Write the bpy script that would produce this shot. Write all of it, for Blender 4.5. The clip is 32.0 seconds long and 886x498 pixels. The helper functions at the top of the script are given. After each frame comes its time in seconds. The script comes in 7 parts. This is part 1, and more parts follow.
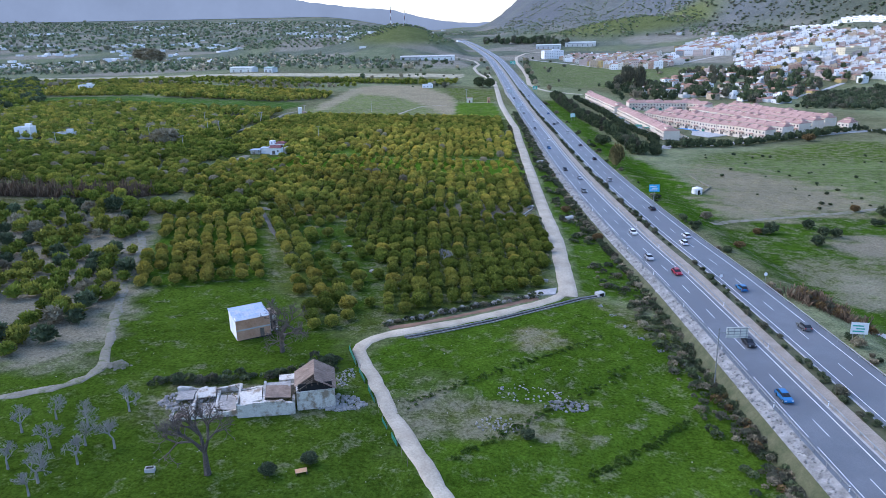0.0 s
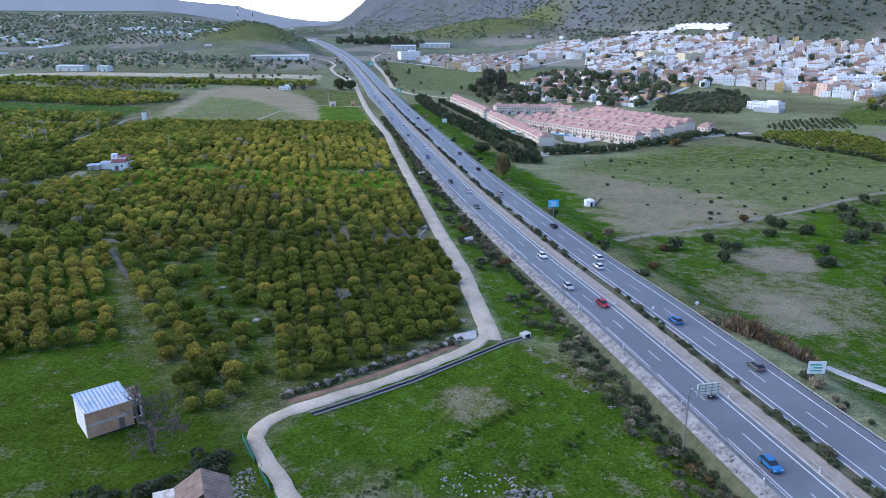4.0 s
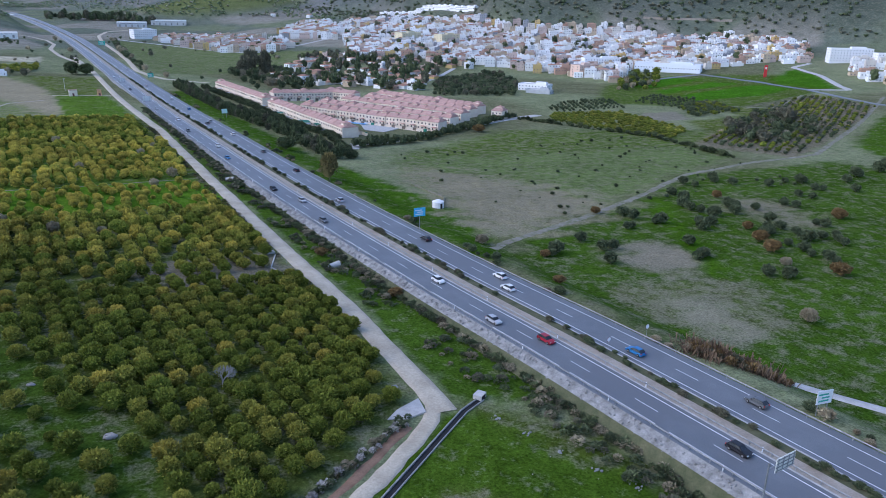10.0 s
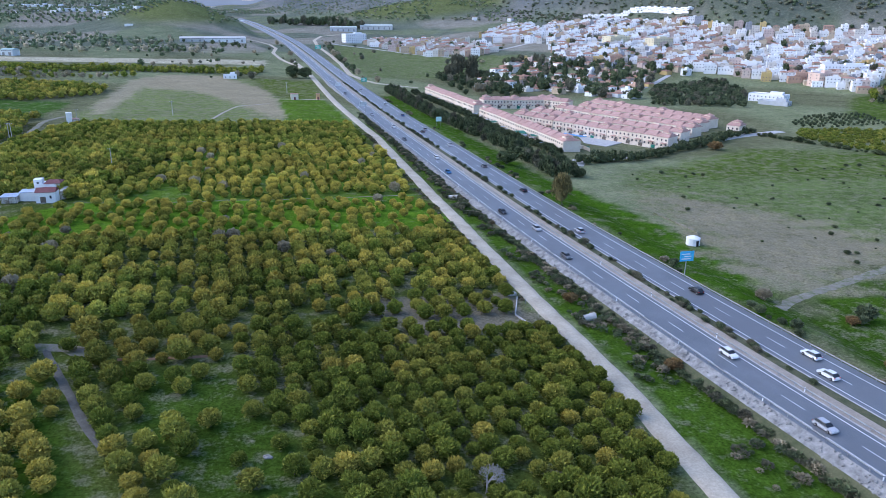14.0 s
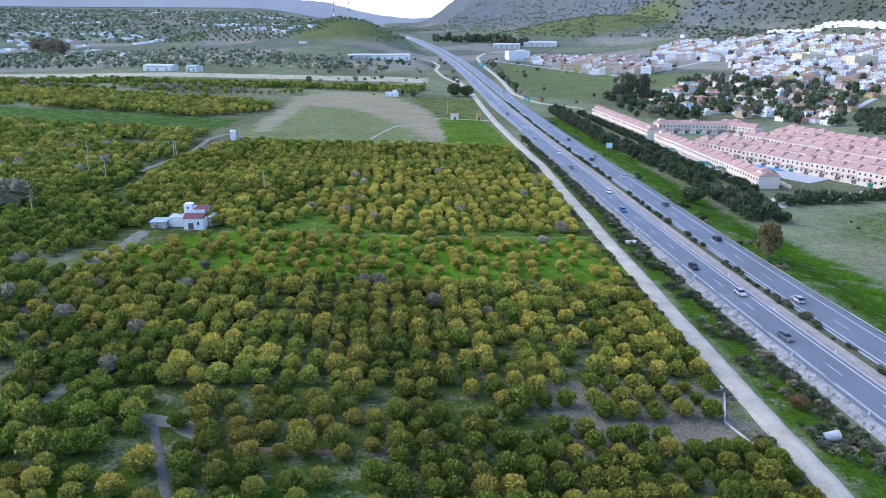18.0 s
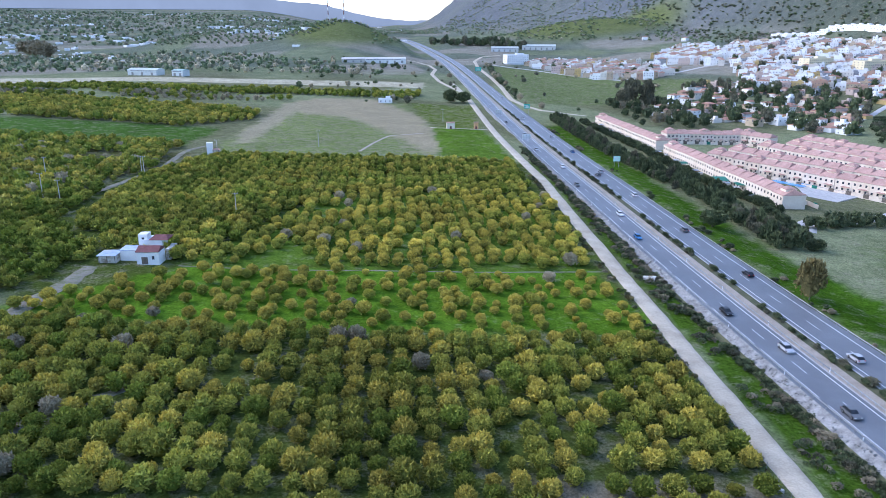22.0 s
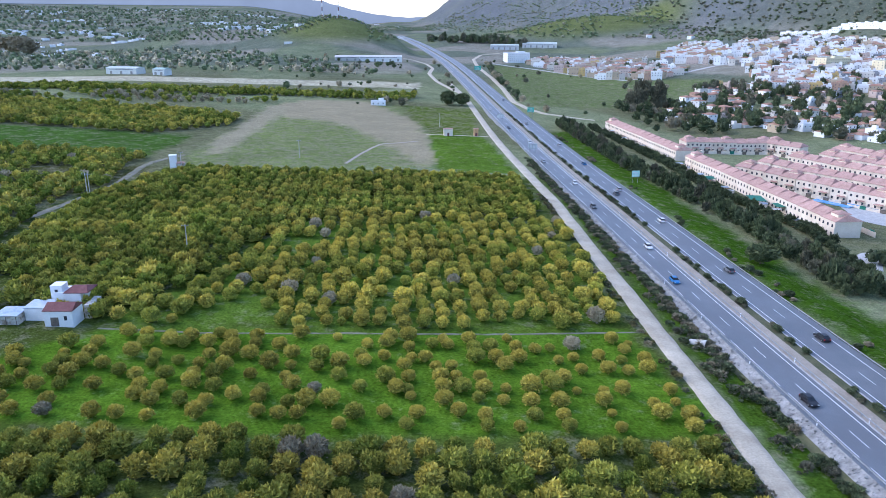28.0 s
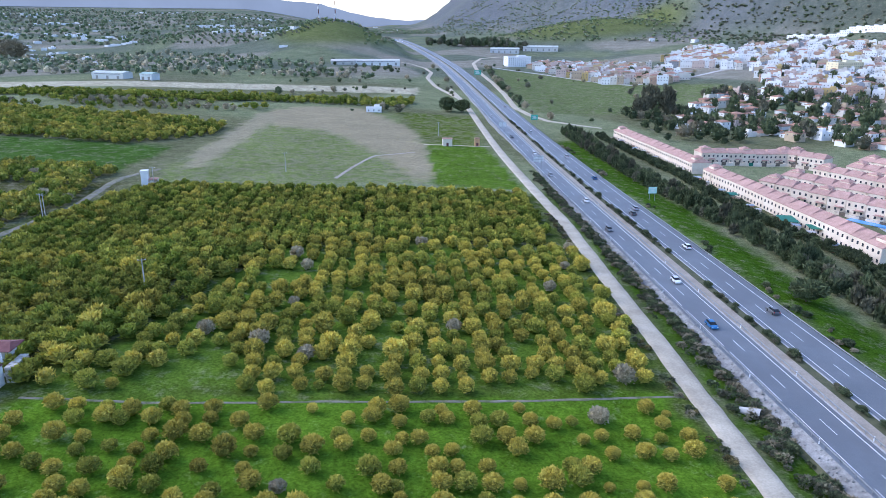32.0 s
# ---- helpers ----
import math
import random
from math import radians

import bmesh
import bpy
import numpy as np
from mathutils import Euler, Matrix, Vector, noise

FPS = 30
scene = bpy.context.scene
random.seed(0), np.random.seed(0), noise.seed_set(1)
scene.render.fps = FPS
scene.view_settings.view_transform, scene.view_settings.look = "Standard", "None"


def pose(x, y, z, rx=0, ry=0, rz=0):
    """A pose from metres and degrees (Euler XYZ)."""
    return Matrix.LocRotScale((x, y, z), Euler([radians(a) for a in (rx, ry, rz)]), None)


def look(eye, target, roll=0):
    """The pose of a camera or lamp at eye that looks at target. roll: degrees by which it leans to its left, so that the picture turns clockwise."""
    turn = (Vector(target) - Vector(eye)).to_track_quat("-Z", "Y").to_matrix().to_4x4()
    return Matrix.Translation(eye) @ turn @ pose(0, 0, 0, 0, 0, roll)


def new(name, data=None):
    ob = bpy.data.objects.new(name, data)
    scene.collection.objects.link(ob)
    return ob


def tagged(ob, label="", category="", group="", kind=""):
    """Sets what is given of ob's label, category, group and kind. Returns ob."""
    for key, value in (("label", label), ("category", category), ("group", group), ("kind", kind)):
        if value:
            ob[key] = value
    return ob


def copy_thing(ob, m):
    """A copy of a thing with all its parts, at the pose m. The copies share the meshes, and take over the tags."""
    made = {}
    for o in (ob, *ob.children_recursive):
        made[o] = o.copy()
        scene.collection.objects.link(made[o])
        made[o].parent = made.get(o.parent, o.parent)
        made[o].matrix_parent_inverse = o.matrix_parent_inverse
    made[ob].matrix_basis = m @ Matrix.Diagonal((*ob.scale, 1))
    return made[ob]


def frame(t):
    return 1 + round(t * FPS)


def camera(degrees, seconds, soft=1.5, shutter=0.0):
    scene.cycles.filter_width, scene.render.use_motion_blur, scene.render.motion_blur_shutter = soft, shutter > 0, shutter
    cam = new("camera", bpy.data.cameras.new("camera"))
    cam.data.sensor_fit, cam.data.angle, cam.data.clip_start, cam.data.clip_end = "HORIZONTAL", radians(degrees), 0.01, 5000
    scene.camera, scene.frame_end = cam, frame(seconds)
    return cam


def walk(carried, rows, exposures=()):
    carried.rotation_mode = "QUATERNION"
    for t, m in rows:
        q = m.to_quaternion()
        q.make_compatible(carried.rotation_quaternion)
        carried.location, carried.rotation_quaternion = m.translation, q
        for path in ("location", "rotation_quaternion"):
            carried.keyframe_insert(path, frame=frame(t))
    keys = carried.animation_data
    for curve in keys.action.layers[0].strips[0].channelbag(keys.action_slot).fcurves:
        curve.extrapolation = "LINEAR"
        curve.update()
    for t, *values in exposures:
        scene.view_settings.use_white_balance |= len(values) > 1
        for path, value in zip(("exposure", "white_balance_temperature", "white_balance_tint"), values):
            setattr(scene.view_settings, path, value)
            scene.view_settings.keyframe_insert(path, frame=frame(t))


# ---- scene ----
cam = camera(63.1, 32.0, 0.75)
PATH = [
    (0, (-18.676, -188.295, 70.637), (-18.903, -186.396, 70.052), -1.5),
    (0.5, (-19.35, -183.895, 70.64), (-19.577, -181.996, 70.056), -1.1),
    (1, (-19.779, -179.901, 70.703), (-19.948, -177.996, 70.118), -1.0),
    (1.5, (-21.211, -176.149, 70.785), (-21.281, -174.238, 70.197), -1.0),
    (2, (-23.176, -172.237, 70.882), (-23.195, -170.326, 70.293), -0.7),
    (2.5, (-25.331, -168.403, 71.042), (-25.316, -166.492, 70.455), -0.5),
    (3, (-27.369, -164.888, 71.361), (-27.315, -162.978, 70.771), -0.4),
    (3.5, (-29.606, -161.389, 71.51), (-29.503, -159.481, 70.919), -0.3),
    (5.5, (-40.013, -146.51, 71.586), (-39.618, -144.644, 70.985), 0.1),
    (6, (-42.337, -142.375, 71.294), (-41.877, -140.525, 70.689), 0.4),
    (6.5, (-44.328, -138.392, 71.053), (-43.789, -136.564, 70.445), 0.4),
    (7, (-46.264, -134.341, 71.137), (-45.599, -132.557, 70.524), 0.4),
    (7.5, (-48.441, -130.428, 71.31), (-47.653, -128.697, 70.69), 0.3),
    (8, (-51.128, -126.155, 71.485), (-50.305, -124.443, 70.86), 0.4),
    (8.5, (-53.494, -121.899, 71.462), (-52.669, -120.189, 70.833), 0.7),
    (9, (-55.335, -117.289, 71.497), (-54.51, -115.581, 70.864), 0.8),
    (10, (-58.7, -107.837, 71.514), (-57.876, -106.13, 70.875), 1.1),
    (11, (-62.442, -98.781, 71.674), (-61.616, -97.076, 71.035), 1.3),
    (12, (-64.963, -88.58, 71.306), (-64.142, -86.872, 70.664), 1.4),
    (12.5, (-66.299, -83.661, 71.183), (-65.54, -81.926, 70.539), 1.4),
    (13, (-67.379, -78.729, 71.157), (-66.766, -76.937, 70.514), 1.0),
    (13.5, (-67.609, -73.788, 71.34), (-67.161, -71.948, 70.698), 0.8),
    (14, (-67.493, -69.428, 71.375), (-67.128, -67.567, 70.737), 0.4),
    (14.5, (-67.801, -64.817, 71.407), (-67.441, -62.956, 70.772), 0.2),
    (15, (-67.904, -60.205, 71.342), (-67.579, -58.335, 70.712), -0.1),
    (15.5, (-67.532, -55.556, 71.255), (-67.349, -53.664, 70.633), -0.3),
    (17.5, (-68.699, -37.574, 70.919), (-68.744, -35.667, 70.318), -0.1),
    (18, (-68.405, -33.731, 70.87), (-68.449, -31.823, 70.272), -0.1),
    (18.5, (-67.993, -29.314, 70.914), (-68.036, -27.405, 70.317), -0.1),
    (19, (-67.32, -24.763, 70.734), (-67.364, -22.854, 70.139), -0.2),
    (20, (-66.72, -16.471, 70.573), (-66.763, -14.561, 69.98), -0.1),
    (21, (-66.998, -9.126, 70.929), (-67.038, -7.216, 70.338), -0.1),
    (22, (-67.529, -1.944, 71.444), (-67.566, -0.034, 70.852), -0.0),
    (23, (-67.89, 5.777, 71.354), (-67.925, 7.687, 70.761), -0.0),
    (24, (-68.095, 13.646, 71.352), (-68.128, 15.556, 70.758), -0.0),
    (25, (-67.869, 21.536, 71.138), (-67.902, 23.446, 70.544), -0.1),
    (26, (-67.648, 28.858, 71.314), (-67.681, 30.767, 70.717), 0.1),
    (26.5, (-67.589, 32.717, 71.335), (-67.621, 34.626, 70.737), 0.1),
    (28.5, (-67.422, 48.004, 71.338), (-67.453, 49.912, 70.738), 0.2),
    (29, (-67.547, 51.797, 71.404), (-67.577, 53.705, 70.804), 0.2),
    (30, (-67.624, 59.444, 71.53), (-67.654, 61.352, 70.93), 0.2),
    (31, (-68.394, 66.595, 71.371), (-68.421, 68.504, 70.774), 0.2),
    (32, (-67.832, 74.419, 71.048), (-67.861, 76.329, 70.456), 0.2),
]
walk(cam, [(t, look(eye, target, roll)) for t, eye, target, roll in PATH], [(t, e, 5960, 17) for t, e in ((0, 1.44), (3, 1.36), (6, 1.22), (9, 1.08), (12, 1.12), (14, 1.39), (17, 1.62), (24, 1.59), (32, 1.54))])

# ---- light ----
SUN_ELEV, SUN_AZ = 38.0, -75.0
world = bpy.data.worlds.new("sky")
scene.world = world
world.use_nodes = True
wn = world.node_tree.nodes
bg = wn["Background"]
sky = wn.new("ShaderNodeTexSky")
sky.sky_type, sky.sun_disc = "NISHITA", False
sky.sun_elevation, sky.sun_rotation = radians(SUN_ELEV), radians(SUN_AZ)
sky.air_density, sky.dust_density, sky.ozone_density = 1.0, 1.0, 3.0
world.node_tree.links.new(sky.outputs["Color"], bg.inputs["Color"])
bg.inputs["Strength"].default_value = 0.15
sun_data = bpy.data.lights.new("sun", "SUN")
sun_data.energy, sun_data.angle, sun_data.color = 0.6, radians(60), (1.0, 0.95, 0.88)
sun = new("sun", sun_data)
sa = radians(SUN_AZ)
sun.matrix_world = look((math.sin(sa) * 100, math.cos(sa) * 100, 100 * math.tan(radians(SUN_ELEV))), (0, 0, 0))


# ---- plan: heights ----
def smooth(a, b, v):
    t = np.clip((np.asarray(v, float) - a) / (b - a), 0, 1)
    return t * t * (3 - 2 * t)


WAVES = {}


def waves(x, y, size, seed):
    """A smooth field of about -1 to 1, with bumps of the given size."""
    if (size, seed) not in WAVES:
        r = np.random.RandomState(seed)
        rows = []
        for _ in range(6):
            a, p, k = r.uniform(0, 6.283), r.uniform(0, 6.283), r.uniform(0.7, 1.5) * 6.283 / size
            rows.append((k * math.cos(a), k * math.sin(a), p))
        WAVES[(size, seed)] = rows
    sin = np.sin if isinstance(x, np.ndarray) and x.ndim else math.sin
    return sum(sin(a * x + b * y + p) for a, b, p in WAVES[(size, seed)]) / 3


def terr(x, y):
    """The height of the land."""
    x, y = np.asarray(x, float), np.asarray(y, float)
    z = -0.045 * np.clip(x, -380, 110)
    z = z + 0.02 * np.maximum(0, y - 620) * smooth(-700, -100, x) * (1 - smooth(1500, 2600, y) * 0.5)
    z = z + 0.045 * np.maximum(0, x - 420) * (1 - smooth(1500, 3000, x))
    far = np.hypot(x + 60, y + 100)
    az = np.degrees(np.arctan2(x + 60, y + 100))
    rise = smooth(6, 24, az) * (1 - smooth(100, 150, az))
    z = z + rise * 0.055 * np.maximum(0, far - 820)
    edge = 1150 + 750 * (1 - smooth(12, 34, az)) + 620 * (1 - smooth(0, 18, az))
    mount = smooth(-4.0, 7.5, az) * (1 - smooth(110, 160, az)) * np.maximum(0, far - edge)
    z = z + 520 * (1 - np.exp(-mount * 0.42 / 520)) * (1 + 0.10 * waves(x, y, 420, 3) + 0.05 * waves(x, y, 130, 5))
    # two knolls, and the valley floor that climbs slowly to the far towns
    z = z + 46 * np.exp(-(((x + 285) / 105) ** 2 + ((y - 1430) / 170) ** 2))
    z = z + 40 * np.exp(-(((x + 520) / 190) ** 2 + ((y - 1520) / 160) ** 2))
    z = z + (0.014 + 0.034 * (1 - smooth(-16, -6, az))) * np.maximum(0, far - 1750) * (1 - smooth(-5, -1, az)) * smooth(-120, -90, az)
    z = z + 64 * np.exp(-(((x - 250) / 230) ** 2 + ((y - 1850) / 200) ** 2))
    # terraced steps of the meadow below the branch lane
    s = (y + 52) * 0.90 - (x + 10) * 0.42
    step = -0.8 * (smooth(-1.2, 1.2, -s) + smooth(-1.2, 1.2, -(s + 22)) + smooth(-1.2, 1.2, -(s + 40)))
    z = z + step * smooth(-52, -44, x) * (1 - smooth(8, 22, x)) * (1 - smooth(-22, -10, y))
    # the shelf beside the far carriageway
    u = x - np.interp(y, [n[0] for n in NODES], [n[1] for n in NODES])
    shelf = smooth(18, 24, u) * (1 - smooth(30, 46, u)) * smooth(-260, -180, y) * (1 - smooth(330, 480, y))
    z = z * (1 - shelf) + shelf * (np.interp(y, [n[0] for n in HZ], [n[1] for n in HZ]) - 0.6)
    # the cutting through which the highway climbs
    cut = smooth(-60, -14, u) * (1 - smooth(38, 90, u)) * smooth(560, 700, y) * (1 - smooth(2500, 2700, y))
    z = z * (1 - cut) + cut * (np.interp(y, [n[0] for n in HZ], [n[1] for n in HZ]) - 0.7)
    return z + 0.12 * waves(x, y, 34, 11)


def tz(x, y):
    return float(terr(x, y))


NODES = [(-420, 70), (-250, 50), (-58, 27.1), (4, 19.6), (51, 12.5), (136, 2), (201, -4.3), (300, -12.5), (375, -19),
         (484, -28), (640, -41), (740, -49), (960, -68), (1200, -92), (1500, -131), (1900, -188), (2600, -285)]


def curve_at(nodes, s):
    """Catmull-Rom through (s, value) rows."""
    xs, ys = [n[0] for n in nodes], [n[1] for n in nodes]
    i = min(max(np.searchsorted(xs, s) - 1, 0), len(xs) - 2)
    h = xs[i + 1] - xs[i]
    t = (s - xs[i]) / h
    m0 = (ys[i + 1] - ys[max(i - 1, 0)]) / (xs[i + 1] - xs[max(i - 1, 0)])
    m1 = (ys[min(i + 2, len(xs) - 1)] - ys[i]) / (xs[min(i + 2, len(xs) - 1)] - xs[i])
    return ((2 * t**3 - 3 * t**2 + 1) * ys[i] + (t**3 - 2 * t**2 + t) * h * m0
            + (3 * t**2 - 2 * t**3) * ys[i + 1] + (t**3 - t**2) * h * m1)


HZ = [(-420, 4.0), (-58, 3.0), (4, 2.6), (136, 2.2), (300, 1.6), (484, 1.6), (740, 5.0), (960, 9.5), (1200, 14.5), (1500, 20.5), (1900, 27), (2600, 30)]


def high(s, u, up=0.0):
    """A point of the highway: s along y, u metres right of the outer line of the near carriageway."""
    d = (curve_at(NODES, s + 1) - curve_at(NODES, s - 1)) / 2
    n = math.hypot(1, d)
    return Vector((curve_at(NODES, s) + u / n, s - u * d / n, curve_at(HZ, s) + up))


def heading(s):
    return math.atan2(-(curve_at(NODES, s + 1) - curve_at(NODES, s - 1)) / 2, 1)


# ---- building aids ----
class MB:
    """A mesh in the making: corners and faces."""

    def __init__(self):
        self.v, self.f = [], []

    def add(self, vs, fs):
        n = len(self.v)
        self.v += [tuple(p) for p in vs]
        self.f += [tuple(i + n for i in f) for f in fs]
        return self

    def box(self, c, size, rz=0.0, taper=1.0):
        """A box whose base centre is c; its top is scaled by taper."""
        cs, sn = math.cos(rz), math.sin(rz)
        vs = []
        for k, g in ((0, 1.0), (1, taper)):
            for i, j in ((-1, -1), (1, -1), (1, 1), (-1, 1)):
                a, b = i * size[0] / 2 * g, j * size[1] / 2 * g
                vs.append((c[0] + a * cs - b * sn, c[1] + a * sn + b * cs, c[2] + k * size[2]))
        return self.add(vs, [(3, 2, 1, 0), (4, 5, 6, 7), (0, 1, 5, 4), (1, 2, 6, 5), (2, 3, 7, 6), (3, 0, 4, 7)])

    def hip(self, c, size, h, rz=0.0, eave=0.35, ridge=None):
        """A hipped roof over a base centre c; ridge: its length along x."""
        cs, sn = math.cos(rz), math.sin(rz)
        a, b = size[0] / 2 + eave, size[1] / 2 + eave
        r = (max(0.0, size[0] - size[1]) if ridge is None else ridge) / 2
        pts = [(-a, -b, 0), (a, -b, 0), (a, b, 0), (-a, b, 0), (-a, -b, .12), (a, -b, .12), (a, b, .12), (-a, b, .12), (-r, 0, h), (r, 0, h)]
        vs = [(c[0] + p[0] * cs - p[1] * sn, c[1] + p[0] * sn + p[1] * cs, c[2] + p[2]) for p in pts]
        return self.add(vs, [(3, 2, 1, 0), (0, 1, 5, 4), (1, 2, 6, 5), (2, 3, 7, 6), (3, 0, 4, 7), (4, 5, 9, 8), (5, 6, 9), (6, 7, 8, 9), (7, 4, 8)])

    def rod(self, a, b, r0, r1=None, n=6):
        a, b = Vector(a), Vector(b)
        r1 = r0 if r1 is None else r1
        d = (b - a).normalized()
        side = d.orthogonal().normalized()
        up = d.cross(side)
        vs = []
        for p, r in ((a, r0), (b, r1)):
            for k in range(n):
                t = 6.28318 * k / n
                vs.append(p + side * (r * math.cos(t)) + up * (r * math.sin(t)))
        fs = [(k, (k + 1) % n, n + (k + 1) % n, n + k) for k in range(n)]
        return self.add(vs, fs + [tuple(range(n - 1, -1, -1)), tuple(range(n, 2 * n))])

    def lump(self, c, r, seed=0, n=7, m=4, rough=0.2):
        """An uneven rounded lump that sits on c."""
        rr = random.Random(seed)
        vs, fs = [], []
        for i in range(m + 1):
            t = math.pi * i / m
            for k in range(n):
                q = 1 + rr.uniform(-rough, rough)
                p = 6.28318 * (k + 0.5 * (i % 2)) / n
                vs.append((c[0] + r[0] * q * math.sin(t) * math.cos(p), c[1] + r[1] * q * math.sin(t) * math.sin(p), c[2] + r[2] * (1 - q * math.cos(t))))
        for i in range(m):
            for k in range(n):
                fs.append((i * n + k, i * n + (k + 1) % n, (i + 1) * n + (k + 1) % n, (i + 1) * n + k))
        return self.add(vs, fs)

    def mesh(self, name, mat, smooth_faces=False):
        me = bpy.data.meshes.new(name)
        me.from_pydata(self.v, [], self.f)
        for m in mat if isinstance(mat, (list, tuple)) else [mat]:
            me.materials.append(m)
        if smooth_faces:
            me.polygons.foreach_set("use_smooth", [True] * len(me.polygons))
        me.update()
        return me


def part(name, mb, mat, parent, label="", smooth_faces=False):
    ob = new(name, mb.mesh(name, mat, smooth_faces) if isinstance(mb, MB) else mb)
    ob.parent = parent
    return tagged(ob, label)


def thing(name, loc, rz, label, category, group="", kind=""):
    ob = new(name)
    ob.empty_display_size = 0.5
    ob.matrix_basis = Matrix.Translation(loc) @ Matrix.Rotation(rz, 4, "Z")
    return tagged(ob, label, category, group, kind)


def setting(name, mb, mat, label, kind="structure", category="", smooth_faces=False):
    ob = new(name, mb.mesh(name, mat, smooth_faces) if isinstance(mb, MB) else mb)
    return tagged(ob, label, category, "", kind)


def fast_mesh(name, V, F, mat, tint=None):
    """A mesh from arrays of corners and of triangles or quads, with a tint for each corner."""
    V, F = np.asarray(V, np.float32), np.asarray(F, np.int32)
    me = bpy.data.meshes.new(name)
    k = F.shape[1]
    me.vertices.add(len(V)), me.loops.add(F.size), me.polygons.add(len(F))
    me.vertices.foreach_set("co", V.ravel())
    me.loops.foreach_set("vertex_index", F.ravel())
    me.polygons.foreach_set("loop_start", np.arange(len(F), dtype=np.int32) * k)
    if tint is not None:
        at = me.attributes.new("tint", "FLOAT_COLOR", "POINT")
        at.data.foreach_set("color", np.asarray(tint, np.float32).ravel())
    me.polygons.foreach_set("use_smooth", np.zeros(len(F), bool))
    me.materials.append(mat)
    me.update(calc_edges=True)
    return me


def inside(poly, X, Y):
    X, Y = np.asarray(X, float), np.asarray(Y, float)
    hit = np.zeros(X.shape, bool)
    for (x0, y0), (x1, y1) in zip(poly, poly[1:] + poly[:1]):
        cross = (y0 > Y) != (y1 > Y)
        hit ^= cross & (X < (x1 - x0) * (Y - y0) / ((y1 - y0) or 1e-9) + x0)
    return hit


# ---- materials ----
def mat_new(name):
    m = bpy.data.materials.new(name)
    m.use_nodes = True
    nt = m.node_tree
    return m, nt, nt.nodes["Principled BSDF"]


def noise_node(nt, scale, detail=4, rough=0.6, warp=None):
    geo = nt.nodes.new("ShaderNodeNewGeometry")
    n = nt.nodes.new("ShaderNodeTexNoise")
    n.inputs["Scale"].default_value, n.inputs["Detail"].default_value, n.inputs["Roughness"].default_value = scale, detail, rough
    nt.links.new(geo.outputs["Position"], n.inputs["Vector"])
    return n.outputs["Fac"]


def ramp(nt, fac, stops):
    r = nt.nodes.new("ShaderNodeValToRGB")
    el = r.color_ramp.elements
    while len(el) < len(stops):
        el.new(0.5)
    for e, (p, c) in zip(el, stops):
        e.position, e.color = p, (*c, 1)
    nt.links.new(fac, r.inputs["Fac"])
    return r.outputs["Color"]


def mix(nt, fac, a, b, how="MIX"):
    n = nt.nodes.new("ShaderNodeMix")
    n.data_type, n.blend_type = "RGBA", how
    for key, v in ((0, fac), (6, a), (7, b)):
        if isinstance(v, (int, float)):
            n.inputs[key].default_value = v
        elif isinstance(v, tuple):
            n.inputs[key].default_value = (*v, 1)
        else:
            nt.links.new(v, n.inputs[key])
    return n.outputs[2]


def bump(nt, b, fac, strength, dist):
    n = nt.nodes.new("ShaderNodeBump")
    n.inputs["Strength"].default_value, n.inputs["Distance"].default_value = strength, dist
    nt.links.new(fac, n.inputs["Height"])
    nt.links.new(n.outputs["Normal"], b.inputs["Normal"])


def surface(name, c0, c1, scale=2.0, rough=0.8, fine=20.0, bumpy=0.3, dist=0.02, metal=0.0, spread=0.0, dirt=None, dirt_scale=0.3):
    """A two-scale surface: broad patches between c0 and c1, a fine grain and some relief; spread varies it from piece to piece."""
    m, nt, b = mat_new(name)
    broad = noise_node(nt, scale)
    col = ramp(nt, broad, [(0.3, c0), (0.7, c1)])
    grain = noise_node(nt, fine, 3)
    col = mix(nt, 0.5, col, ramp(nt, grain, [(0.3, (0.35, 0.35, 0.35)), (0.7, (0.65, 0.65, 0.65))]), "OVERLAY")
    if dirt:
        col = mix(nt, ramp(nt, noise_node(nt, dirt_scale, 5, 0.65), [(0.45, (0, 0, 0)), (0.62, (1, 1, 1))]), col, dirt)
    if spread:
        info = nt.nodes.new("ShaderNodeObjectInfo")
        col = mix(nt, spread, col, ramp(nt, info.outputs["Random"], [(0, (0.2, 0.2, 0.2)), (1, (0.8, 0.8, 0.8))]), "OVERLAY")
    nt.links.new(col, b.inputs["Base Color"])
    b.inputs["Roughness"].default_value, b.inputs["Metallic"].default_value = rough, metal
    b.inputs["Specular IOR Level"].default_value = 0.3
    if bumpy:
        bump(nt, b, grain, bumpy, dist)
    return m


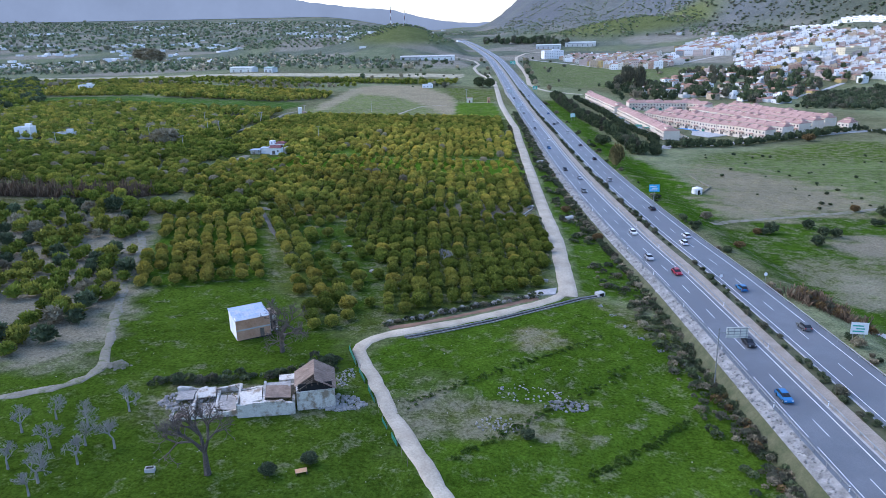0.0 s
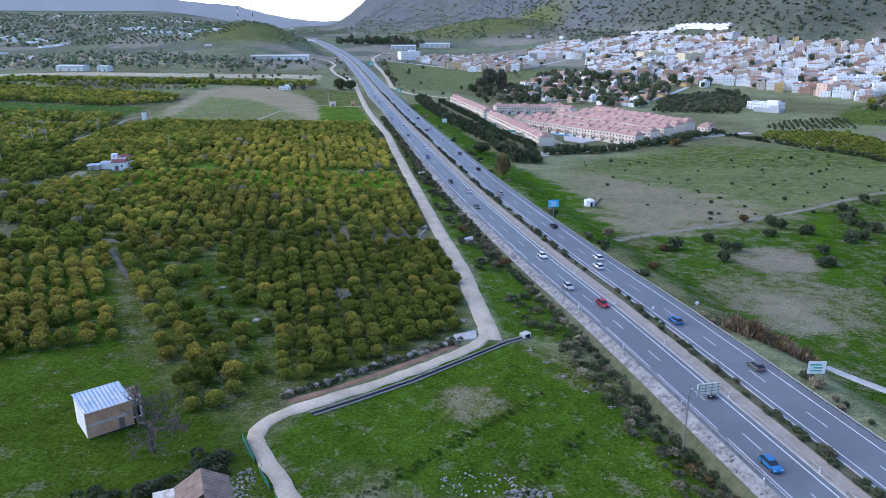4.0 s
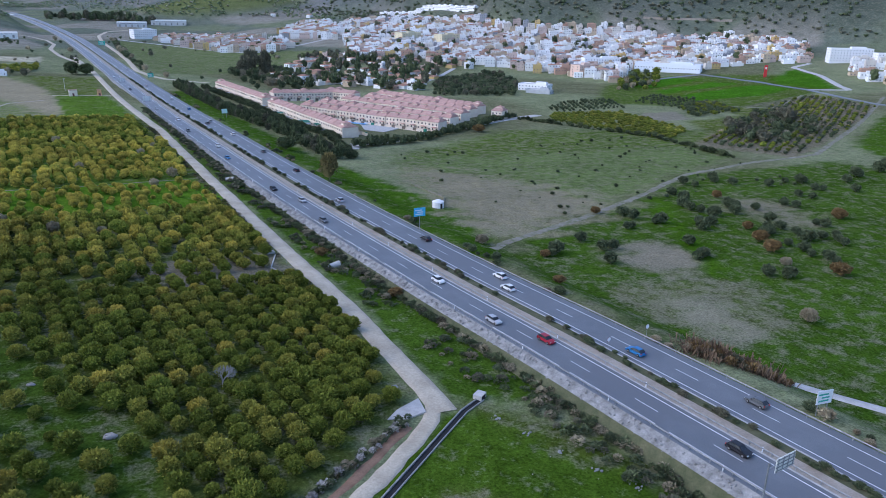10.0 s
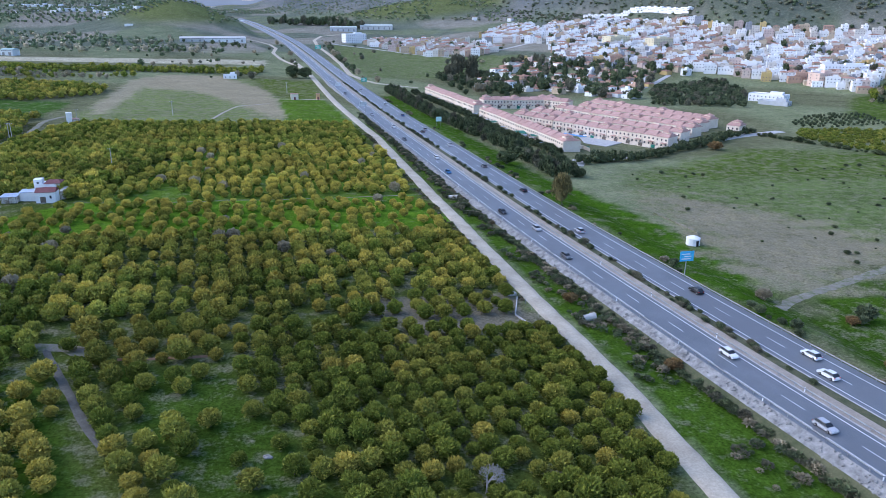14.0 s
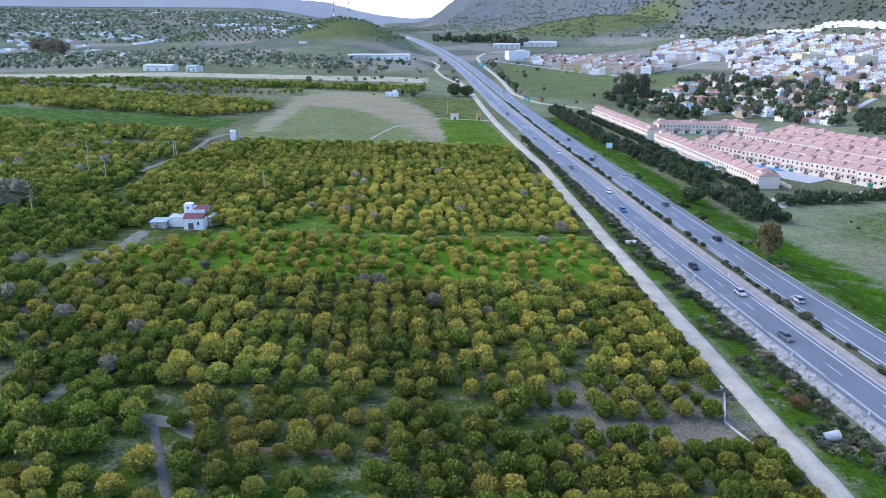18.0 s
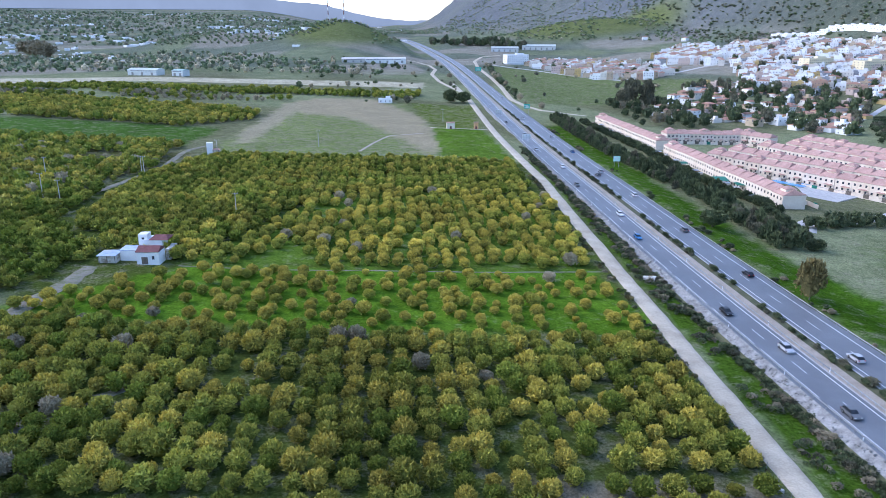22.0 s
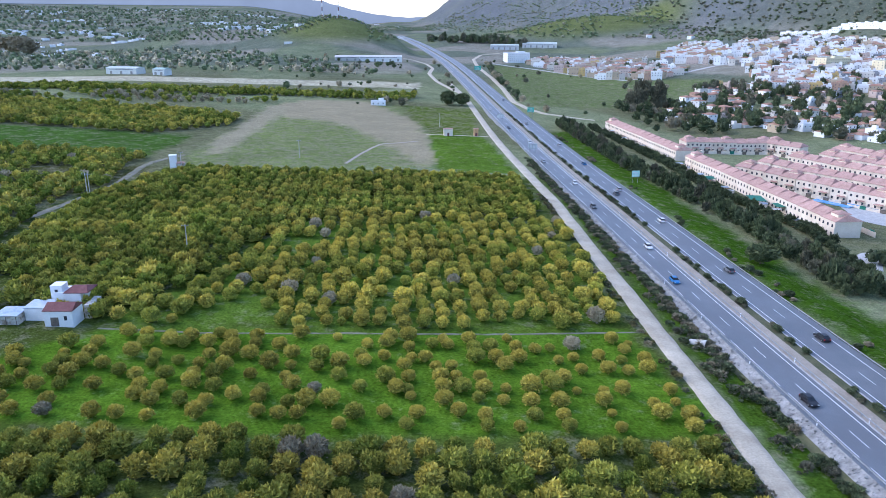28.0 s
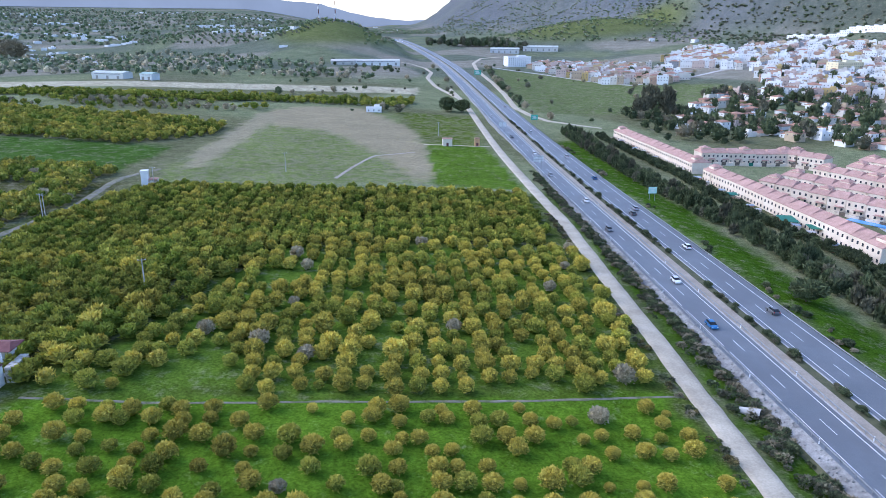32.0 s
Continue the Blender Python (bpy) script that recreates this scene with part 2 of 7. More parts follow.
def tinted(name, rough=0.85, island=0.0, grain_scale=1.5, grain=0.5, bumpy=0.0, dist=0.1, mid=0.12):
    """Takes its base colour from the mesh's tint, with a grain at two scales."""
    m, nt, b = mat_new(name)
    at = nt.nodes.new("ShaderNodeAttribute")
    at.attribute_name = "tint"
    col = at.outputs["Color"]
    fac = noise_node(nt, grain_scale, 6, 0.7)
    col = mix(nt, grain, col, ramp(nt, fac, [(0.3, (0.2, 0.2, 0.2)), (0.7, (0.8, 0.8, 0.8))]), "OVERLAY")
    col = mix(nt, grain * 0.7, col, ramp(nt, noise_node(nt, mid, 5, 0.65), [(0.3, (0.25, 0.24, 0.22)), (0.7, (0.75, 0.76, 0.74))]), "OVERLAY")
    if island:
        geo = nt.nodes.new("ShaderNodeNewGeometry")
        col = mix(nt, island, col, ramp(nt, geo.outputs["Random Per Island"], [(0, (0.12, 0.12, 0.12)), (1, (0.88, 0.88, 0.82))]), "OVERLAY")
    nt.links.new(col, b.inputs["Base Color"])
    b.inputs["Roughness"].default_value = rough
    b.inputs["Specular IOR Level"].default_value = 0.06
    if bumpy:
        bump(nt, b, fac, bumpy, dist)
    return m




def ground_cover():
    """Land: the mesh's tint, with pale dry mottling where the tint's alpha asks for it, tufts and dirt at three scales."""
    m, nt, b = mat_new("ground_cover")
    at = nt.nodes.new("ShaderNodeAttribute")
    at.attribute_name = "tint"
    col = at.outputs["Color"]
    tuft, clod, broad = noise_node(nt, 1.6, 7, 0.75), noise_node(nt, 0.35, 6, 0.7), noise_node(nt, 0.045, 5, 0.65)
    col = mix(nt, 0.75, col, ramp(nt, tuft, [(0.32, (0.14, 0.14, 0.14)), (0.68, (0.82, 0.82, 0.80))]), "OVERLAY")
    col = mix(nt, 0.55, col, ramp(nt, clod, [(0.3, (0.2, 0.22, 0.2)), (0.7, (0.78, 0.76, 0.72))]), "OVERLAY")
    col = mix(nt, 0.5, col, ramp(nt, broad, [(0.3, (0.28, 0.30, 0.26)), (0.7, (0.72, 0.70, 0.70))]), "OVERLAY")
    add = nt.nodes.new("ShaderNodeMath")
    add.operation = "ADD"
    nt.links.new(noise_node(nt, 0.2, 10, 0.78), add.inputs[0])
    nt.links.new(at.outputs["Alpha"], add.inputs[1])
    dry = ramp(nt, add.outputs[0], [(0.0, (0, 0, 0)), (0.86, (0, 0, 0)), (1.0, (0.6, 0.6, 0.6))])
    col = mix(nt, dry, col, ramp(nt, tuft, [(0.3, (0.13, 0.115, 0.075)), (0.7, (0.33, 0.295, 0.215))]))
    nt.links.new(col, b.inputs["Base Color"])
    b.inputs["Roughness"].default_value = 0.95
    b.inputs["Specular IOR Level"].default_value = 0.0
    bump(nt, b, tuft, 0.7, 0.3)
    return m


GROUND = ground_cover()
LEAF = tinted("leaves", 0.65, 0.2, 3.0, 0.2)
TWIG = surface("bare_twigs", (0.085, 0.066, 0.054), (0.145, 0.115, 0.095), 1.0, 0.9, 12)
PALE_TWIG = surface("grey_twigs", (0.20, 0.19, 0.175), (0.32, 0.30, 0.28), 1.0, 0.9, 12)
BARK = surface("bark", (0.07, 0.055, 0.045), (0.14, 0.115, 0.095), 3, 0.95, 25, 0.6, 0.03)
ASPHALT = surface("asphalt", (0.116, 0.126, 0.134), (0.160, 0.170, 0.178), 0.12, 0.55, 6, 0.15, 0.01, dirt=(0.125, 0.13, 0.137), dirt_scale=0.05)
ASPHALT.node_tree.nodes["Principled BSDF"].inputs["Specular IOR Level"].default_value = 0.4
PAINT = surface("road_paint", (0.62, 0.63, 0.64), (0.78, 0.78, 0.78), 0.8, 0.7, 8, 0.1, 0.005)
GRAVEL = surface("pale_gravel", (0.37, 0.31, 0.225), (0.53, 0.46, 0.345), 0.18, 0.95, 2.5, 0.5, 0.05)
SOIL = surface("median_soil", (0.27, 0.225, 0.175), (0.38, 0.33, 0.27), 0.3, 0.95, 3, 0.5, 0.05)
TRACK = surface("worn_track", (0.17, 0.155, 0.115), (0.27, 0.245, 0.195), 0.25, 0.95, 2.5, 0.5, 0.05, dirt=(0.12, 0.13, 0.06), dirt_scale=0.5)
ROCK = surface("pale_rock", (0.14, 0.135, 0.125), (0.34, 0.33, 0.31), 0.5, 0.95, 3, 0.8, 0.1)
CONCRETE = surface("concrete", (0.36, 0.345, 0.32), (0.50, 0.48, 0.45), 0.6, 0.9, 9, 0.3, 0.02)
STEEL = surface("galvanised_steel", (0.22, 0.225, 0.23), (0.33, 0.335, 0.34), 1.5, 0.6, 20, 0.1, 0.005, 0.6)
WHITE = surface("whitewash", (0.70, 0.69, 0.67), (0.82, 0.81, 0.80), 0.25, 0.9, 5, 0.2, 0.02, spread=0.12)
TILE = surface("clay_tile", (0.36, 0.19, 0.145), (0.50, 0.29, 0.235), 0.5, 0.9, 2.5, 0.6, 0.06, spread=0.15)
GLASS = surface("dark_window", (0.03, 0.035, 0.045), (0.06, 0.065, 0.075), 0.6, 0.2, 3, 0)
WEEDS = surface("dry_weeds", (0.055, 0.066, 0.028), (0.115, 0.112, 0.06), 0.4, 0.95, 3, 0.6, 0.1)
VERGE = surface("verge_grass", (0.045, 0.082, 0.018), (0.082, 0.108, 0.038), 0.25, 0.95, 3, 0.6, 0.1)
WALLS = tinted("rendered_walls", 0.9, 0.12, 0.35, 0.18, 0.0, 0.02, 0.03)


# ---- land ----
def axis_steps(rows):
    out = [rows[0][0]]
    for (a, st), (b, _) in zip(rows, rows[1:]):
        n = max(1, round((b - a) / st))
        out += [a + (b - a) * (k + 1) / n for k in range(n)]
    return np.array(out)


GX = axis_steps([(-4400, 160), (-1500, 60), (-600, 14), (-230, 2.5), (130, 5), (360, 10), (900, 30), (1900, 80), (4400, 1)])
GY = axis_steps([(-1800, 150), (-300, 25), (-110, 2.5), (230, 3.5), (420, 8), (820, 16), (1500, 40), (2600, 110), (4500, 1)])
XX, YY = np.meshgrid(GX, GY)
ZZ = terr(XX, YY)
# the mountain's scrub colour has blue-grey haze mixed in
OLIVE_SOIL, HAZY_SCRUB = (0.145, 0.16, 0.09), (0.128, 0.140, 0.156)


def svc_x(y):
    return curve_at(SVC, y)


SVC = [(-40, -5), (-3, -7.0), (6, -6.9), (29, -7.6), (57, -8.6), (100, -12.1), (163, -16.1), (203, -18.8), (234, -20.6), (271, -23.1), (334, -26.6), (375, -31), (484, -41.5), (640, -52), (740, -60), (860, -74)]
COVER = [  # field outline, colour, softness of its edge in metres, dry mottling
    ([(-900, -60), (-118, -75), (-105, -60), (-127, -5), (-160, 70), (-230, 150), (-215, 290), (-200, 360), (-900, 380)], (0.075, 0.08, 0.045), 4, .40),
    ([(-140, -200), (-140, -60), (-124, -10), (-92, 0), (-56, -40), (-20, -110), (10, -200)], (0.050, 0.086, 0.018), 6, .31),
    ([(-54, -46), (-48, -36), (-8, -3), (4, -8), (26, -60), (60, -200), (0, -200), (-28, -100)], (0.053, 0.098, 0.018), 2, .32),
    ([(-125, -15), (-92, -2), (-58, -38), (-10, 4), (-17, 160), (-30, 380), (-195, 360), (-212, 280), (-215, 200), (-165, 150)], (0.072, 0.095, 0.036), 3, .37),
    ([(-165, -60), (-112, -62), (-125, 0), (-160, 60), (-190, 60), (-200, 0)], (0.21, 0.19, 0.15), 8, .50),
    ([(-124, -16), (-91, -2), (-117, 62), (-150, 56)], (0.05, 0.095, 0.018), 4, .32),
    ([(-110, 67), (-62, -34), (-54, 0), (-85, 62)], (0.045, 0.08, 0.02), 4, .35),
    ([(-178, 152), (-145, 189), (-26, 203), (-18, 158), (-100, 150)], (0.088, 0.170, 0.026), 2, .29),
    ([(-146, 190), (-26, 204), (-34, 300), (-120, 290)], (0.090, 0.150, 0.034), 5, .33),
    ([(-60, 98), (-17, 98), (-15, 78), (-45, 74)], (0.12, 0.105, 0.08), 4, .50),
    ([(-195, 362), (-205, 600), (-150, 660), (-112, 640), (-77, 393)], (0.15, 0.185, 0.07), 5, .42),
    ([(-209, 609), (-192, 650), (-142, 662), (-100, 570), (-84, 478), (-77, 400), (-86, 395), (-111, 470), (-150, 535), (-183, 545), (-196, 570)], (0.37, 0.305, 0.20), 7, .54),
    ([(-191, 400), (-199, 440), (-203, 517), (-209, 609), (-194, 600), (-189, 500), (-185, 399)], (0.36, 0.315, 0.21), 4, .58),
    ([(-76, 388), (-36, 386), (-50, 505), (-84, 500)], (0.085, 0.145, 0.035), 2, .33),
    ([(-112, 648), (-84, 502), (-52, 507), (-54, 645)], (0.085, 0.12, 0.035), 5, .4),
    ([(-1100, 800), (-520, 772), (-325, 790), (-105, 836), (-105, 780), (-330, 742), (-520, 706), (-1100, 720)], (0.52, 0.475, 0.385), 3, .45),
    ([(-520, 400), (-215, 380), (-215, 450), (-520, 470)], (0.055, 0.11, 0.035), 4, .36),
    ([(40, 80), (26, 180), (16, 270), (30, 280), (60, 150), (56, 90)], (0.048, 0.105, 0.016), 5, .34),
    ([(44, 60), (50, 10), (64, -14), (60, -120), (200, -160), (360, 20), (300, 150), (200, 152), (120, 110), (60, 84)], (0.046, 0.09, 0.018), 8, .37),
    ([(56, 92), (90, 104), (200, 158), (265, 180), (250, 240), (115, 262), (75, 235), (62, 150)], (0.110, 0.148, 0.056), 8, .38),
    ([(56, 92), (90, 104), (132, 122), (125, 150), (100, 190), (72, 215), (62, 150)], (0.215, 0.192, 0.130), 16, .46),
    ([(80, 240), (250, 215), (300, 190), (330, 200), (300, 265), (180, 300)], (0.075, 0.115, 0.035), 10, .40),
    ([(66, 45), (103, 40), (112, 30), (92, 2), (69, 4), (60, 25)], (0.075, 0.10, 0.045), 5, .46),
    ([(74, 30), (86, 30), (84, 2), (72, 2)], (0.20, 0.20, 0.14), 7, .5),
    ([(84, 68), (98, 74), (113, 76), (116, 62), (102, 41), (86, 52)], (0.20, 0.178, 0.135), 8, .50),
    ([(148, 122), (154, 118), (108, 38), (102, 40), (116, 64)], (0.05, 0.11, 0.014), 4, .28),
    ([(166, 98), (176, 87), (172, 62), (188, 70), (196, 100), (188, 112)], (0.15, 0.14, 0.09), 12, .48),
    ([(262, 215), (291, 165), (419, 227), (520, 278), (534, 356), (443, 324), (321, 254)], (0.135, 0.115, 0.075), 4, .46),
    ([(330, 128), (356, 178), (451, 232), (540, 270), (640, 250), (420, 60)], (0.052, 0.105, 0.018), 5, .34),
    ([(430, 520), (560, 510), (640, 440), (600, 380), (440, 320), (330, 400)], (0.07, 0.11, 0.032), 6, .36),
    ([(446, 505), (520, 525), (560, 394), (500, 375), (428, 384)], (0.05, 0.14, 0.018), 3, .27),
    ([(440, 470), (530, 490), (534, 474), (440, 454)], (0.075, 0.11, 0.03), 3, .36),
    ([(434, 432), (540, 448), (544, 432), (432, 416)], (0.075, 0.11, 0.03), 3, .36),
    ([(584, 446), (655, 476), (642, 430), (585, 360), (575, 404)], (0.05, 0.13, 0.018), 3, .28),
    ([(329, 290), (388, 299), (422, 345), (450, 317), (338, 246), (306, 244)], (0.085, 0.115, 0.04), 5, .38),
    ([(327, 337), (358, 334), (341, 300), (313, 298), (305, 316)], (0.21, 0.195, 0.165), 3, .46),
    ([(434, 338), (522, 355), (450, 317)], (0.09, 0.10, 0.06), 3, .4),
    ([(0, 670), (-10, 830), (-20, 1150), (130, 1035), (180, 960), (240, 900), (110, 720)], (0.115, 0.15, 0.06), 8, .40),
    ([(-47, -66), (-38, -80), (-26, -66), (-36, -54)], (0.10, 0.115, 0.055), 7, .46),
    ([(-33, -64), (-10, -58), (-12, -70), (-30, -76)], (0.085, 0.10, 0.045), 7, .46),
    ([(-22, -30), (-14, -26), (-10, -32), (-18, -36)], (0.15, 0.14, 0.06), 5, .5),
    ([(-6, 4), (16, -18), (20, -40), (10, -28), (0, -10)], (0.06, 0.085, 0.025), 3, .40),
    ([(svc_x(y) + 3, y) for y in range(2, 400, 20)] + [(curve_at(NODES, y) - 3, y) for y in range(390, -30, -20)], (0.052, 0.098, 0.02), 2, .33),
    ([(curve_at(NODES, y) + 27, y) for y in range(60, 560, 25)] + [(curve_at(NODES, y) + 46, y) for y in range(550, 60, -25)], (0.045, 0.095, 0.016), 4, .34),
    ([(-92, -64), (-56, -58), (-54, -72), (-90, -80)], (0.075, 0.095, 0.04), 6, .42),
]
TINT = np.zeros(XX.shape + (4,), np.float32)
TINT[..., 3] = 1
far_r = np.hypot(XX + 60, YY + 100)
base = np.array(OLIVE_SOIL)[None, None] * np.ones(XX.shape + (1,))
wob = smooth(-0.3, 0.3, waves(XX, YY, 260, 21))[..., None]
base = base * (0.8 + 0.5 * wob) + (1 - wob) * np.array((0.03, 0.02, 0.01)) * 0.8
# a patchwork of far fields, paled and greyed to carry the distance haze
patch_a, patch_b = smooth(0.05, 0.25, waves(XX, YY, 230, 22))[..., None], smooth(0.15, 0.35, waves(XX, YY, 310, 23))[..., None]
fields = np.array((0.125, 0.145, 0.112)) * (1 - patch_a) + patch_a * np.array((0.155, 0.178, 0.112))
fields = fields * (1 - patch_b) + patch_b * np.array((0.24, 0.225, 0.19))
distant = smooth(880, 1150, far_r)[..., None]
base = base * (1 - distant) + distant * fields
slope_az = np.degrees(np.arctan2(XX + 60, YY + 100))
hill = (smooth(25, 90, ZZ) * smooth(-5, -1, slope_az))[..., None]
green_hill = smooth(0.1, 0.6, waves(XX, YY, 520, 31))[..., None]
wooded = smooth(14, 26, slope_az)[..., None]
base = base * (1 - hill) + hill * ((np.array(HAZY_SCRUB) * (1 - wooded) + wooded * np.array((0.078, 0.092, 0.074))) * (1 - 0.35 * green_hill) + 0.35 * green_hill * np.array((0.140, 0.155, 0.130)))
knoll = np.exp(-(((XX + 285) / 105) ** 2 + ((YY - 1430) / 170) ** 2))[..., None] + np.exp(-(((XX - 250) / 230) ** 2 + ((YY - 1850) / 200) ** 2))[..., None]
kf = smooth(0.2, 0.6, knoll)
base = base * (1 - kf) + kf * np.array((0.125, 0.145, 0.055))
dry_map = np.full(XX.shape, 0.34)
jx, jy = 3 * waves(XX, YY, 17, 41) + 1.5 * waves(XX, YY, 6, 42), 3 * waves(XX, YY, 17, 43) + 1.5 * waves(XX, YY, 6, 44)
for outline, colour, soft_edge, *dryness in COVER:
    acc = np.zeros(XX.shape)
    for k in range(8):
        a = k * 0.7854
        acc += inside(outline, XX + jx * soft_edge / 6 + soft_edge * 0.5 * math.cos(a), YY + jy * soft_edge / 6 + soft_edge * 0.5 * math.sin(a))
    w = (acc / 8)[..., None]
    base = base * (1 - w) + w * (np.array(colour) * ((1, 1, 0.6) if colour[2] < 0.05 else (1, 1, 0.92)))
    dry_map = dry_map * (1 - w[..., 0]) + w[..., 0] * (dryness[0] if dryness else 0.30)
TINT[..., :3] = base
TINT[..., 3] = dry_map
nx, ny = len(GX), len(GY)
idx = np.arange(nx * ny).reshape(ny, nx)
quads = np.stack([idx[:-1, :-1], idx[:-1, 1:], idx[1:, 1:], idx[1:, :-1]], -1).reshape(-1, 4)
ground_mesh = fast_mesh("ground", np.stack([XX, YY, ZZ], -1).reshape(-1, 3), quads, GROUND, TINT.reshape(-1, 4))
ground_mesh.polygons.foreach_set("use_smooth", np.ones(len(quads), bool))
tagged(new("ground", ground_mesh), "rolling valley land with grass, bare soil and scrub", "ground", "", "structure")

SOIL_DARK = surface("dark_soil", (0.075, 0.072, 0.06), (0.13, 0.125, 0.105), 0.5, 0.95, 4, 0.5, 0.05)
RUST_SOIL = surface("reddish_earth", (0.20, 0.115, 0.07), (0.30, 0.18, 0.115), 0.5, 0.95, 4, 0.5, 0.05)


# ---- roads ----
def drape(name, pts, half, mat, label, lift=0.10, edge=0.35, ragged=0.0, seed=1, sink=0.4, kind="structure"):
    """A lane laid on the land along pts, with rounded shoulders."""
    rr = random.Random(seed)
    mb = MB()
    path = []
    for (x0, y0), (x1, y1) in zip(pts, pts[1:]):
        n = max(1, int(math.hypot(x1 - x0, y1 - y0) / 2.5))
        path += [(x0 + (x1 - x0) * k / n, y0 + (y1 - y0) * k / n) for k in range(n)]
    path.append(pts[-1])
    for _ in range(3):
        path = [path[0]] + [((a[0] + 2 * b[0] + c[0]) / 4, (a[1] + 2 * b[1] + c[1]) / 4) for a, b, c in zip(path, path[1:], path[2:])] + [path[-1]]
    rows = []
    for i, (x, y) in enumerate(path):
        (xa, ya), (xb, yb) = path[max(i - 1, 0)], path[min(i + 1, len(path) - 1)]
        d = math.hypot(xb - xa, yb - ya) or 1
        sx, sy = (yb - ya) / d, -(xb - xa) / d
        row = []
        hl, hr = half + rr.uniform(-ragged, ragged), half + rr.uniform(-ragged, ragged)
        for o, dz in ((-hl - edge, -sink), (-hl, lift * 0.7), (-hl * 0.45, lift), (0, lift * 1.3), (hr * 0.45, lift), (hr, lift * 0.7), (hr + edge, -sink)):
            px, py = x + sx * o, y + sy * o
            row.append((px, py, tz(px, py) + dz))
        rows.append(row)
    mb.v = [p for r in rows for p in r]
    for i in range(len(rows) - 1):
        for k in range(6):
            a = i * 7 + k
            mb.f.append((a, a + 1, a + 8, a + 7))
    return setting(name, mb, mat, label, kind, "road" if kind == "structure" else "", True)


drape("service_road", [(svc_x(y), y) for y in [-3] + list(range(0, 860, 6))], 2.4, GRAVEL, "pale gravel service lane beside the highway", 0.14, 0.5, 0.15, 5)
drape("branch_lane", [(-7.3, 3), (-8.5, -3), (-14, -8.2), (-28.3, -20.3), (-48.9, -34), (-55.5, -39.0), (-56.0, -44), (-51.7, -52.3), (-42.3, -71.8), (-34, -86.7), (-27, -99), (-10, -130), (20, -190)], 1.5, GRAVEL, "pale gravel farm lane with worn wheel ruts", 0.12, 0.4, 0.3, 6)
drape("farm_track", [(-200, 392), (-208, 370), (-202.5, 319), (-207, 281), (-215, 240), (-232, 200)], 1.5, TRACK, "narrow grey farm track between orchards", 0.1, 0.4, 0.3, 7)
drape("field_track", [(50, 82), (62, 90), (86.1, 100.6), (151.8, 129.9), (199.8, 154.4), (252, 164), (309, 167.6), (380, 205), (457, 244.6), (575, 310.6)], 1.5, TRACK, "worn dirt track over the meadow", 0.05, 0.9, 0.45, 8)
drape("house_path", [(-146, 189.5), (-120, 190.5), (-80, 195), (-45, 199), (-22, 203)], 0.35, TRACK, "narrow pale footpath through the grass", 0.07, 0.25, 0.12, 9)
drape("house_yard", [(-172, 131), (-174.5, 139), (-170, 152), (-168.5, 170), (-168.7, 186)], 2.4, TRACK, "bare earth yard by the farmhouse", 0.07, 0.6, 0.6, 10)
drape("earth_path", [(-130, 119), (-134, 115), (-144, 102), (-141, 84), (-146, 68)], 1.3, TRACK, "bare earth path between orchard trees", 0.07, 0.6, 0.5, 18)
drape("orchard_path", [(-165, 60), (-142, 24), (-132.1, -3.2), (-115.8, -39.4), (-105.4, -62.1), (-110.2, -71.0), (-118.2, -75.1)], 1.1, TRACK, "bare earth path along the orchard", 0.07, 0.4, 0.5, 11)
drape("tyre_track", [(-121, 392), (-117, 420), (-110, 455), (-90, 470)], 0.8, SOIL, "pale curved tyre track in the field", 0.07, 0.3, 0.1, 12)
drape("kiosk_path", [(-86, 500), (-46, 503)], 1.0, GRAVEL, "short gravel path to the pump kiosks", 0.08, 0.3, 0.2, 13)
drape("slip_road", [(-57, 730), (-63, 768), (-75, 817), (-89, 878), (-101, 971), (-99, 1060), (-110, 1130), (-132, 1176), (-165, 1180)], 2.4, GRAVEL, "winding pale slip road by the highway", 0.14, 0.5, 0.2, 14)
drape("far_lane", [(42, 616), (23, 622), (4, 630), (-7, 654), (-16, 699), (-18, 802), (-24, 919), (-37, 1098), (-39, 1239), (-23, 1370), (14, 1440)], 2.6, GRAVEL, "pale lane on the far side of the highway", 0.14, 0.5, 0.2, 15)
drape("town_edge_street", [(-13, 1170), (57, 1086), (119, 982), (141, 949), (207, 983), (278, 1045), (314, 1062)], 3.2, CONCRETE, "pale street below the western houses of the town", 0.16, 0.5, 0.1, 25)
drape("estate_road", [(64, 262), (72, 278), (86, 279), (135, 306), (205, 341), (240, 352)], 3.6, CONCRETE, "pale street at the edge of the housing estate", 0.14, 0.4, 0.1, 16)
drape("earth_strip", [(-51, -31.3), (-46, -28.6), (-28.8, -16.3), (-15.5, -5.0)], 0.8, RUST_SOIL, "strip of bare reddish earth beside the lane", 0.1, 0.5, 0.3, 19)
drape("orchard_ditch", [(-120.7, 74.6), (-113.8, 60.6), (-107.2, 47.3), (-101.5, 37.4)], 0.7, SOIL_DARK, "shallow dark ditch between orchard blocks", 0.04, 0.4, 0.15, 26)
drape("earth_ridge", [(-105.8, 68.5), (-98.0, 68.2), (-88.0, 68.4)], 0.35, RUST_SOIL, "low ridge of bare reddish earth between orchard blocks", 0.25, 0.4, 0.12, 27)
drape("bare_earth", [(-125.6, 75.3), (-116.5, 76.1), (-111.5, 71.3)], 1.8, TRACK, "patch of bare earth among orchard trees", 0.05, 0.8, 0.6, 28)
drape("ditch_channel", [(66.6, -16.9), (72, -25.8), (81.6, -40.7), (110, -75)], 1.4, CONCRETE, "pale concrete channel through the grass", 0.12, 0.3, 0.05, 17)

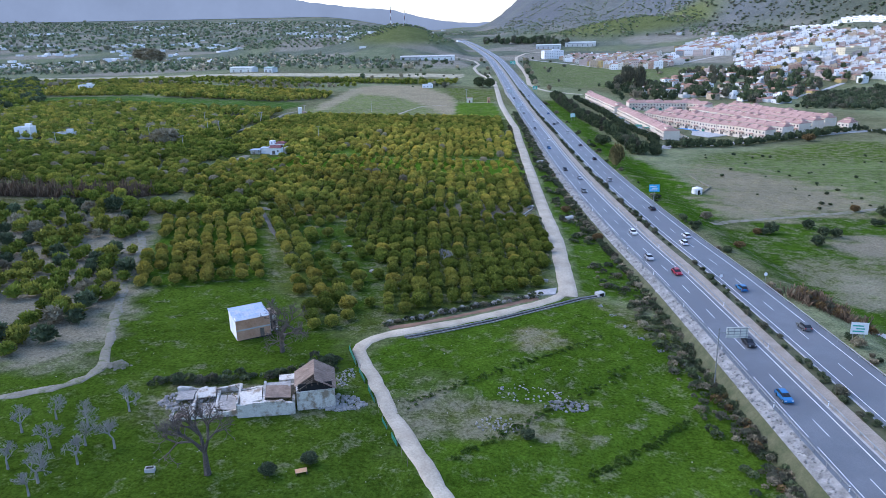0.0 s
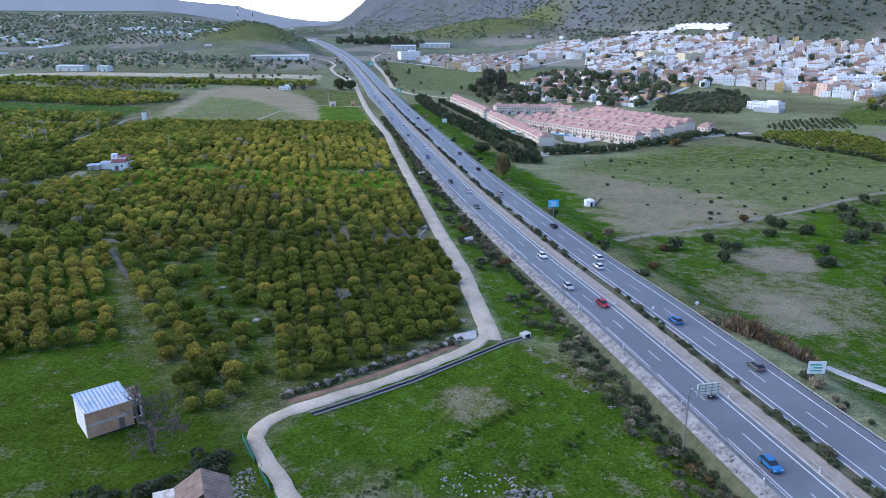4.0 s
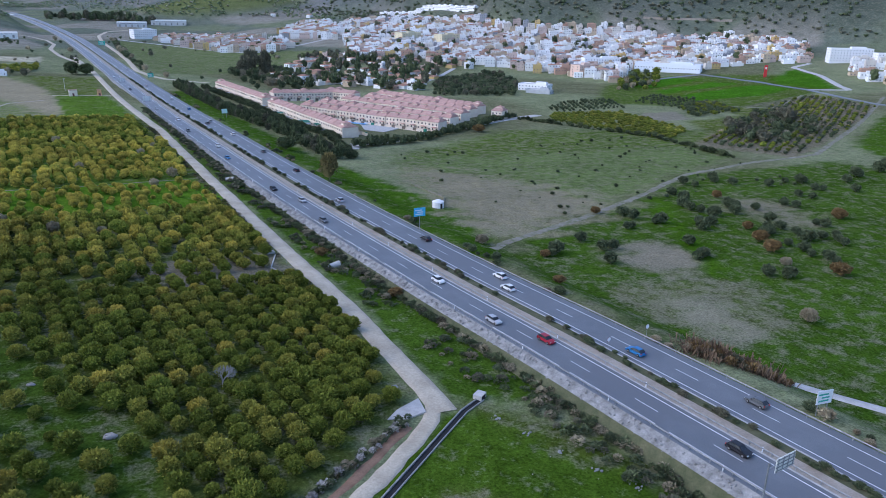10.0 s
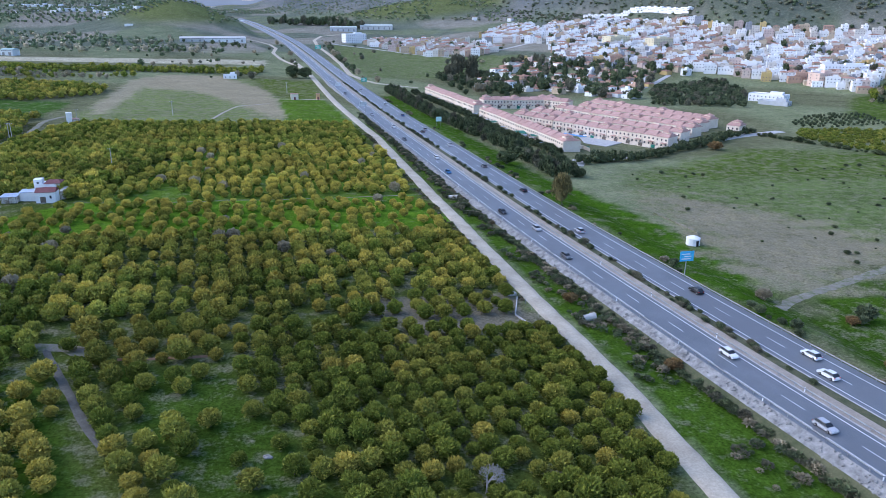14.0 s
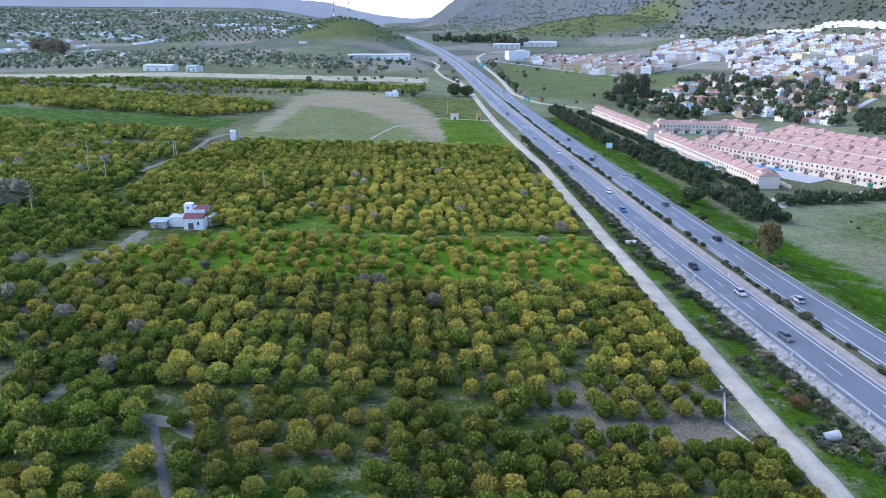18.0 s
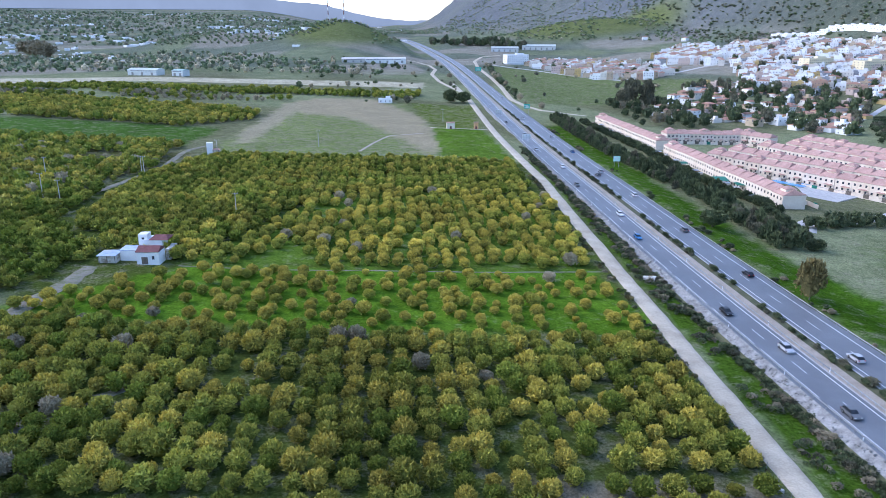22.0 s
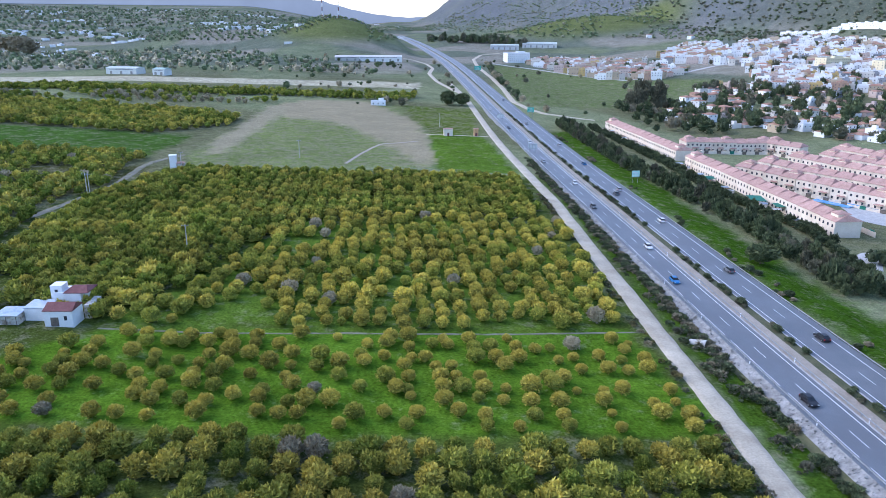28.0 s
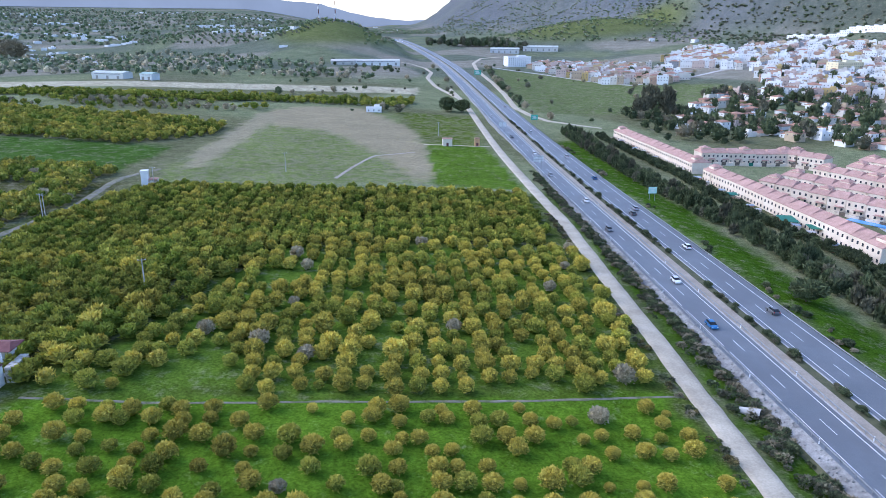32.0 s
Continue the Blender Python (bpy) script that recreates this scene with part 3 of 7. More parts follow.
SS = [s for s in range(-300, 500, 8)] + [s for s in range(500, 2500, 25)]


def band(name, u0, u1, mat, label, up0=0.0, up1=0.0, span=None, floor=False):
    """A strip of the highway between two offsets."""
    mb = MB()
    for s in span or SS:
        a, b = high(s, u0, up0), high(s, u1, up1)
        if floor:
            a.z = min(a.z, tz(a.x, a.y) - 0.3) if floor < 0 else a.z
            b.z = min(b.z, tz(b.x, b.y) - 0.3) if floor > 0 else b.z
        mb.v += [tuple(a), tuple(b)]
    n = len(mb.v) // 2
    mb.f = [(2 * i, 2 * i + 1, 2 * i + 3, 2 * i + 2) for i in range(n - 1)]
    return setting(name, mb, mat, label, "structure", "road", True)


U_NL, U_ND, U_NI, U_NE = 0.0, 3.5, 7.0, 8.1
U_FE, U_FI, U_FD, U_FO = 14.4, 15.6, 19.4, 23.2
band("near_carriageway", -1.6, U_NE, ASPHALT, "grey asphalt carriageway with two lanes")
band("far_carriageway", U_FE, U_FO + 2.2, ASPHALT, "grey asphalt carriageway with two lanes and a shoulder")
band("median", U_NE, U_NE + 3.7, SOIL, "dry earth strip of the median", 0.02, 0.0)
band("median_verge", U_NE + 3.7, U_FE - 0.45, WEEDS, "weedy strip of the median", 0.0, 0.0)
band("median_gutter", U_FE - 0.45, U_FE, CONCRETE, "pale concrete gutter of the median", 0.05, 0.05)
band("rock_bank", -3.9, -1.6, ROCK, "pale rock bank below the carriageway", -1.1, 0.0)
band("weedy_bank", -6.5, -3.9, WEEDS, "weedy foot of the rock bank", -2.6, -1.1, None, -1)
band("far_bank", U_FO + 2.2, U_FO + 7.0, VERGE, "grassy bank below the carriageway", 0.0, -2.6, None, 1)
near_road, far_road = bpy.data.objects["near_carriageway"], bpy.data.objects["far_carriageway"]


def stripe(name, s0, s1, u, w, parent):
    mb = MB()
    n = max(1, round((s1 - s0) / 9))
    for k in range(n + 1):
        s = s0 + (s1 - s0) * k / n
        for o in (-w / 2, w / 2):
            mb.v.append(tuple(high(s, u + o, 0.014)))
    mb.f = [(2 * k, 2 * k + 1, 2 * k + 3, 2 * k + 2) for k in range(n)]
    return part(name, mb, PAINT, parent)


for s in range(-250, 520, 25):
    stripe("edge_stroke", s, s + 22, U_NL, 0.17, near_road)
stripe("edge_line", 525, 2400, U_NL, 0.2, near_road)
stripe("inner_line", -250, 2400, U_NI, 0.22, near_road)
stripe("inner_line", -250, 2400, U_FI, 0.2, far_road)
stripe("outer_line", -250, 2400, U_FO, 0.2, far_road)
for k in range(40):
    stripe("lane_mark", -250 + 17.5 * k, -244.5 + 17.5 * k, U_ND, 0.16, near_road)
    stripe("lane_mark", -246 + 17.5 * k, -240.5 + 17.5 * k, U_FD, 0.16, far_road)
for road, u in ((near_road, U_ND), (far_road, U_FD)):
    mb = MB()
    for k in range(60):
        s = 455 + 17.5 * k
        a, b, c, d = high(s, u - .09, .014), high(s, u + .09, .014), high(s + 5.5, u + .09, .014), high(s + 5.5, u - .09, .014)
        mb.add([a, b, c, d], [(0, 1, 2, 3)])
    tagged(part("far_lane_marks", mb, PAINT, road), kind="stuff")
band("median_kerb", U_NE - 0.1, U_NE + 0.35, CONCRETE, "low concrete drain along the median", 0.06, 0.06)


# ---- trees ----
def leaf_cloud(seed, n, rx, rz, z0, size, lumps=7, core=7):
    """Corners and triangles of a crown: narrow leaf sprays that bristle from several boughs round a dense leafy heart."""
    r = np.random.RandomState(seed)
    i = np.arange(lumps) + 0.5
    th, ph = np.arccos(1 - 1.75 * i / lumps), 2.39996 * i
    cen = np.stack([np.sin(th) * np.cos(ph), np.sin(th) * np.sin(ph), np.cos(th)], 1)
    cen += 0.12 * r.normal(size=cen.shape)
    cen /= np.linalg.norm(cen, axis=1)[:, None]
    bough = r.uniform(0.84, 1.1, lumps)

    def reach(d):
        """How far the crown swells in the directions d."""
        near = d @ cen.T
        k = near.argmax(1)
        return bough[k] * (0.80 + 0.20 * np.clip((near.max(1) - 0.55) / 0.45, 0, 1) ** 0.5)

    d = r.normal(size=(n, 3))
    d[:, 2] = np.where(d[:, 2] < -0.45, -d[:, 2], d[:, 2])
    d /= np.linalg.norm(d, axis=1)[:, None]
    p = d * (reach(d) * r.uniform(0.80, 1.03, n))[:, None]
    p[:, 2] = np.maximum(p[:, 2], -0.78)
    axis = d * 0.75 + (0, 0, 0.45) + 0.5 * r.normal(size=(n, 3))
    axis /= np.linalg.norm(axis, axis=1)[:, None]
    side = np.cross(axis, r.normal(size=(n, 3)))
    side /= np.linalg.norm(side, axis=1)[:, None]
    w, h = size * r.uniform(0.6, 1.3, (n, 1)), size * r.uniform(1.4, 3.0, (n, 1))
    squash, lift = np.array((rx, rx, rz)), np.array((0, 0, z0 + rz * 0.8))
    V = np.stack([p - side * w - axis * h * .4, p + side * w - axis * h * .4, p + axis * h], 1)
    if core:
        m = max(3, core // 2 + 1)
        t, q = np.pi * np.arange(m + 1)[:, None] / m, 2 * np.pi * np.arange(core)[None] / core
        g = np.stack([np.sin(t) * np.cos(q), np.sin(t) * np.sin(q), np.cos(t) + 0 * q], -1).reshape(-1, 3)
        g = g * (reach(g) * 0.82)[:, None]
        g[:, 2] = np.maximum(g[:, 2], -0.80)
        tri = []
        for a in range(m):
            for b in range(core):
                k0, k1, k2, k3 = a * core + b, a * core + (b + 1) % core, (a + 1) * core + (b + 1) % core, (a + 1) * core + b
                tri += ([] if a == 0 else [(k0, k2, k1)]) + ([] if a == m - 1 else [(k0, k3, k2)])
        V = np.concatenate([V, g[np.array(tri)]])
    V = V.reshape(-1, 3) * squash + lift
    return V, np.arange(len(V)).reshape(-1, 3)


def crown_tint(V, dark, light, seed, top):
    """Leaf colours: fresh yellowish tips among dark leaves, more of them on the upper side and on some boughs; the
    heart is darkened, its shade put into the tint.
    """
    r = np.random.RandomState(seed)
    n = len(V) // 3
    c3 = V.reshape(n, 3, 3).mean(1)
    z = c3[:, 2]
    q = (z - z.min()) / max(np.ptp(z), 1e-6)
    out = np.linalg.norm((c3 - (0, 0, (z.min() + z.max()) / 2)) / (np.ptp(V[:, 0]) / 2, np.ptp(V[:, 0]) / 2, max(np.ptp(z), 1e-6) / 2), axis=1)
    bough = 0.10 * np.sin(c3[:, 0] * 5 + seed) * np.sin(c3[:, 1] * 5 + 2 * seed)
    # inner leaves lose lightness: shade of the crown's heart painted into their colour
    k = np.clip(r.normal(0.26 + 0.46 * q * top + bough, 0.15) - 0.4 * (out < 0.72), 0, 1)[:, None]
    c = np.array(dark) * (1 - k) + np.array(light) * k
    return np.repeat(np.concatenate([c, np.ones((n, 1))], 1), 3, 0)


def trunk_mesh(seed, h, r, rx, z0, mat, limbs=5, name="trunk"):
    rr = random.Random(seed)
    mb = MB().rod((0, 0, -0.25), (0, 0, h), r, r * 0.75)
    for k in range(limbs):
        a = 6.283 * k / limbs + rr.uniform(-.4, .4)
        mb.rod((0, 0, h * 0.92), (math.cos(a) * rx * .6, math.sin(a) * rx * .6, z0 + rr.uniform(.6, 1.3) * rx * .6), r * .55, r * .2, 5)
    return mb.mesh(name, mat)


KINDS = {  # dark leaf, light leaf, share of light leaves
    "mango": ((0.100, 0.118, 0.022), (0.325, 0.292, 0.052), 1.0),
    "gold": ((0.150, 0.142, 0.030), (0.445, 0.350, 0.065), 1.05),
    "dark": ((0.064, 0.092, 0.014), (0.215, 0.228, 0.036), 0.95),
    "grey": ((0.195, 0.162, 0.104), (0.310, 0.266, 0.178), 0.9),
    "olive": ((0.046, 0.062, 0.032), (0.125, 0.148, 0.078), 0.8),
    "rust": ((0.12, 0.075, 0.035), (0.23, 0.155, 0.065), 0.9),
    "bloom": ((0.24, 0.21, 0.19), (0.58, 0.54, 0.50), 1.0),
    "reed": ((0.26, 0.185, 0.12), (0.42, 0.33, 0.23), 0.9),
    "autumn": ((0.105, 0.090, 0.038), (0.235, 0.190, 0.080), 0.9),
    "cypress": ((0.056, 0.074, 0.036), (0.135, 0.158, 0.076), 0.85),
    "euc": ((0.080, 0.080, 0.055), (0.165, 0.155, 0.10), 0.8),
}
CLOUD = {}
for level, seed, sprays, size, lumps, core in (("near", 50, 620, 0.085, 26, 8), ("close", 150, 470, 0.095, 24, 8), ("mid", 70, 190, 0.15, 18, 7), ("low", 130, 130, 0.17, 12, 0), ("far", 90, 66, 0.17, 10, 7), ("tiny", 110, 8, 0.22, 6, 5)):
    CLOUD.update({(level, k): leaf_cloud(seed + k, sprays, 1.0, 0.9, 0.1, size, lumps, core) for k in range(4)})


def forest(name, rows, level, label, category="trees"):
    """Many trees too numerous to count, as one mesh. rows: x, y, radius, height scale, kind, tone."""
    r = np.random.RandomState(len(rows))
    VV, FF, TT, n = [], [], [], 0
    tints = {}
    heights = terr(np.array([q[0] for q in rows]), np.array([q[1] for q in rows]))
    for (x, y, rad, hs, kind, tone), z in zip(rows, heights):
        k = r.randint(4)
        V, F = CLOUD[(level, k)]
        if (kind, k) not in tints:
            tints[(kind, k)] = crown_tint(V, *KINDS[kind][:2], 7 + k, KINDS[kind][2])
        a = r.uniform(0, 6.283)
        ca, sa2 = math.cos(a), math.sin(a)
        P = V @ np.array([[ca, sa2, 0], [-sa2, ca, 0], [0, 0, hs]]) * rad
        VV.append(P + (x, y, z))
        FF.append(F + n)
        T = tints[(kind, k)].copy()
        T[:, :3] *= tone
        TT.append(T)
        n += len(V)
    me = fast_mesh(name, np.concatenate(VV), np.concatenate(FF), LEAF, np.concatenate(TT))
    return tagged(new(name, me), label, category, "", "stuff")


def grid_rows(poly, step, angle, rad, kinds, seed, keep=1.0, jitter=0.16, spread=0.22, stepy=None, holes=0.0, hs=1.0):
    """Tree places on a planted grid within an outline."""
    r = np.random.RandomState(seed)
    ca, sa2 = math.cos(radians(angle)), math.sin(radians(angle))
    px, py = [p[0] for p in poly], [p[1] for p in poly]
    cx, cy, ext = np.mean(px), np.mean(py), max(max(px) - min(px), max(py) - min(py))
    m = int(ext / step) + 2
    stepy = stepy or step
    names, odds = list(kinds), np.array(list(kinds.values())) / sum(kinds.values())
    I, J = [q.ravel() for q in np.meshgrid(np.arange(-m, m + 1), np.arange(-m, m + 1), indexing="ij")]
    n = len(I)
    u, v = I * step + r.normal(0, jitter * step * .6, n), J * stepy + r.normal(0, jitter * step * .6, n)
    x, y = cx + u * ca - v * sa2, cy + u * sa2 + v * ca
    kd, size, tn = r.choice(len(names), n, p=odds), rad * (1 + r.normal(0, spread, n)), r.uniform(.82, 1.16, n)
    patch = waves(x, y, 60, seed + 3)
    good = (r.uniform(size=n) < keep) & inside(poly, x, y)
    if holes:
        good &= patch < 1 - holes
    return [(float(x[q]), float(y[q]), max(rad * .45, float(size[q])), hs, names[kd[q]], float(tn[q] * (1 + 0.15 * patch[q]))) for q in np.nonzero(good)[0]]


BLOCKS = [  # outline, spacing, angle, crown radius, kinds, share kept, gaps
    ("front", [(-56, 2), (-54, -27), (-32, -11.5), (-14.5, 3), (-11.0, 30), (-14.5, 74), (-45, 79), (-84, 86), (-84, 60)], 4.1, 8, 1.8, {"mango": 3, "dark": 7, "gold": .5}, .97, 0),
    ("front_west", [(-59, -32), (-66, -38), (-76, -24), (-108, 52), (-120, 84), (-84, 89), (-87, 60), (-92, 48), (-84, 22), (-70, -4)], 4.7, 24, 1.9, {"mango": 3, "gold": 2, "dark": 2}, .9, 0),
    ("clear", [(-84, 58), (-57, 2), (-53, -28), (-62, -32), (-70, -6), (-88, 40)], 6.8, 24, 1.8, {"mango": 4, "dark": 2}, .75, 0),
    ("yellow", [(-124, -16), (-91, -2), (-117, 62), (-150, 56)], 4.4, 24, 1.8, {"gold": 7, "mango": 3}, .85, 0.1),
    ("lane", [(-46, 81), (-18, 82), (-18.5, 97), (-48, 99)], 5.0, 6, 1.85, {"mango": 5, "dark": 3}, .68, 0),
    ("middle", [(-88, 89), (-48, 84), (-49, 101), (-16.5, 100), (-20.5, 152), (-100, 148), (-178, 148), (-150, 80), (-120, 86)], 4.4, 6, 1.95, {"mango": 5, "gold": 3, "dark": 3, "grey": .2}, .95, 0),
    ("meadow", [(-176, 153), (-100, 153), (-21.5, 158), (-24, 199), (-143, 187), (-158, 172)], 4.6, 5, 1.55, {"gold": 7, "mango": 3, "grey": .25}, .74, 0),
    ("north_east", [(-140, 191), (-24.5, 204), (-30, 300), (-120, 290)], 4.7, 5, 1.9, {"gold": 6, "mango": 4, "grey": .35}, .9, 0.08),
    ("north", [(-121, 291), (-35, 302), (-40, 376), (-133, 364), (-190, 357), (-200, 300), (-196, 230), (-170, 200), (-142, 192)], 4.1, 5, 1.98, {"mango": 7, "dark": 4, "gold": 3}, .97, 0),
    ("west_front", [(-165, -62), (-120, -60), (-128, -10), (-158, 60), (-200, 70), (-270, 60), (-270, -50)], 5.0, 20, 2.1, {"dark": 5, "mango": 4, "olive": 2, "grey": 1}, .82, 0.3),
    ("west", [(-122, 88), (-119, 66), (-150, 59), (-175, 66), (-230, 86), (-300, 95), (-300, 160), (-235, 190), (-200, 170), (-180, 148), (-152, 84), (-136, 86)], 4.6, 12, 2.1, {"dark": 6, "mango": 4, "grey": .6}, .95, 0.18),
    ("track_west", [(-215, 195), (-330, 150), (-420, 200), (-420, 395), (-215, 385), (-206, 320), (-211, 270)], 4.7, 12, 2.1, {"mango": 5, "dark": 5, "gold": 2, "grey": .5}, .93, 0.12),
    ("house_side", [(-182, 152), (-170, 195), (-200, 225), (-208, 275), (-232, 200), (-225, 180), (-200, 172)], 4.5, 8, 2.0, {"dark": 5, "mango": 3}, .95, 0.1),
]
BLOCK_TONE = {"front": 1.05, "front_west": 1.15, "yellow": 1.15, "middle": 1.28, "meadow": 1.45, "north_east": 1.55, "north": 1.4, "west": 1.4, "track_west": 1.4, "house_side": 1.4, "west_front": 1.2}  # how light the leaves of a block are
placed = {}
for n_block, (nm, poly, step, ang, rad, kinds, keep, gaps) in enumerate(BLOCKS):
    block_tone = BLOCK_TONE.get(nm, 1.0)
    placed[nm] = [(*q[:5], q[5] * block_tone) for q in grid_rows(poly, step, ang, rad, kinds, 11 + n_block, keep, 0.26 if nm in ("meadow", "west", "west_front") else 0.2 if nm == "north_east" else 0.13, 0.16, None, gaps)]

# the trees along the service lane stand singly
NEAR_TREE = {}
for kind in ("mango", "dark", "gold", "grey"):
    for k in range(2):
        V, F = CLOUD[("near", k if kind != "grey" else k + 2)]
        stem = trunk_mesh(k, 0.28, 0.055, 0.9, 0.3, BARK)
        # two copies of one leaf tint, the second one lighter
        for light_tone, tone in ((False, 1.05), (True, 1.45)):
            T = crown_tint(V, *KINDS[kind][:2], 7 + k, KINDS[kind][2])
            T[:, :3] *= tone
            NEAR_TREE[(kind, k, light_tone)] = (stem, fast_mesh("crown", V, F, LEAF, T))
WORDS = {"mango": "rounded mango tree with olive-green leaves and yellow flower tips", "dark": "dense mango tree with dark green leaves",
         "gold": "mango tree covered in golden-yellow blossom", "grey": "sparse orchard tree with greyish withered leaves"}


def orchard_tree(x, y, rad, hs, kind, k, light_tone):
    t = thing("orchard_tree", (x, y, tz(x, y)), random.Random(int(x * 77 + y * 13)).uniform(0, 6.28), WORDS[kind], "tree", "orchard trees by the service lane")
    t.scale = (rad, rad, rad * hs)
    part("trunk", NEAR_TREE[(kind, k, light_tone)][0], None, t)
    part("crown", NEAR_TREE[(kind, k, light_tone)][1], None, t)
    return t


single = 0
for nm, lo, hi in (("front", -30, 48), ("clear", -40, 90), ("meadow", 153, 200)):
    rest = []
    for row in placed[nm]:
        near = row[4] in WORDS and (nm != "front" or row[0] > -44) and (nm != "meadow" or row[0] > -75)
        if near and single < 210 and lo < row[1] < hi:
            orchard_tree(*row[:5], single % 2, nm == "meadow")
            single += 1
        else:
            rest.append(row)
    placed[nm] = rest
near_rows = sum((placed[k] for k in ("front", "front_west", "clear", "yellow", "lane", "meadow")), [])
forest("orchard", near_rows, "near", "mango orchard with rounded olive-green crowns and yellow tips")
forest("middle_orchard", placed["middle"] + placed["north_east"] + placed["west"], "close", "close mango orchard with golden flower tips")
forest("north_orchard", placed["north"] + placed["house_side"] + placed["west_front"], "mid", "dense dark green orchard")
forest("west_orchard", placed["track_west"], "far", "wide orchard beyond the farm track")

# far groves and rows
far_rows = grid_rows([(-520, 480), (-240, 450), (-205, 500), (-215, 540), (-330, 560), (-520, 590)], 5.4, 8, 2.5, {"gold": 3, "mango": 6, "dark": 2}, 61, .95, .16, .2, None, .1)
far_rows += grid_rows([(-640, 600), (-330, 580), (-225, 610), (-200, 625), (-220, 640), (-640, 645)], 6.5, 8, 2.3, {"grey": 3, "dark": 3, "mango": 3}, 62, .7, .3, .25, None, .3)
far_rows += grid_rows([(-640, 640), (-330, 655), (-105, 680), (-105, 712), (-330, 680), (-640, 668)], 5.2, 4, 2.4, {"dark": 5, "mango": 5}, 63, .97)
far_rows += grid_rows([(-900, 60), (-430, 200), (-430, 400), (-640, 700), (-1300, 800), (-1300, 100)], 7.5, 15, 3.0, {"dark": 3, "mango": 4, "olive": 5}, 64, .9, .2, .3, None, .4)
far_rows += grid_rows([(-1500, 880), (-330, 860), (-150, 900), (-230, 1050), (-520, 1300), (-1600, 1300)], 12, 15, 3.3, {"euc": 4, "olive": 6, "grey": 2}, 65, .75, .5, .35, None, .55)
far_rows += grid_rows([(-640, 1400), (-330, 1330), (-230, 1480), (-320, 1620), (-700, 1600)], 11, 30, 3.2, {"olive": 5, "euc": 2}, 66, .85, .3)
far_rows += grid_rows([(-3200, 1400), (-600, 1650), (-300, 2200), (-600, 3600), (-3000, 3600)], 26, 15, 5, {"euc": 4, "olive": 7}, 67, .7, .6, .4, None, .5)
far_rows += grid_rows([(273, 219), (291, 169), (419, 227), (518, 278), (530, 352), (443, 322), (321, 252)], 5.2, 32, 1.5, {"dark": 5, "olive": 4, "grey": 1}, 68, .85, .12, .2, None, 0, .8)
far_rows += grid_rows([(444, 304), (508, 333), (470, 285), (421, 270)], 5.0, 32, 1.6, {"mango": 2, "dark": 4}, 74, .9, .12, .2, None, 0, .8)
far_rows += grid_rows([(312, 242), (416, 304), (425, 270), (392, 225), (363, 213), (301, 193)], 9.0, 32, 3.0, {"olive": 3, "euc": 2}, 75, .75, .4, .35)
far_rows += grid_rows([(256, 355), (310, 343), (301, 260), (261, 233), (232, 326)], 4.4, 22, 1.45, {"mango": 2, "dark": 6}, 69, .97, .08, .15, None, 0, .85)
far_rows += grid_rows([(313, 416), (358, 417), (330, 362), (263, 358), (268, 385)], 6.2, 20, 1.3, {"olive": 1}, 71, .95, .08, .15)
far_rows += grid_rows([(372, 347), (429, 372), (408, 316), (348, 305)], 5.6, 24, 1.9, {"olive": 2, "dark": 1}, 70, .97, .08, .15)
far_rows += grid_rows([(365, 395), (420, 430), (430, 384), (372, 352)], 7.0, 24, 1.4, {"olive": 1}, 76, .9, .08, .15)
far_rows += grid_rows([(218, 488), (250, 560), (282, 616), (375, 651), (350, 566), (286, 463)], 6.8, 30, 2.5, {"olive": 3, "euc": 1}, 72, .92, .2, .2)
far_rows += grid_rows([(413, 476), (440, 515), (496, 573), (518, 542), (446, 453)], 9, 20, 3.2, {"dark": 3, "olive": 2, "grey": 2}, 77, .75, .4, .3)
# far crowns are paled with distance: haze painted into the leaf tint
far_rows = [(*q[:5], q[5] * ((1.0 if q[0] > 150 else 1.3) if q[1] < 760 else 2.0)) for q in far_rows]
forest("far_orchards", [q for q in far_rows if q[1] < 760 and q[0] > -660], "far", "orchard rows and groves across the valley")
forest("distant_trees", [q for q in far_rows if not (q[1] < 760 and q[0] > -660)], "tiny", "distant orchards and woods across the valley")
OLIVE_AT = [(166, 126), (162, 114), (152, 105), (155, 102), (154, 95), (137, 82), (143, 84), (174, 102), (167, 93), (202, 131), (199, 139), (184, 135), (124, 102), (113, 92), (128, 94), (87, 81), (89, 74), (69, 72), (81, 61), (121, 70), (113, 56), (118, 55), (179, 95), (198, 90), (217, 119), (233, 123), (238, 118), (217, 99), (235, 107), (260, 120), (259, 113), (278, 120), (184, 64), (160, 73), (170, 78), (157, 63), (166, 65), (161, 57), (152, 46), (151, 54), (172, 55), (172, 49), (150, 36), (124, 33), (128, 30)]
ro = random.Random(3)
olives = []
for x, y in OLIVE_AT:
    for _ in range(1 + (ro.random() < .75)):
        olives.append((x + ro.gauss(0, 2.2), y + ro.gauss(0, 2.2), ro.uniform(1.5, 2.5), 1, "olive", 1))
olives += grid_rows([(230, 90), (300, 150), (350, 120), (300, 40), (210, 20)], 15, 25, 2.3, {"olive": 1}, 73, .5, .6, .35)
OLIVE_WORDS = "rounded olive tree with grey-green leaves on the meadow"
OV = [CLOUD[("mid", k)] for k in range(2)]
OLIVE_MESH = [(trunk_mesh(9 + k, 0.35, 0.08, 0.9, 0.3, BARK), fast_mesh("crown", V, F, LEAF, crown_tint(V, *KINDS["olive"][:2], 3 + k, .9))) for k, (V, F) in enumerate(OV)]
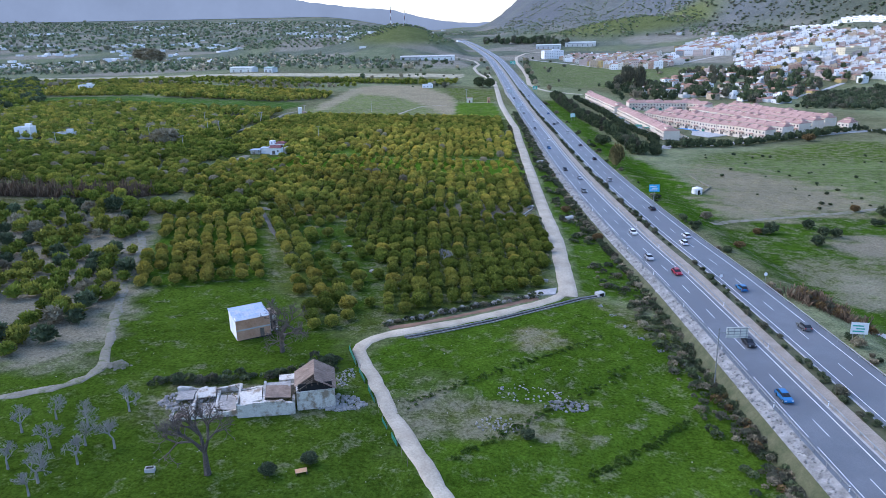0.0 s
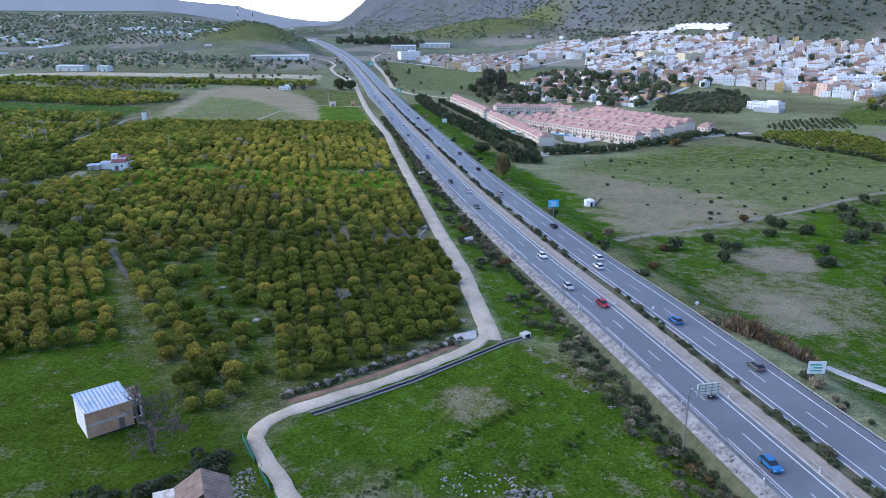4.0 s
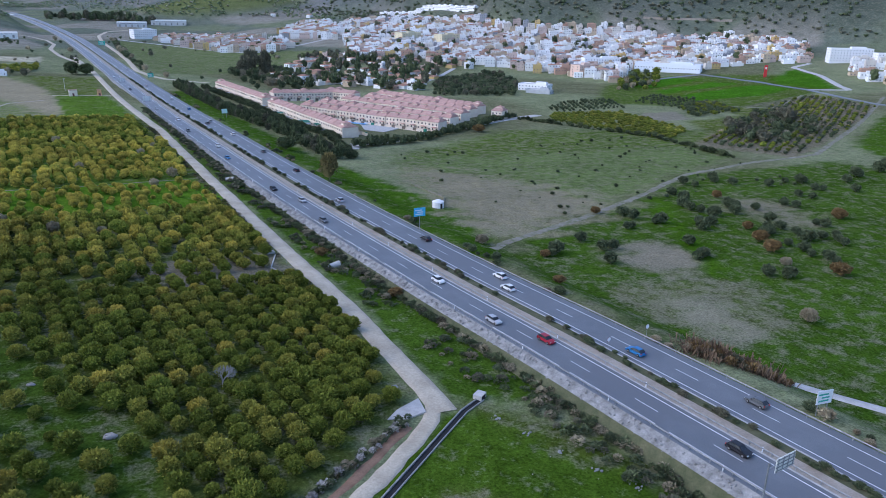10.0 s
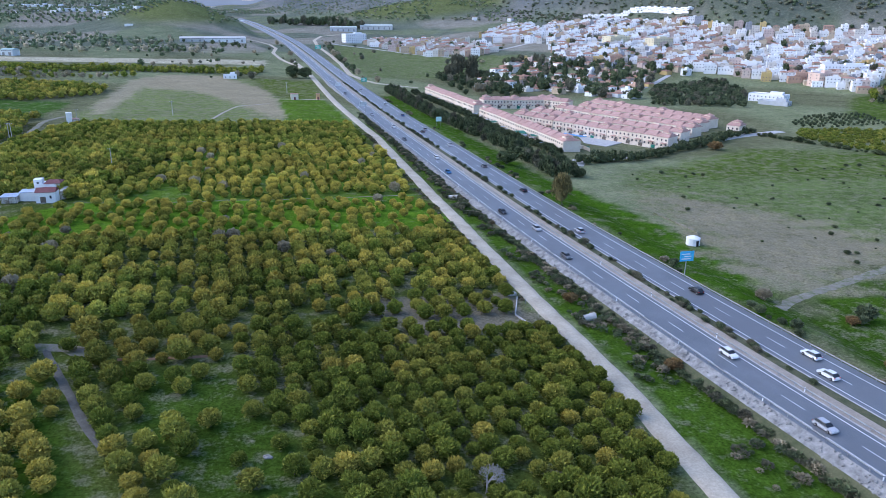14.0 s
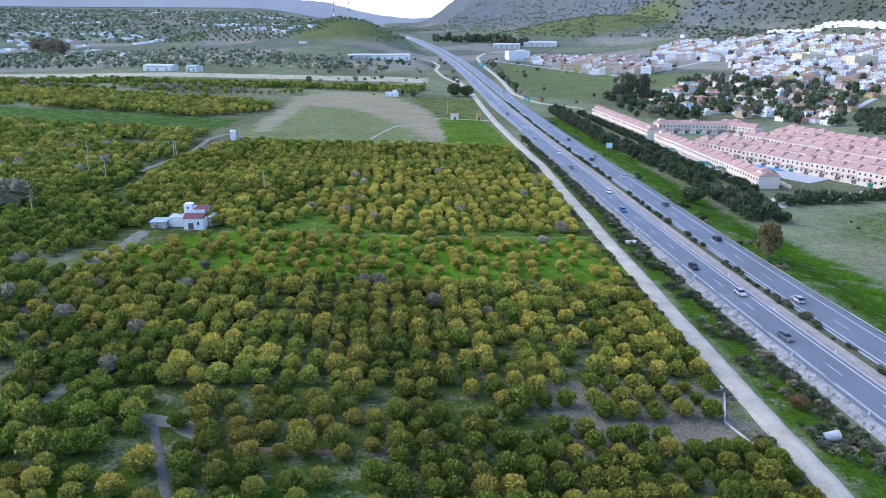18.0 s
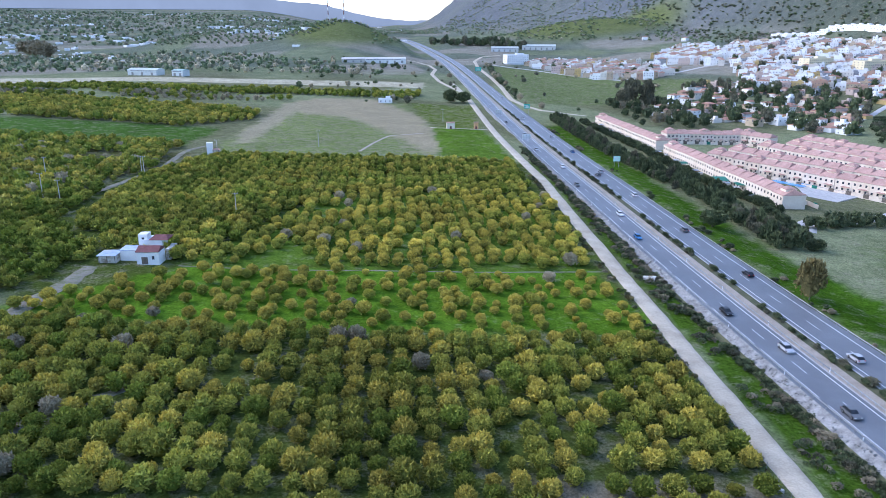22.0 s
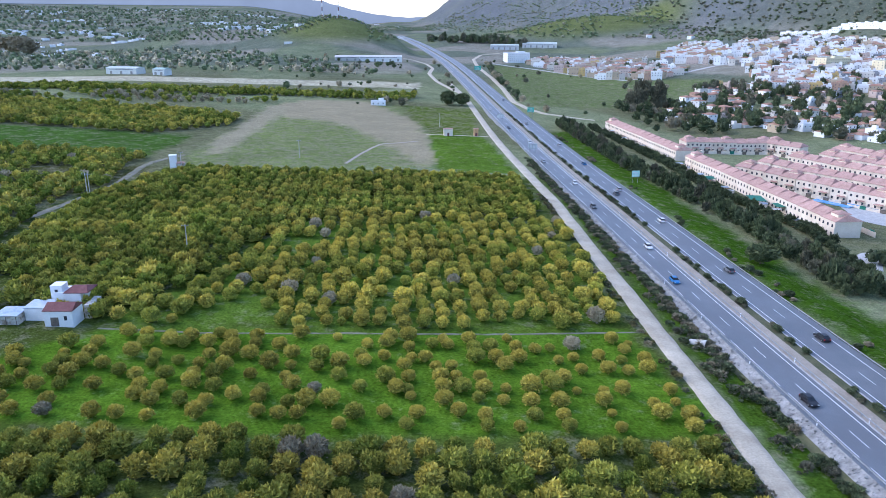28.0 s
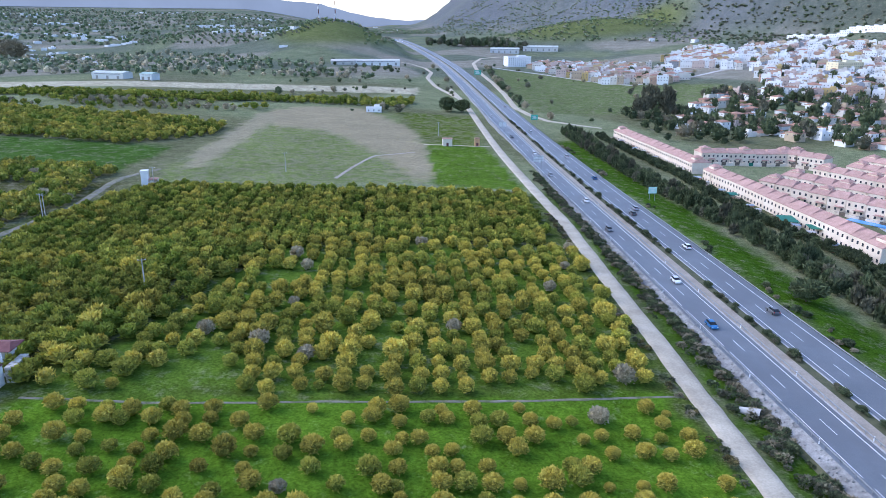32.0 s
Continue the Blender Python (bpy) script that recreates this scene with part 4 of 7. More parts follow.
for x, y, rad, hs, kind, tone in olives:
    t = thing("olive_tree", (x, y, tz(x, y)), x, OLIVE_WORDS, "tree", "olive trees on the meadow")
    t.scale = (rad, rad, rad * 0.95)
    k = int(x) % 2
    part("trunk", OLIVE_MESH[k][0], None, t), part("crown", OLIVE_MESH[k][1], None, t)


def scrub(name, places, label, lo=0.5, hi=1.4, kinds=("cypress", "olive", "grey"), level="mid", hs=0.8, seed=5):
    r = random.Random(seed)
    return forest(name, [(x, y, r.uniform(lo, hi), hs * r.uniform(.7, 1.2), r.choice(kinds), r.uniform(.7, 1.2)) for x, y in places], level, label, "bushes")


r = random.Random(4)
bank = []
for _ in range(1150):
    s = r.uniform(-140, 420)
    lo = max(svc_x(max(s, -3)) + 4.2, curve_at(NODES, s) - 17) if s > 2 else curve_at(NODES, s) - 13
    x = r.uniform(lo, curve_at(NODES, s) - 4.6)
    if float(waves(x, s, 24, 77)) > -0.1 or s < 12:
        bank.append((x, s))
for _ in range(1600):
    s = r.uniform(-150, 430)
    if float(waves(0.0, s, 30, 79)) > -.55:
        p = high(s, -r.uniform(3.9, 6.6))
        bank.append((p.x, p.y))
scrub("bank_scrub", bank, "tangled grey-green brambles and shrubs on the verge", .4, 1.25, ("euc", "olive", "cypress", "grey", "cypress"), "low", .75)
scrub("lane_brush", [(svc_x(s) - r.uniform(3.1, 5.2), s) for s in [r.uniform(24, 345) for _ in range(420)] if float(waves(0.0, s, 26, 83)) > -.35], "brown brushwood between lane and orchard", .3, .85, ("grey", "euc", "autumn", "cypress"), "low", .8, 14)
scrub("far_verge_scrub", [(high(s, U_FO + r.uniform(3.5, 8)).x, s) for s in [r.uniform(-80, 520) for _ in range(150)] if float(waves(0.0, s, 40, 78)) > 0], "scattered shrubs along the far verge", .5, 1.5, ("cypress", "olive", "grey"), "mid", .8, 6)
scrub("hedge_bushes", [(-52 + 37 * k / 40 + r.uniform(-.6, .6), -29.6 + 26 * k / 40 + r.uniform(-.8, .8)) for k in (q % 41 for q in range(110))], "pale flowering shrubs along the lane", .35, .9, ("bloom", "olive", "bloom", "olive", "grey"), "low", .9, 7)


scrub("field_hedge", [(215 + 43 * min(1, k / 40) - 3 * max(0, (k - 40) / 30) + r.uniform(-2, 2), 340 - 2.35 * k + r.uniform(-2, 2)) for k in range(70)], "straggling hedge between field and groves", .8, 2.4, ("cypress", "olive", "cypress"), "mid", .8, 8)
scrub("meadow_bushes", [(r.uniform(75, 255), r.uniform(115, 250)) for _ in range(90)], "small dark bushes scattered over the meadow", .4, 1.1, ("cypress", "olive"), "mid", .8, 9)


KINDS["grass"] = ((0.046, 0.090, 0.014), (0.082, 0.138, 0.022), 0.8)
# tufts draw both the taller grass and the shadow line at each step
for n_step, line in enumerate([[(-40.8, -66.0), (-23.2, -49.5), (-1.0, -29.1)], [(-30.7, -82.5), (-15.2, -65.1), (4.1, -43.6)], [(-8.1, -83.5), (11.5, -64.8)]]):
    spots = [(float(np.interp(f, [0, .5, 1] if len(line) == 3 else [0, 1], [q[0] for q in line])) + r.gauss(0, .6), float(np.interp(f, [0, .5, 1] if len(line) == 3 else [0, 1], [q[1] for q in line])) + r.gauss(0, .6)) for f in [r.random() for _ in range(170)]]
    scrub("terrace_grass", spots, "tall grass standing also for the shadow line of a terrace step", .15, .36, ("grass",), "low", .8, 50 + n_step)


def clump(name, x, y, rad, hs, kind, words, cat="bush", level="near", k=0, tone=1.0, group=""):
    """One tree or bush standing by itself: trunk and crown."""
    V, F = CLOUD[(level, k % 4)]
    t = thing(name, (x, y, tz(x, y)), x + y, words, cat, group)
    t.scale = (rad, rad, rad * hs)
    part("trunk", trunk_mesh(k, 0.4 if hs > 1 else 0.25, 0.06, 0.9, 0.35, BARK), None, t)
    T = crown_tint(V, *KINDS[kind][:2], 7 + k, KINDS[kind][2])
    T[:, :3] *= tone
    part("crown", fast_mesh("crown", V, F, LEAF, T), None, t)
    return t


for k, (x, y, rad, hs, kind, words) in enumerate([
        (26.8, 180, 3.6, 1.9, "autumn", "tall autumn-brown poplar beside the highway"), (27, 257, 5.0, .75, "cypress", "broad dark green bush beside the highway"),
        (99, 704, 8, 1.9, "euc", "tall eucalyptus with thin grey-green crown"), (113, 700, 7, 2.1, "euc", "tall eucalyptus with thin grey-green crown"), (88, 690, 7, 1.4, "euc", "lower eucalyptus beside taller ones"),
        (-224, 204, 8, .75, "grey", "broad leafless tree with pinkish-grey twigs"), (-17.9, -74.1, 1.3, .9, "olive", "small grey-green bush in the meadow"),
        (-59.4, -91.9, 1.4, .9, "olive", "round grey-green bush in the grass"), (-53.8, -88, 1.4, .9, "olive", "round grey-green bush near the ruin"),
                (147, 62, 2.8, .9, "rust", "rust-brown bush among olive trees"), (141, 52, 2.8, .9, "rust", "rust-brown bush among olive trees"), (154, 74, 2, .9, "rust", "rust-brown bush among olive trees"), (179, 114, 2.2, .9, "rust", "rust-brown bush among olive trees"), (114, 113, 1.9, .9, "rust", "rust-brown shrub by the track"),
        (142, 27, 3, .8, "rust", "broad rust-brown bush on the meadow"), (200, 71, 3, .8, "rust", "broad rust-brown bush on the meadow"), (102, 6, 2.2, 1, "grey", "grey leafless shrub on the meadow"), (134, 40, 2, .8, "grey", "grey leafless shrub on the meadow"), (50, 44, 1.8, .7, "rust", "rust-brown shrub on the far verge"), (64, 72, 1.8, .7, "rust", "rust-brown shrub by the track"),
        (50, 88, 2.2, .8, "grey", "grey shrub at the end of the track"), (162, 300, 4, .7, "rust", "rust-brown shrub behind the estate"), (-3, 91, 1.9, .8, "rust", "reddish bramble by the lane"), (6, 54, 2.0, .7, "rust", "reddish bramble by the lane"),
        (-74, 672, 7, 1.0, "cypress", "dark pine clump by the lane"), (-62, 668, 7, .9, "cypress", "dark pine clump by the lane"), (-820, 1310, 28, .6, "grey", "wide bare poplar grove"), (-770, 1250, 22, .7, "grey", "wide bare poplar grove")]):
    clump("poplar" if "poplar beside" in words else "eucalyptus" if "eucal" in words else "tree" if "tree" in words or "pine" in words or "grove" in words else "bush", x, y, rad, hs, kind, words, "tree" if rad > 3 else "bush", "near", k, 1.0)


def reeds(name, pts, n, h, words, seed):
    """A stand of dry canes."""
    rr = random.Random(seed)
    VV, FF, TT = [], [], []
    for i in range(n):
        k = rr.uniform(0, len(pts) - 1.001)
        a, b, f = pts[int(k)], pts[int(k) + 1], k % 1
        x, y = a[0] + (b[0] - a[0]) * f + rr.gauss(0, 1.9), a[1] + (b[1] - a[1]) * f + rr.gauss(0, 1.9)
        z, hh, w = tz(x, y), h * rr.uniform(.35, 1.2) * (0.75 + 0.5 * float(waves(x, y, 5, seed))), rr.uniform(.04, .11)
        an, lx, ly = rr.uniform(0, 3.14), rr.gauss(0, .7), rr.gauss(0, .7)
        cx, cy = math.cos(an) * w, math.sin(an) * w
        n0 = len(VV)
        VV += [(x - cx, y - cy, z - .1), (x + cx, y + cy, z - .1), (x + lx + cx * 1.6, y + ly + cy * 1.6, z + hh), (x + lx - cx * 1.6, y + ly - cy * 1.6, z + hh * rr.uniform(.85, 1.1))]
        FF.append((n0, n0 + 1, n0 + 2, n0 + 3))
        c = rr.uniform(.7, 1.25)
        TT += [(0.10 * c, 0.066 * c, 0.045 * c, 1)] * 2 + [(0.20 * c, 0.14 * c, 0.092 * c, 1)] * 2
    return tagged(new(name, fast_mesh(name, VV, FF, LEAF, TT)), words, "reeds", "", "stuff")


reeds("dry_reeds", [(52, -4), (55.5, -9.5), (62.5, -17.5)], 2200, 2.4, "stand of dry reddish-brown canes below the highway", 3)
scrub("reed_bushes", [(52 + 11 * f + r.gauss(0, 1.3), -4 - 14 * f + r.gauss(0, 1.3)) for f in [r.random() for _ in range(80)]], "rusty brown bushes among dry canes", .5, 1.3, ("rust", "autumn", "euc", "rust"), "low", 1.1, 71)
reeds("orchard_reeds", [(-232, 77), (-205, 80), (-174, 87)], 7000, 4.5, "stand of dry buff canes among the orchards", 4)
scrub("ruin_brambles", [(-92 + 30 * k / 70 + r.uniform(-1.5, 1.5), -66 + 9.5 * k / 70 + r.uniform(-1.4, 1.4)) for k in range(70)] + [(-61 + r.uniform(-3, 3), -53 + r.uniform(-4, 4)) for _ in range(26)], "dark brambles round the ruined farmhouse", .5, 1.2, ("cypress", "euc", "cypress", "olive"), "low", .8, 12)
scrub("bank_brambles", [(float(curve_at(NODES, s)) - r.uniform(4.4, 8.5), s) for s in [r.uniform(-140, -50) for _ in range(150)]], "dry brown brambles below the rock bank", .5, 1.2, ("rust", "grey", "euc"), "low", .8, 13)


# ---- houses ----
CREAM = surface("cream_plaster", (0.70, 0.58, 0.45), (0.80, 0.69, 0.56), 0.3, 0.9, 6, 0.15, 0.01, spread=0.1)
ESTATE_TILE = surface("pink_clay_tile", (0.37, 0.215, 0.168), (0.49, 0.305, 0.25), 0.4, 0.9, 2.0, 0.7, 0.08, spread=0.12)
DARK_TILE = surface("weathered_tile", (0.17, 0.12, 0.09), (0.30, 0.22, 0.165), 0.7, 0.95, 3, 0.7, 0.06)
WINE_TILE = surface("wine_red_roof", (0.13, 0.045, 0.045), (0.20, 0.08, 0.075), 0.7, 0.8, 4, 0.3, 0.03)
BRICK = surface("bare_brick", (0.42, 0.225, 0.13), (0.56, 0.34, 0.22), 0.5, 0.95, 5, 0.5, 0.03)
METAL_ROOF = surface("pale_blue_metal", (0.24, 0.31, 0.42), (0.36, 0.43, 0.53), 0.5, 0.45, 3, 0.1, 0.01, 0.2, dirt=(0.42, 0.42, 0.42), dirt_scale=0.35)
RUBBLE = surface("rubble", (0.24, 0.225, 0.205), (0.42, 0.39, 0.35), 0.9, 0.95, 3, 0.8, 0.1)
OLD_WALL = surface("stained_whitewash", (0.52, 0.48, 0.41), (0.74, 0.71, 0.65), 0.6, 0.95, 4, 0.4, 0.03, dirt=(0.27, 0.21, 0.15), dirt_scale=0.6)
OLD_WOOD = surface("old_timber", (0.11, 0.085, 0.065), (0.20, 0.165, 0.13), 1.5, 0.95, 12, 0.4, 0.02)
GREEN_NET = surface("green_netting", (0.015, 0.13, 0.09), (0.03, 0.20, 0.14), 1.0, 0.8, 12, 0.3, 0.01)
# near-black, for truly black parts and as painted shade inside openings
BLACK = surface("black_and_shade", (0.012, 0.012, 0.013), (0.025, 0.024, 0.024), 1, 0.9, 6, 0)
ORANGE = surface("orange_plaster", (0.55, 0.30, 0.14), (0.66, 0.40, 0.22), 0.6, 0.9, 6, 0.2, 0.01)


def window_set(mb_list, w, y, z, rows, cols, ww=0.9, hh=1.1):
    for i in range(rows):
        for j in range(cols):
            mb = MB()
            mb.box(((j + .5) / cols * w - w / 2, y, z + i * 2.9), (ww, 0.14, hh))
            mb_list.append(mb)


def estate_unit(w, d, tower, words):
    """One terraced house: rendered walls, hipped tile roof, windows front and back, a walled yard."""
    t = thing("terraced_house", (0, 0, 0), 0, words, "house", "terraced houses of the estate")
    walls = MB().box((0, 0, -1.0), (w, d, 7.0))
    part("wall", walls, CREAM, t)
    roof = MB().hip((0, 0, 6.0), (w, d), 2.3, 0, 0.35, w * 0.72)
    part("roof", roof, ESTATE_TILE, t)
    if tower:
        part("stair_tower", MB().box((0, 0.8, 6.3), (w * .55, d * .45, 1.9)), CREAM, t)
        part("tower_roof", MB().hip((0, 0.8, 8.2), (w * .55, d * .45), 1.3, 0, 0.3, 0), ESTATE_TILE, t)
    for y, n in ((-d / 2, 3), (d / 2, 3)):
        sets = []
        window_set(sets, w, y, 0.9, 2, n)
        for mb in sets:
            part("window", mb, GLASS, t)
    part("porch_roof", MB().hip((w * .2, -d / 2 - 0.8, 2.6), (w * .45, 1.5), 0.5, 0, .1), ESTATE_TILE, t)
    yard = MB()
    yard.box((0, -d / 2 - 6, -1.0), (w, .2, 2.6)), yard.box((w / 2 - .1, -d / 2 - 3, -1.0), (.2, 6, 2.5))
    part("yard_wall", yard, CREAM, t)
    part("garage_door", MB().box((-w * .22, -d / 2 - 6.05, 0.2), (2.6, .2, 1.9)), GREEN_NET if tower else OLD_WOOD, t)
    return t


UNIT = [estate_unit(8.2, 10, False, "two-storey cream terraced house with pinkish clay-tile roof"), estate_unit(8.2, 10.5, True, "cream terraced house with a raised stair tower and clay-tile roof")]
used = [False, False]


def put_unit(k, x, y, rz):
    m = Matrix.Translation((x, y, tz(x, y))) @ Matrix.Rotation(rz, 4, "Z")
    if not used[k]:
        used[k] = True
        UNIT[k].matrix_basis = m
    else:
        copy_thing(UNIT[k], m)


def terrace(a, b, flip=False, towers=(0,)):
    n = max(1, round(math.hypot(b[0] - a[0], b[1] - a[1]) / 8.2))
    rz = math.atan2(b[1] - a[1], b[0] - a[0]) + (math.pi if flip else 0)
    for i in range(n):
        f = (i + .5) / n
        put_unit(1 if i in towers or i - n in towers else 0, a[0] + (b[0] - a[0]) * f, a[1] + (b[1] - a[1]) * f, rz)


terrace((45, 566), (61, 448), True, (0, -1))
terrace((61.5, 432), (76, 300), True, (0, -1))
for (sx, sy), (ex, ey) in zip([(79, 411), (97, 428), (122, 447), (143, 455), (160, 474)], [(142, 312), (158, 327), (174, 342), (189, 359), (202, 371)]):
    terrace((sx, sy), (ex, ey), False, (0, -1, 3, 8))
terrace((72, 488), (136, 496), False, (0, 3, -1))
terrace((122, 500), (140, 476), False, (0,))
put_unit(1, 204, 347, -0.95)
pool = MB().box((100, 357, tz(100, 357) + .2), (17, 8, .25), -.95)
setting("pool_water", pool, surface("pool_water", (0.10, 0.32, 0.62), (0.16, 0.42, 0.72), 0.5, 0.1, 4, 0.1, 0.02), "bright blue swimming pool of the estate", "structure", "pool")
setting("estate_yard", MB().box((100, 352, tz(100, 352) - .6), (60, 34, .62), -.95), CONCRETE, "pale paved court between the terraces", "structure", "pavement")

# ---- the town ----
TONES = [((0.82, 0.81, 0.79), 48), ((0.68, 0.63, 0.56), 13), ((0.52, 0.41, 0.29), 9), ((0.56, 0.41, 0.18), 4), ((0.46, 0.30, 0.22), 7), ((0.56, 0.44, 0.38), 8), ((0.30, 0.31, 0.33), 5)]
WORD_OF = ["white", "cream", "buff", "ochre-yellow", "terracotta", "pale pink", "grey"]


def house_parts(w, d, floors, roof, tone):
    """Corners, faces and colours of the parts of one town house."""
    h = floors * 2.9
    out = [("wall", MB().box((0, 0, -3), (w, d, h + 3)), tone)]
    if roof == "tile":
        out.append(("roof", MB().hip((0, 0, h), (w, d), 1.6, 0, .3), (0.38, 0.22, 0.16)))
    else:
        rim = MB()
        for x, y, sx, sy in ((0, -d / 2 + .1, w + .1, .25), (0, d / 2 - .1, w + .1, .25), (-w / 2 + .1, 0, .25, d), (w / 2 - .1, 0, .25, d)):
            rim.box((x, y, h), (sx, sy, .8))
        out.append(("parapet", rim, tone))
        out.append(("roof", MB().box((0, 0, h + .02), (w - .4, d - .4, .12)), (0.42, 0.30, 0.24) if roof == "clay" else (0.56, 0.55, 0.54)))
        out.append(("stair_box", MB().box((w * .2, d * .15, h + .1), (w * .35, d * .35, 2.4)), tone))
    cols = max(2, int(w / 3.2))
    for face in range(4):
        ww = w if face % 2 == 0 else d
        dd = d if face % 2 == 0 else w
        n = cols if face % 2 == 0 else max(1, int(d / 4.5))
        cs, sn = math.cos(face * 1.5708), math.sin(face * 1.5708)
        for i in range(floors):
            for j in range(n):
                if (7 * i + 5 * j + 3 * face + int(w)) % 5 > 2 and floors < 4:
                    continue
                px, py = (j + .5) / n * ww - ww / 2, -dd / 2
                out.append(("window", MB().box((px * cs - py * sn, px * sn + py * cs, .9 + i * 2.9), (.9 if face % 2 == 0 else .14, .14 if face % 2 == 0 else .9, 1.15)), (0.16, 0.16, 0.165)))
    return out


def tinted_mesh(name, mb, tone):
    me = mb.mesh(name, WALLS)
    at = me.attributes.new("tint", "FLOAT_COLOR", "POINT")
    at.data.foreach_set("color", np.tile(np.array([*tone, 1], np.float32), len(mb.v)))
    return me


def town_rows(poly, street, angle, seed, gap=.1):
    """Houses wall to wall along streets: x, y and width."""
    r = np.random.RandomState(seed)
    px, py = [p[0] for p in poly], [p[1] for p in poly]
    cx, cy, ext = np.mean(px), np.mean(py), 0.75 * max(max(px) - min(px), max(py) - min(py))
    ca, sa2 = math.cos(angle), math.sin(angle)
    out = []
    for k in range(-int(ext / street), int(ext / street) + 1):
        u = -ext + r.uniform(0, 9)
        while u < ext:
            w = (7, 8, 10, 13, 16)[r.randint(5)]
            a, b = u + w / 2, k * street + r.uniform(-1.6, 1.6) + 9 * math.sin(u / 85 + k * .23)
            x, y = cx + a * ca - b * sa2, cy + a * sa2 + b * ca
            if r.uniform() > gap:
                out.append((x, y, w))
            u += w + (0 if r.uniform() > .12 else r.uniform(3, 9))
    good = inside(poly, np.array([q[0] for q in out]), np.array([q[1] for q in out]))
    return [q for q, g in zip(out, good) if g]


TOWN = [(258, 855), (271, 771), (330, 775), (389, 687), (414, 645), (434, 596), (451, 530), (520, 589), (567, 530), (651, 531), (699, 495), (783, 562), (827, 651), (760, 721), (738, 731), (699, 791), (665, 835), (588, 904), (565, 977), (561, 1103), (507, 1290), (461, 1254), (405, 1320), (339, 1146), (298, 978)]
WEST_TOWN = [(44, 1192), (60, 1260), (120, 1300), (180, 1250), (215, 1120), (228, 999), (170, 930), (112, 973), (76, 1060)]
HOTELS = [(233, 1143), (262, 1250), (337, 1380), (377, 1330), (346, 1167), (299, 1027)]
OUTSKIRTS = [(98, 640), (150, 590), (200, 540), (225, 530), (262, 600), (330, 690), (385, 680), (330, 765), (270, 770), (256, 850), (206, 850), (140, 730)]
RIGHT_END = [(670, 424), (632, 335), (700, 352), (760, 400), (760, 445), (714, 448)]
town = [(x, y, 0, min(w, 13), -.5) for x, y, w in town_rows(TOWN, 12.5, -.5, 5, .04)] + [(x, y, 1, w, -.25) for x, y, w in town_rows(WEST_TOWN, 14, -.25, 6, .1)] + [(x, y, 2, w, -.3) for x, y, w in town_rows(HOTELS, 15, -.3, 7, .08)] + [(x, y, 3, min(w, 9), .4) for x, y, w in town_rows(OUTSKIRTS, 16, .4, 8, .30)] + [(x, y, 4, w, -.7) for x, y, w in town_rows(RIGHT_END, 15, -.7, 9, .25)]
town.sort(key=lambda q: math.hypot(q[0] + 60, q[1] + 100))
rt = random.Random(12)
odds = [w for _, w in TONES]
master, template = {}, {}
VV, FF, TT, nv = [], [], [], 0
singles = 0
for x, y, zone, w, face in town:
    k = rt.choices(range(len(TONES)), odds)[0] if zone != 1 else rt.choices(range(len(TONES)), [26, 34, 16, 3, 8, 30, 1])[0]
    floors = rt.choice((1, 2, 2, 2, 3, 3)) if zone in (0, 4) else 3 if zone == 2 else rt.choice((2, 2, 3)) if zone == 1 else rt.choice((1, 1, 1, 2))
    roof = rt.choices(("flat", "clay", "tile"), (4, 4, 3) if zone else (4, 4, 2))[0] if zone != 3 else rt.choice(("flat", "tile", "tile"))
    d = rt.choice((8, 10))
    rz = face + rt.gauss(0, .04)
    z = tz(x, y) + rt.uniform(-.8, .8)
    key = (k, floors, roof, w, d)
    if zone == 3 and singles < 36:
        singles += 1
        if key not in master:
            t = thing("town_house", (0, 0, 0), 0, f"{WORD_OF[k]} {('', 'single', 'two', 'three', 'four')[floors]}-storey town house with {'tiled hipped' if roof == 'tile' else 'flat terrace'} roof", "house", "houses of the town")
            for nm, mb, tone in house_parts(w, d, floors, roof, TONES[k][0]):
                part(nm, tinted_mesh(nm, mb, tone), None, t)
            t.matrix_basis = Matrix.Translation((x, y, z)) @ Matrix.Rotation(rz, 4, "Z")
            master[key] = t
        else:
            copy_thing(master[key], Matrix.Translation((x, y, z)) @ Matrix.Rotation(rz, 4, "Z"))
        continue
    if key not in template:
        P, Q, C, n0 = [], [], [], 0
        for nm, mb, tone in house_parts(w, d, floors, roof, TONES[k][0]):
            P += mb.v
            C += [tone] * len(mb.v)
            for f in mb.f[2:] if nm == "window" else mb.f[1:]:
                Q += [[n0 + f[0], n0 + f[1], n0 + f[2]]] + ([[n0 + f[0], n0 + f[2], n0 + f[3]]] if len(f) == 4 else [])
            n0 += len(mb.v)
        template[key] = (np.array(P), np.array(Q), np.array(C))
    P, Q, C = template[key]
    cs, sn = math.cos(rz), math.sin(rz)
    VV.append(np.stack([P[:, 0] * cs - P[:, 1] * sn + x, P[:, 0] * sn + P[:, 1] * cs + y, P[:, 2] + z], 1))
    FF.append(Q + nv)
    TT.append(np.concatenate([C * rt.uniform(.85, 1.05), np.ones((len(C), 1))], 1))
    nv += len(P)
tagged(new("town_houses", fast_mesh("town_houses", np.concatenate(VV), np.concatenate(FF), WALLS, np.concatenate(TT))), "packed whitewashed town houses with flat and tiled roofs", "houses", "", "stuff")


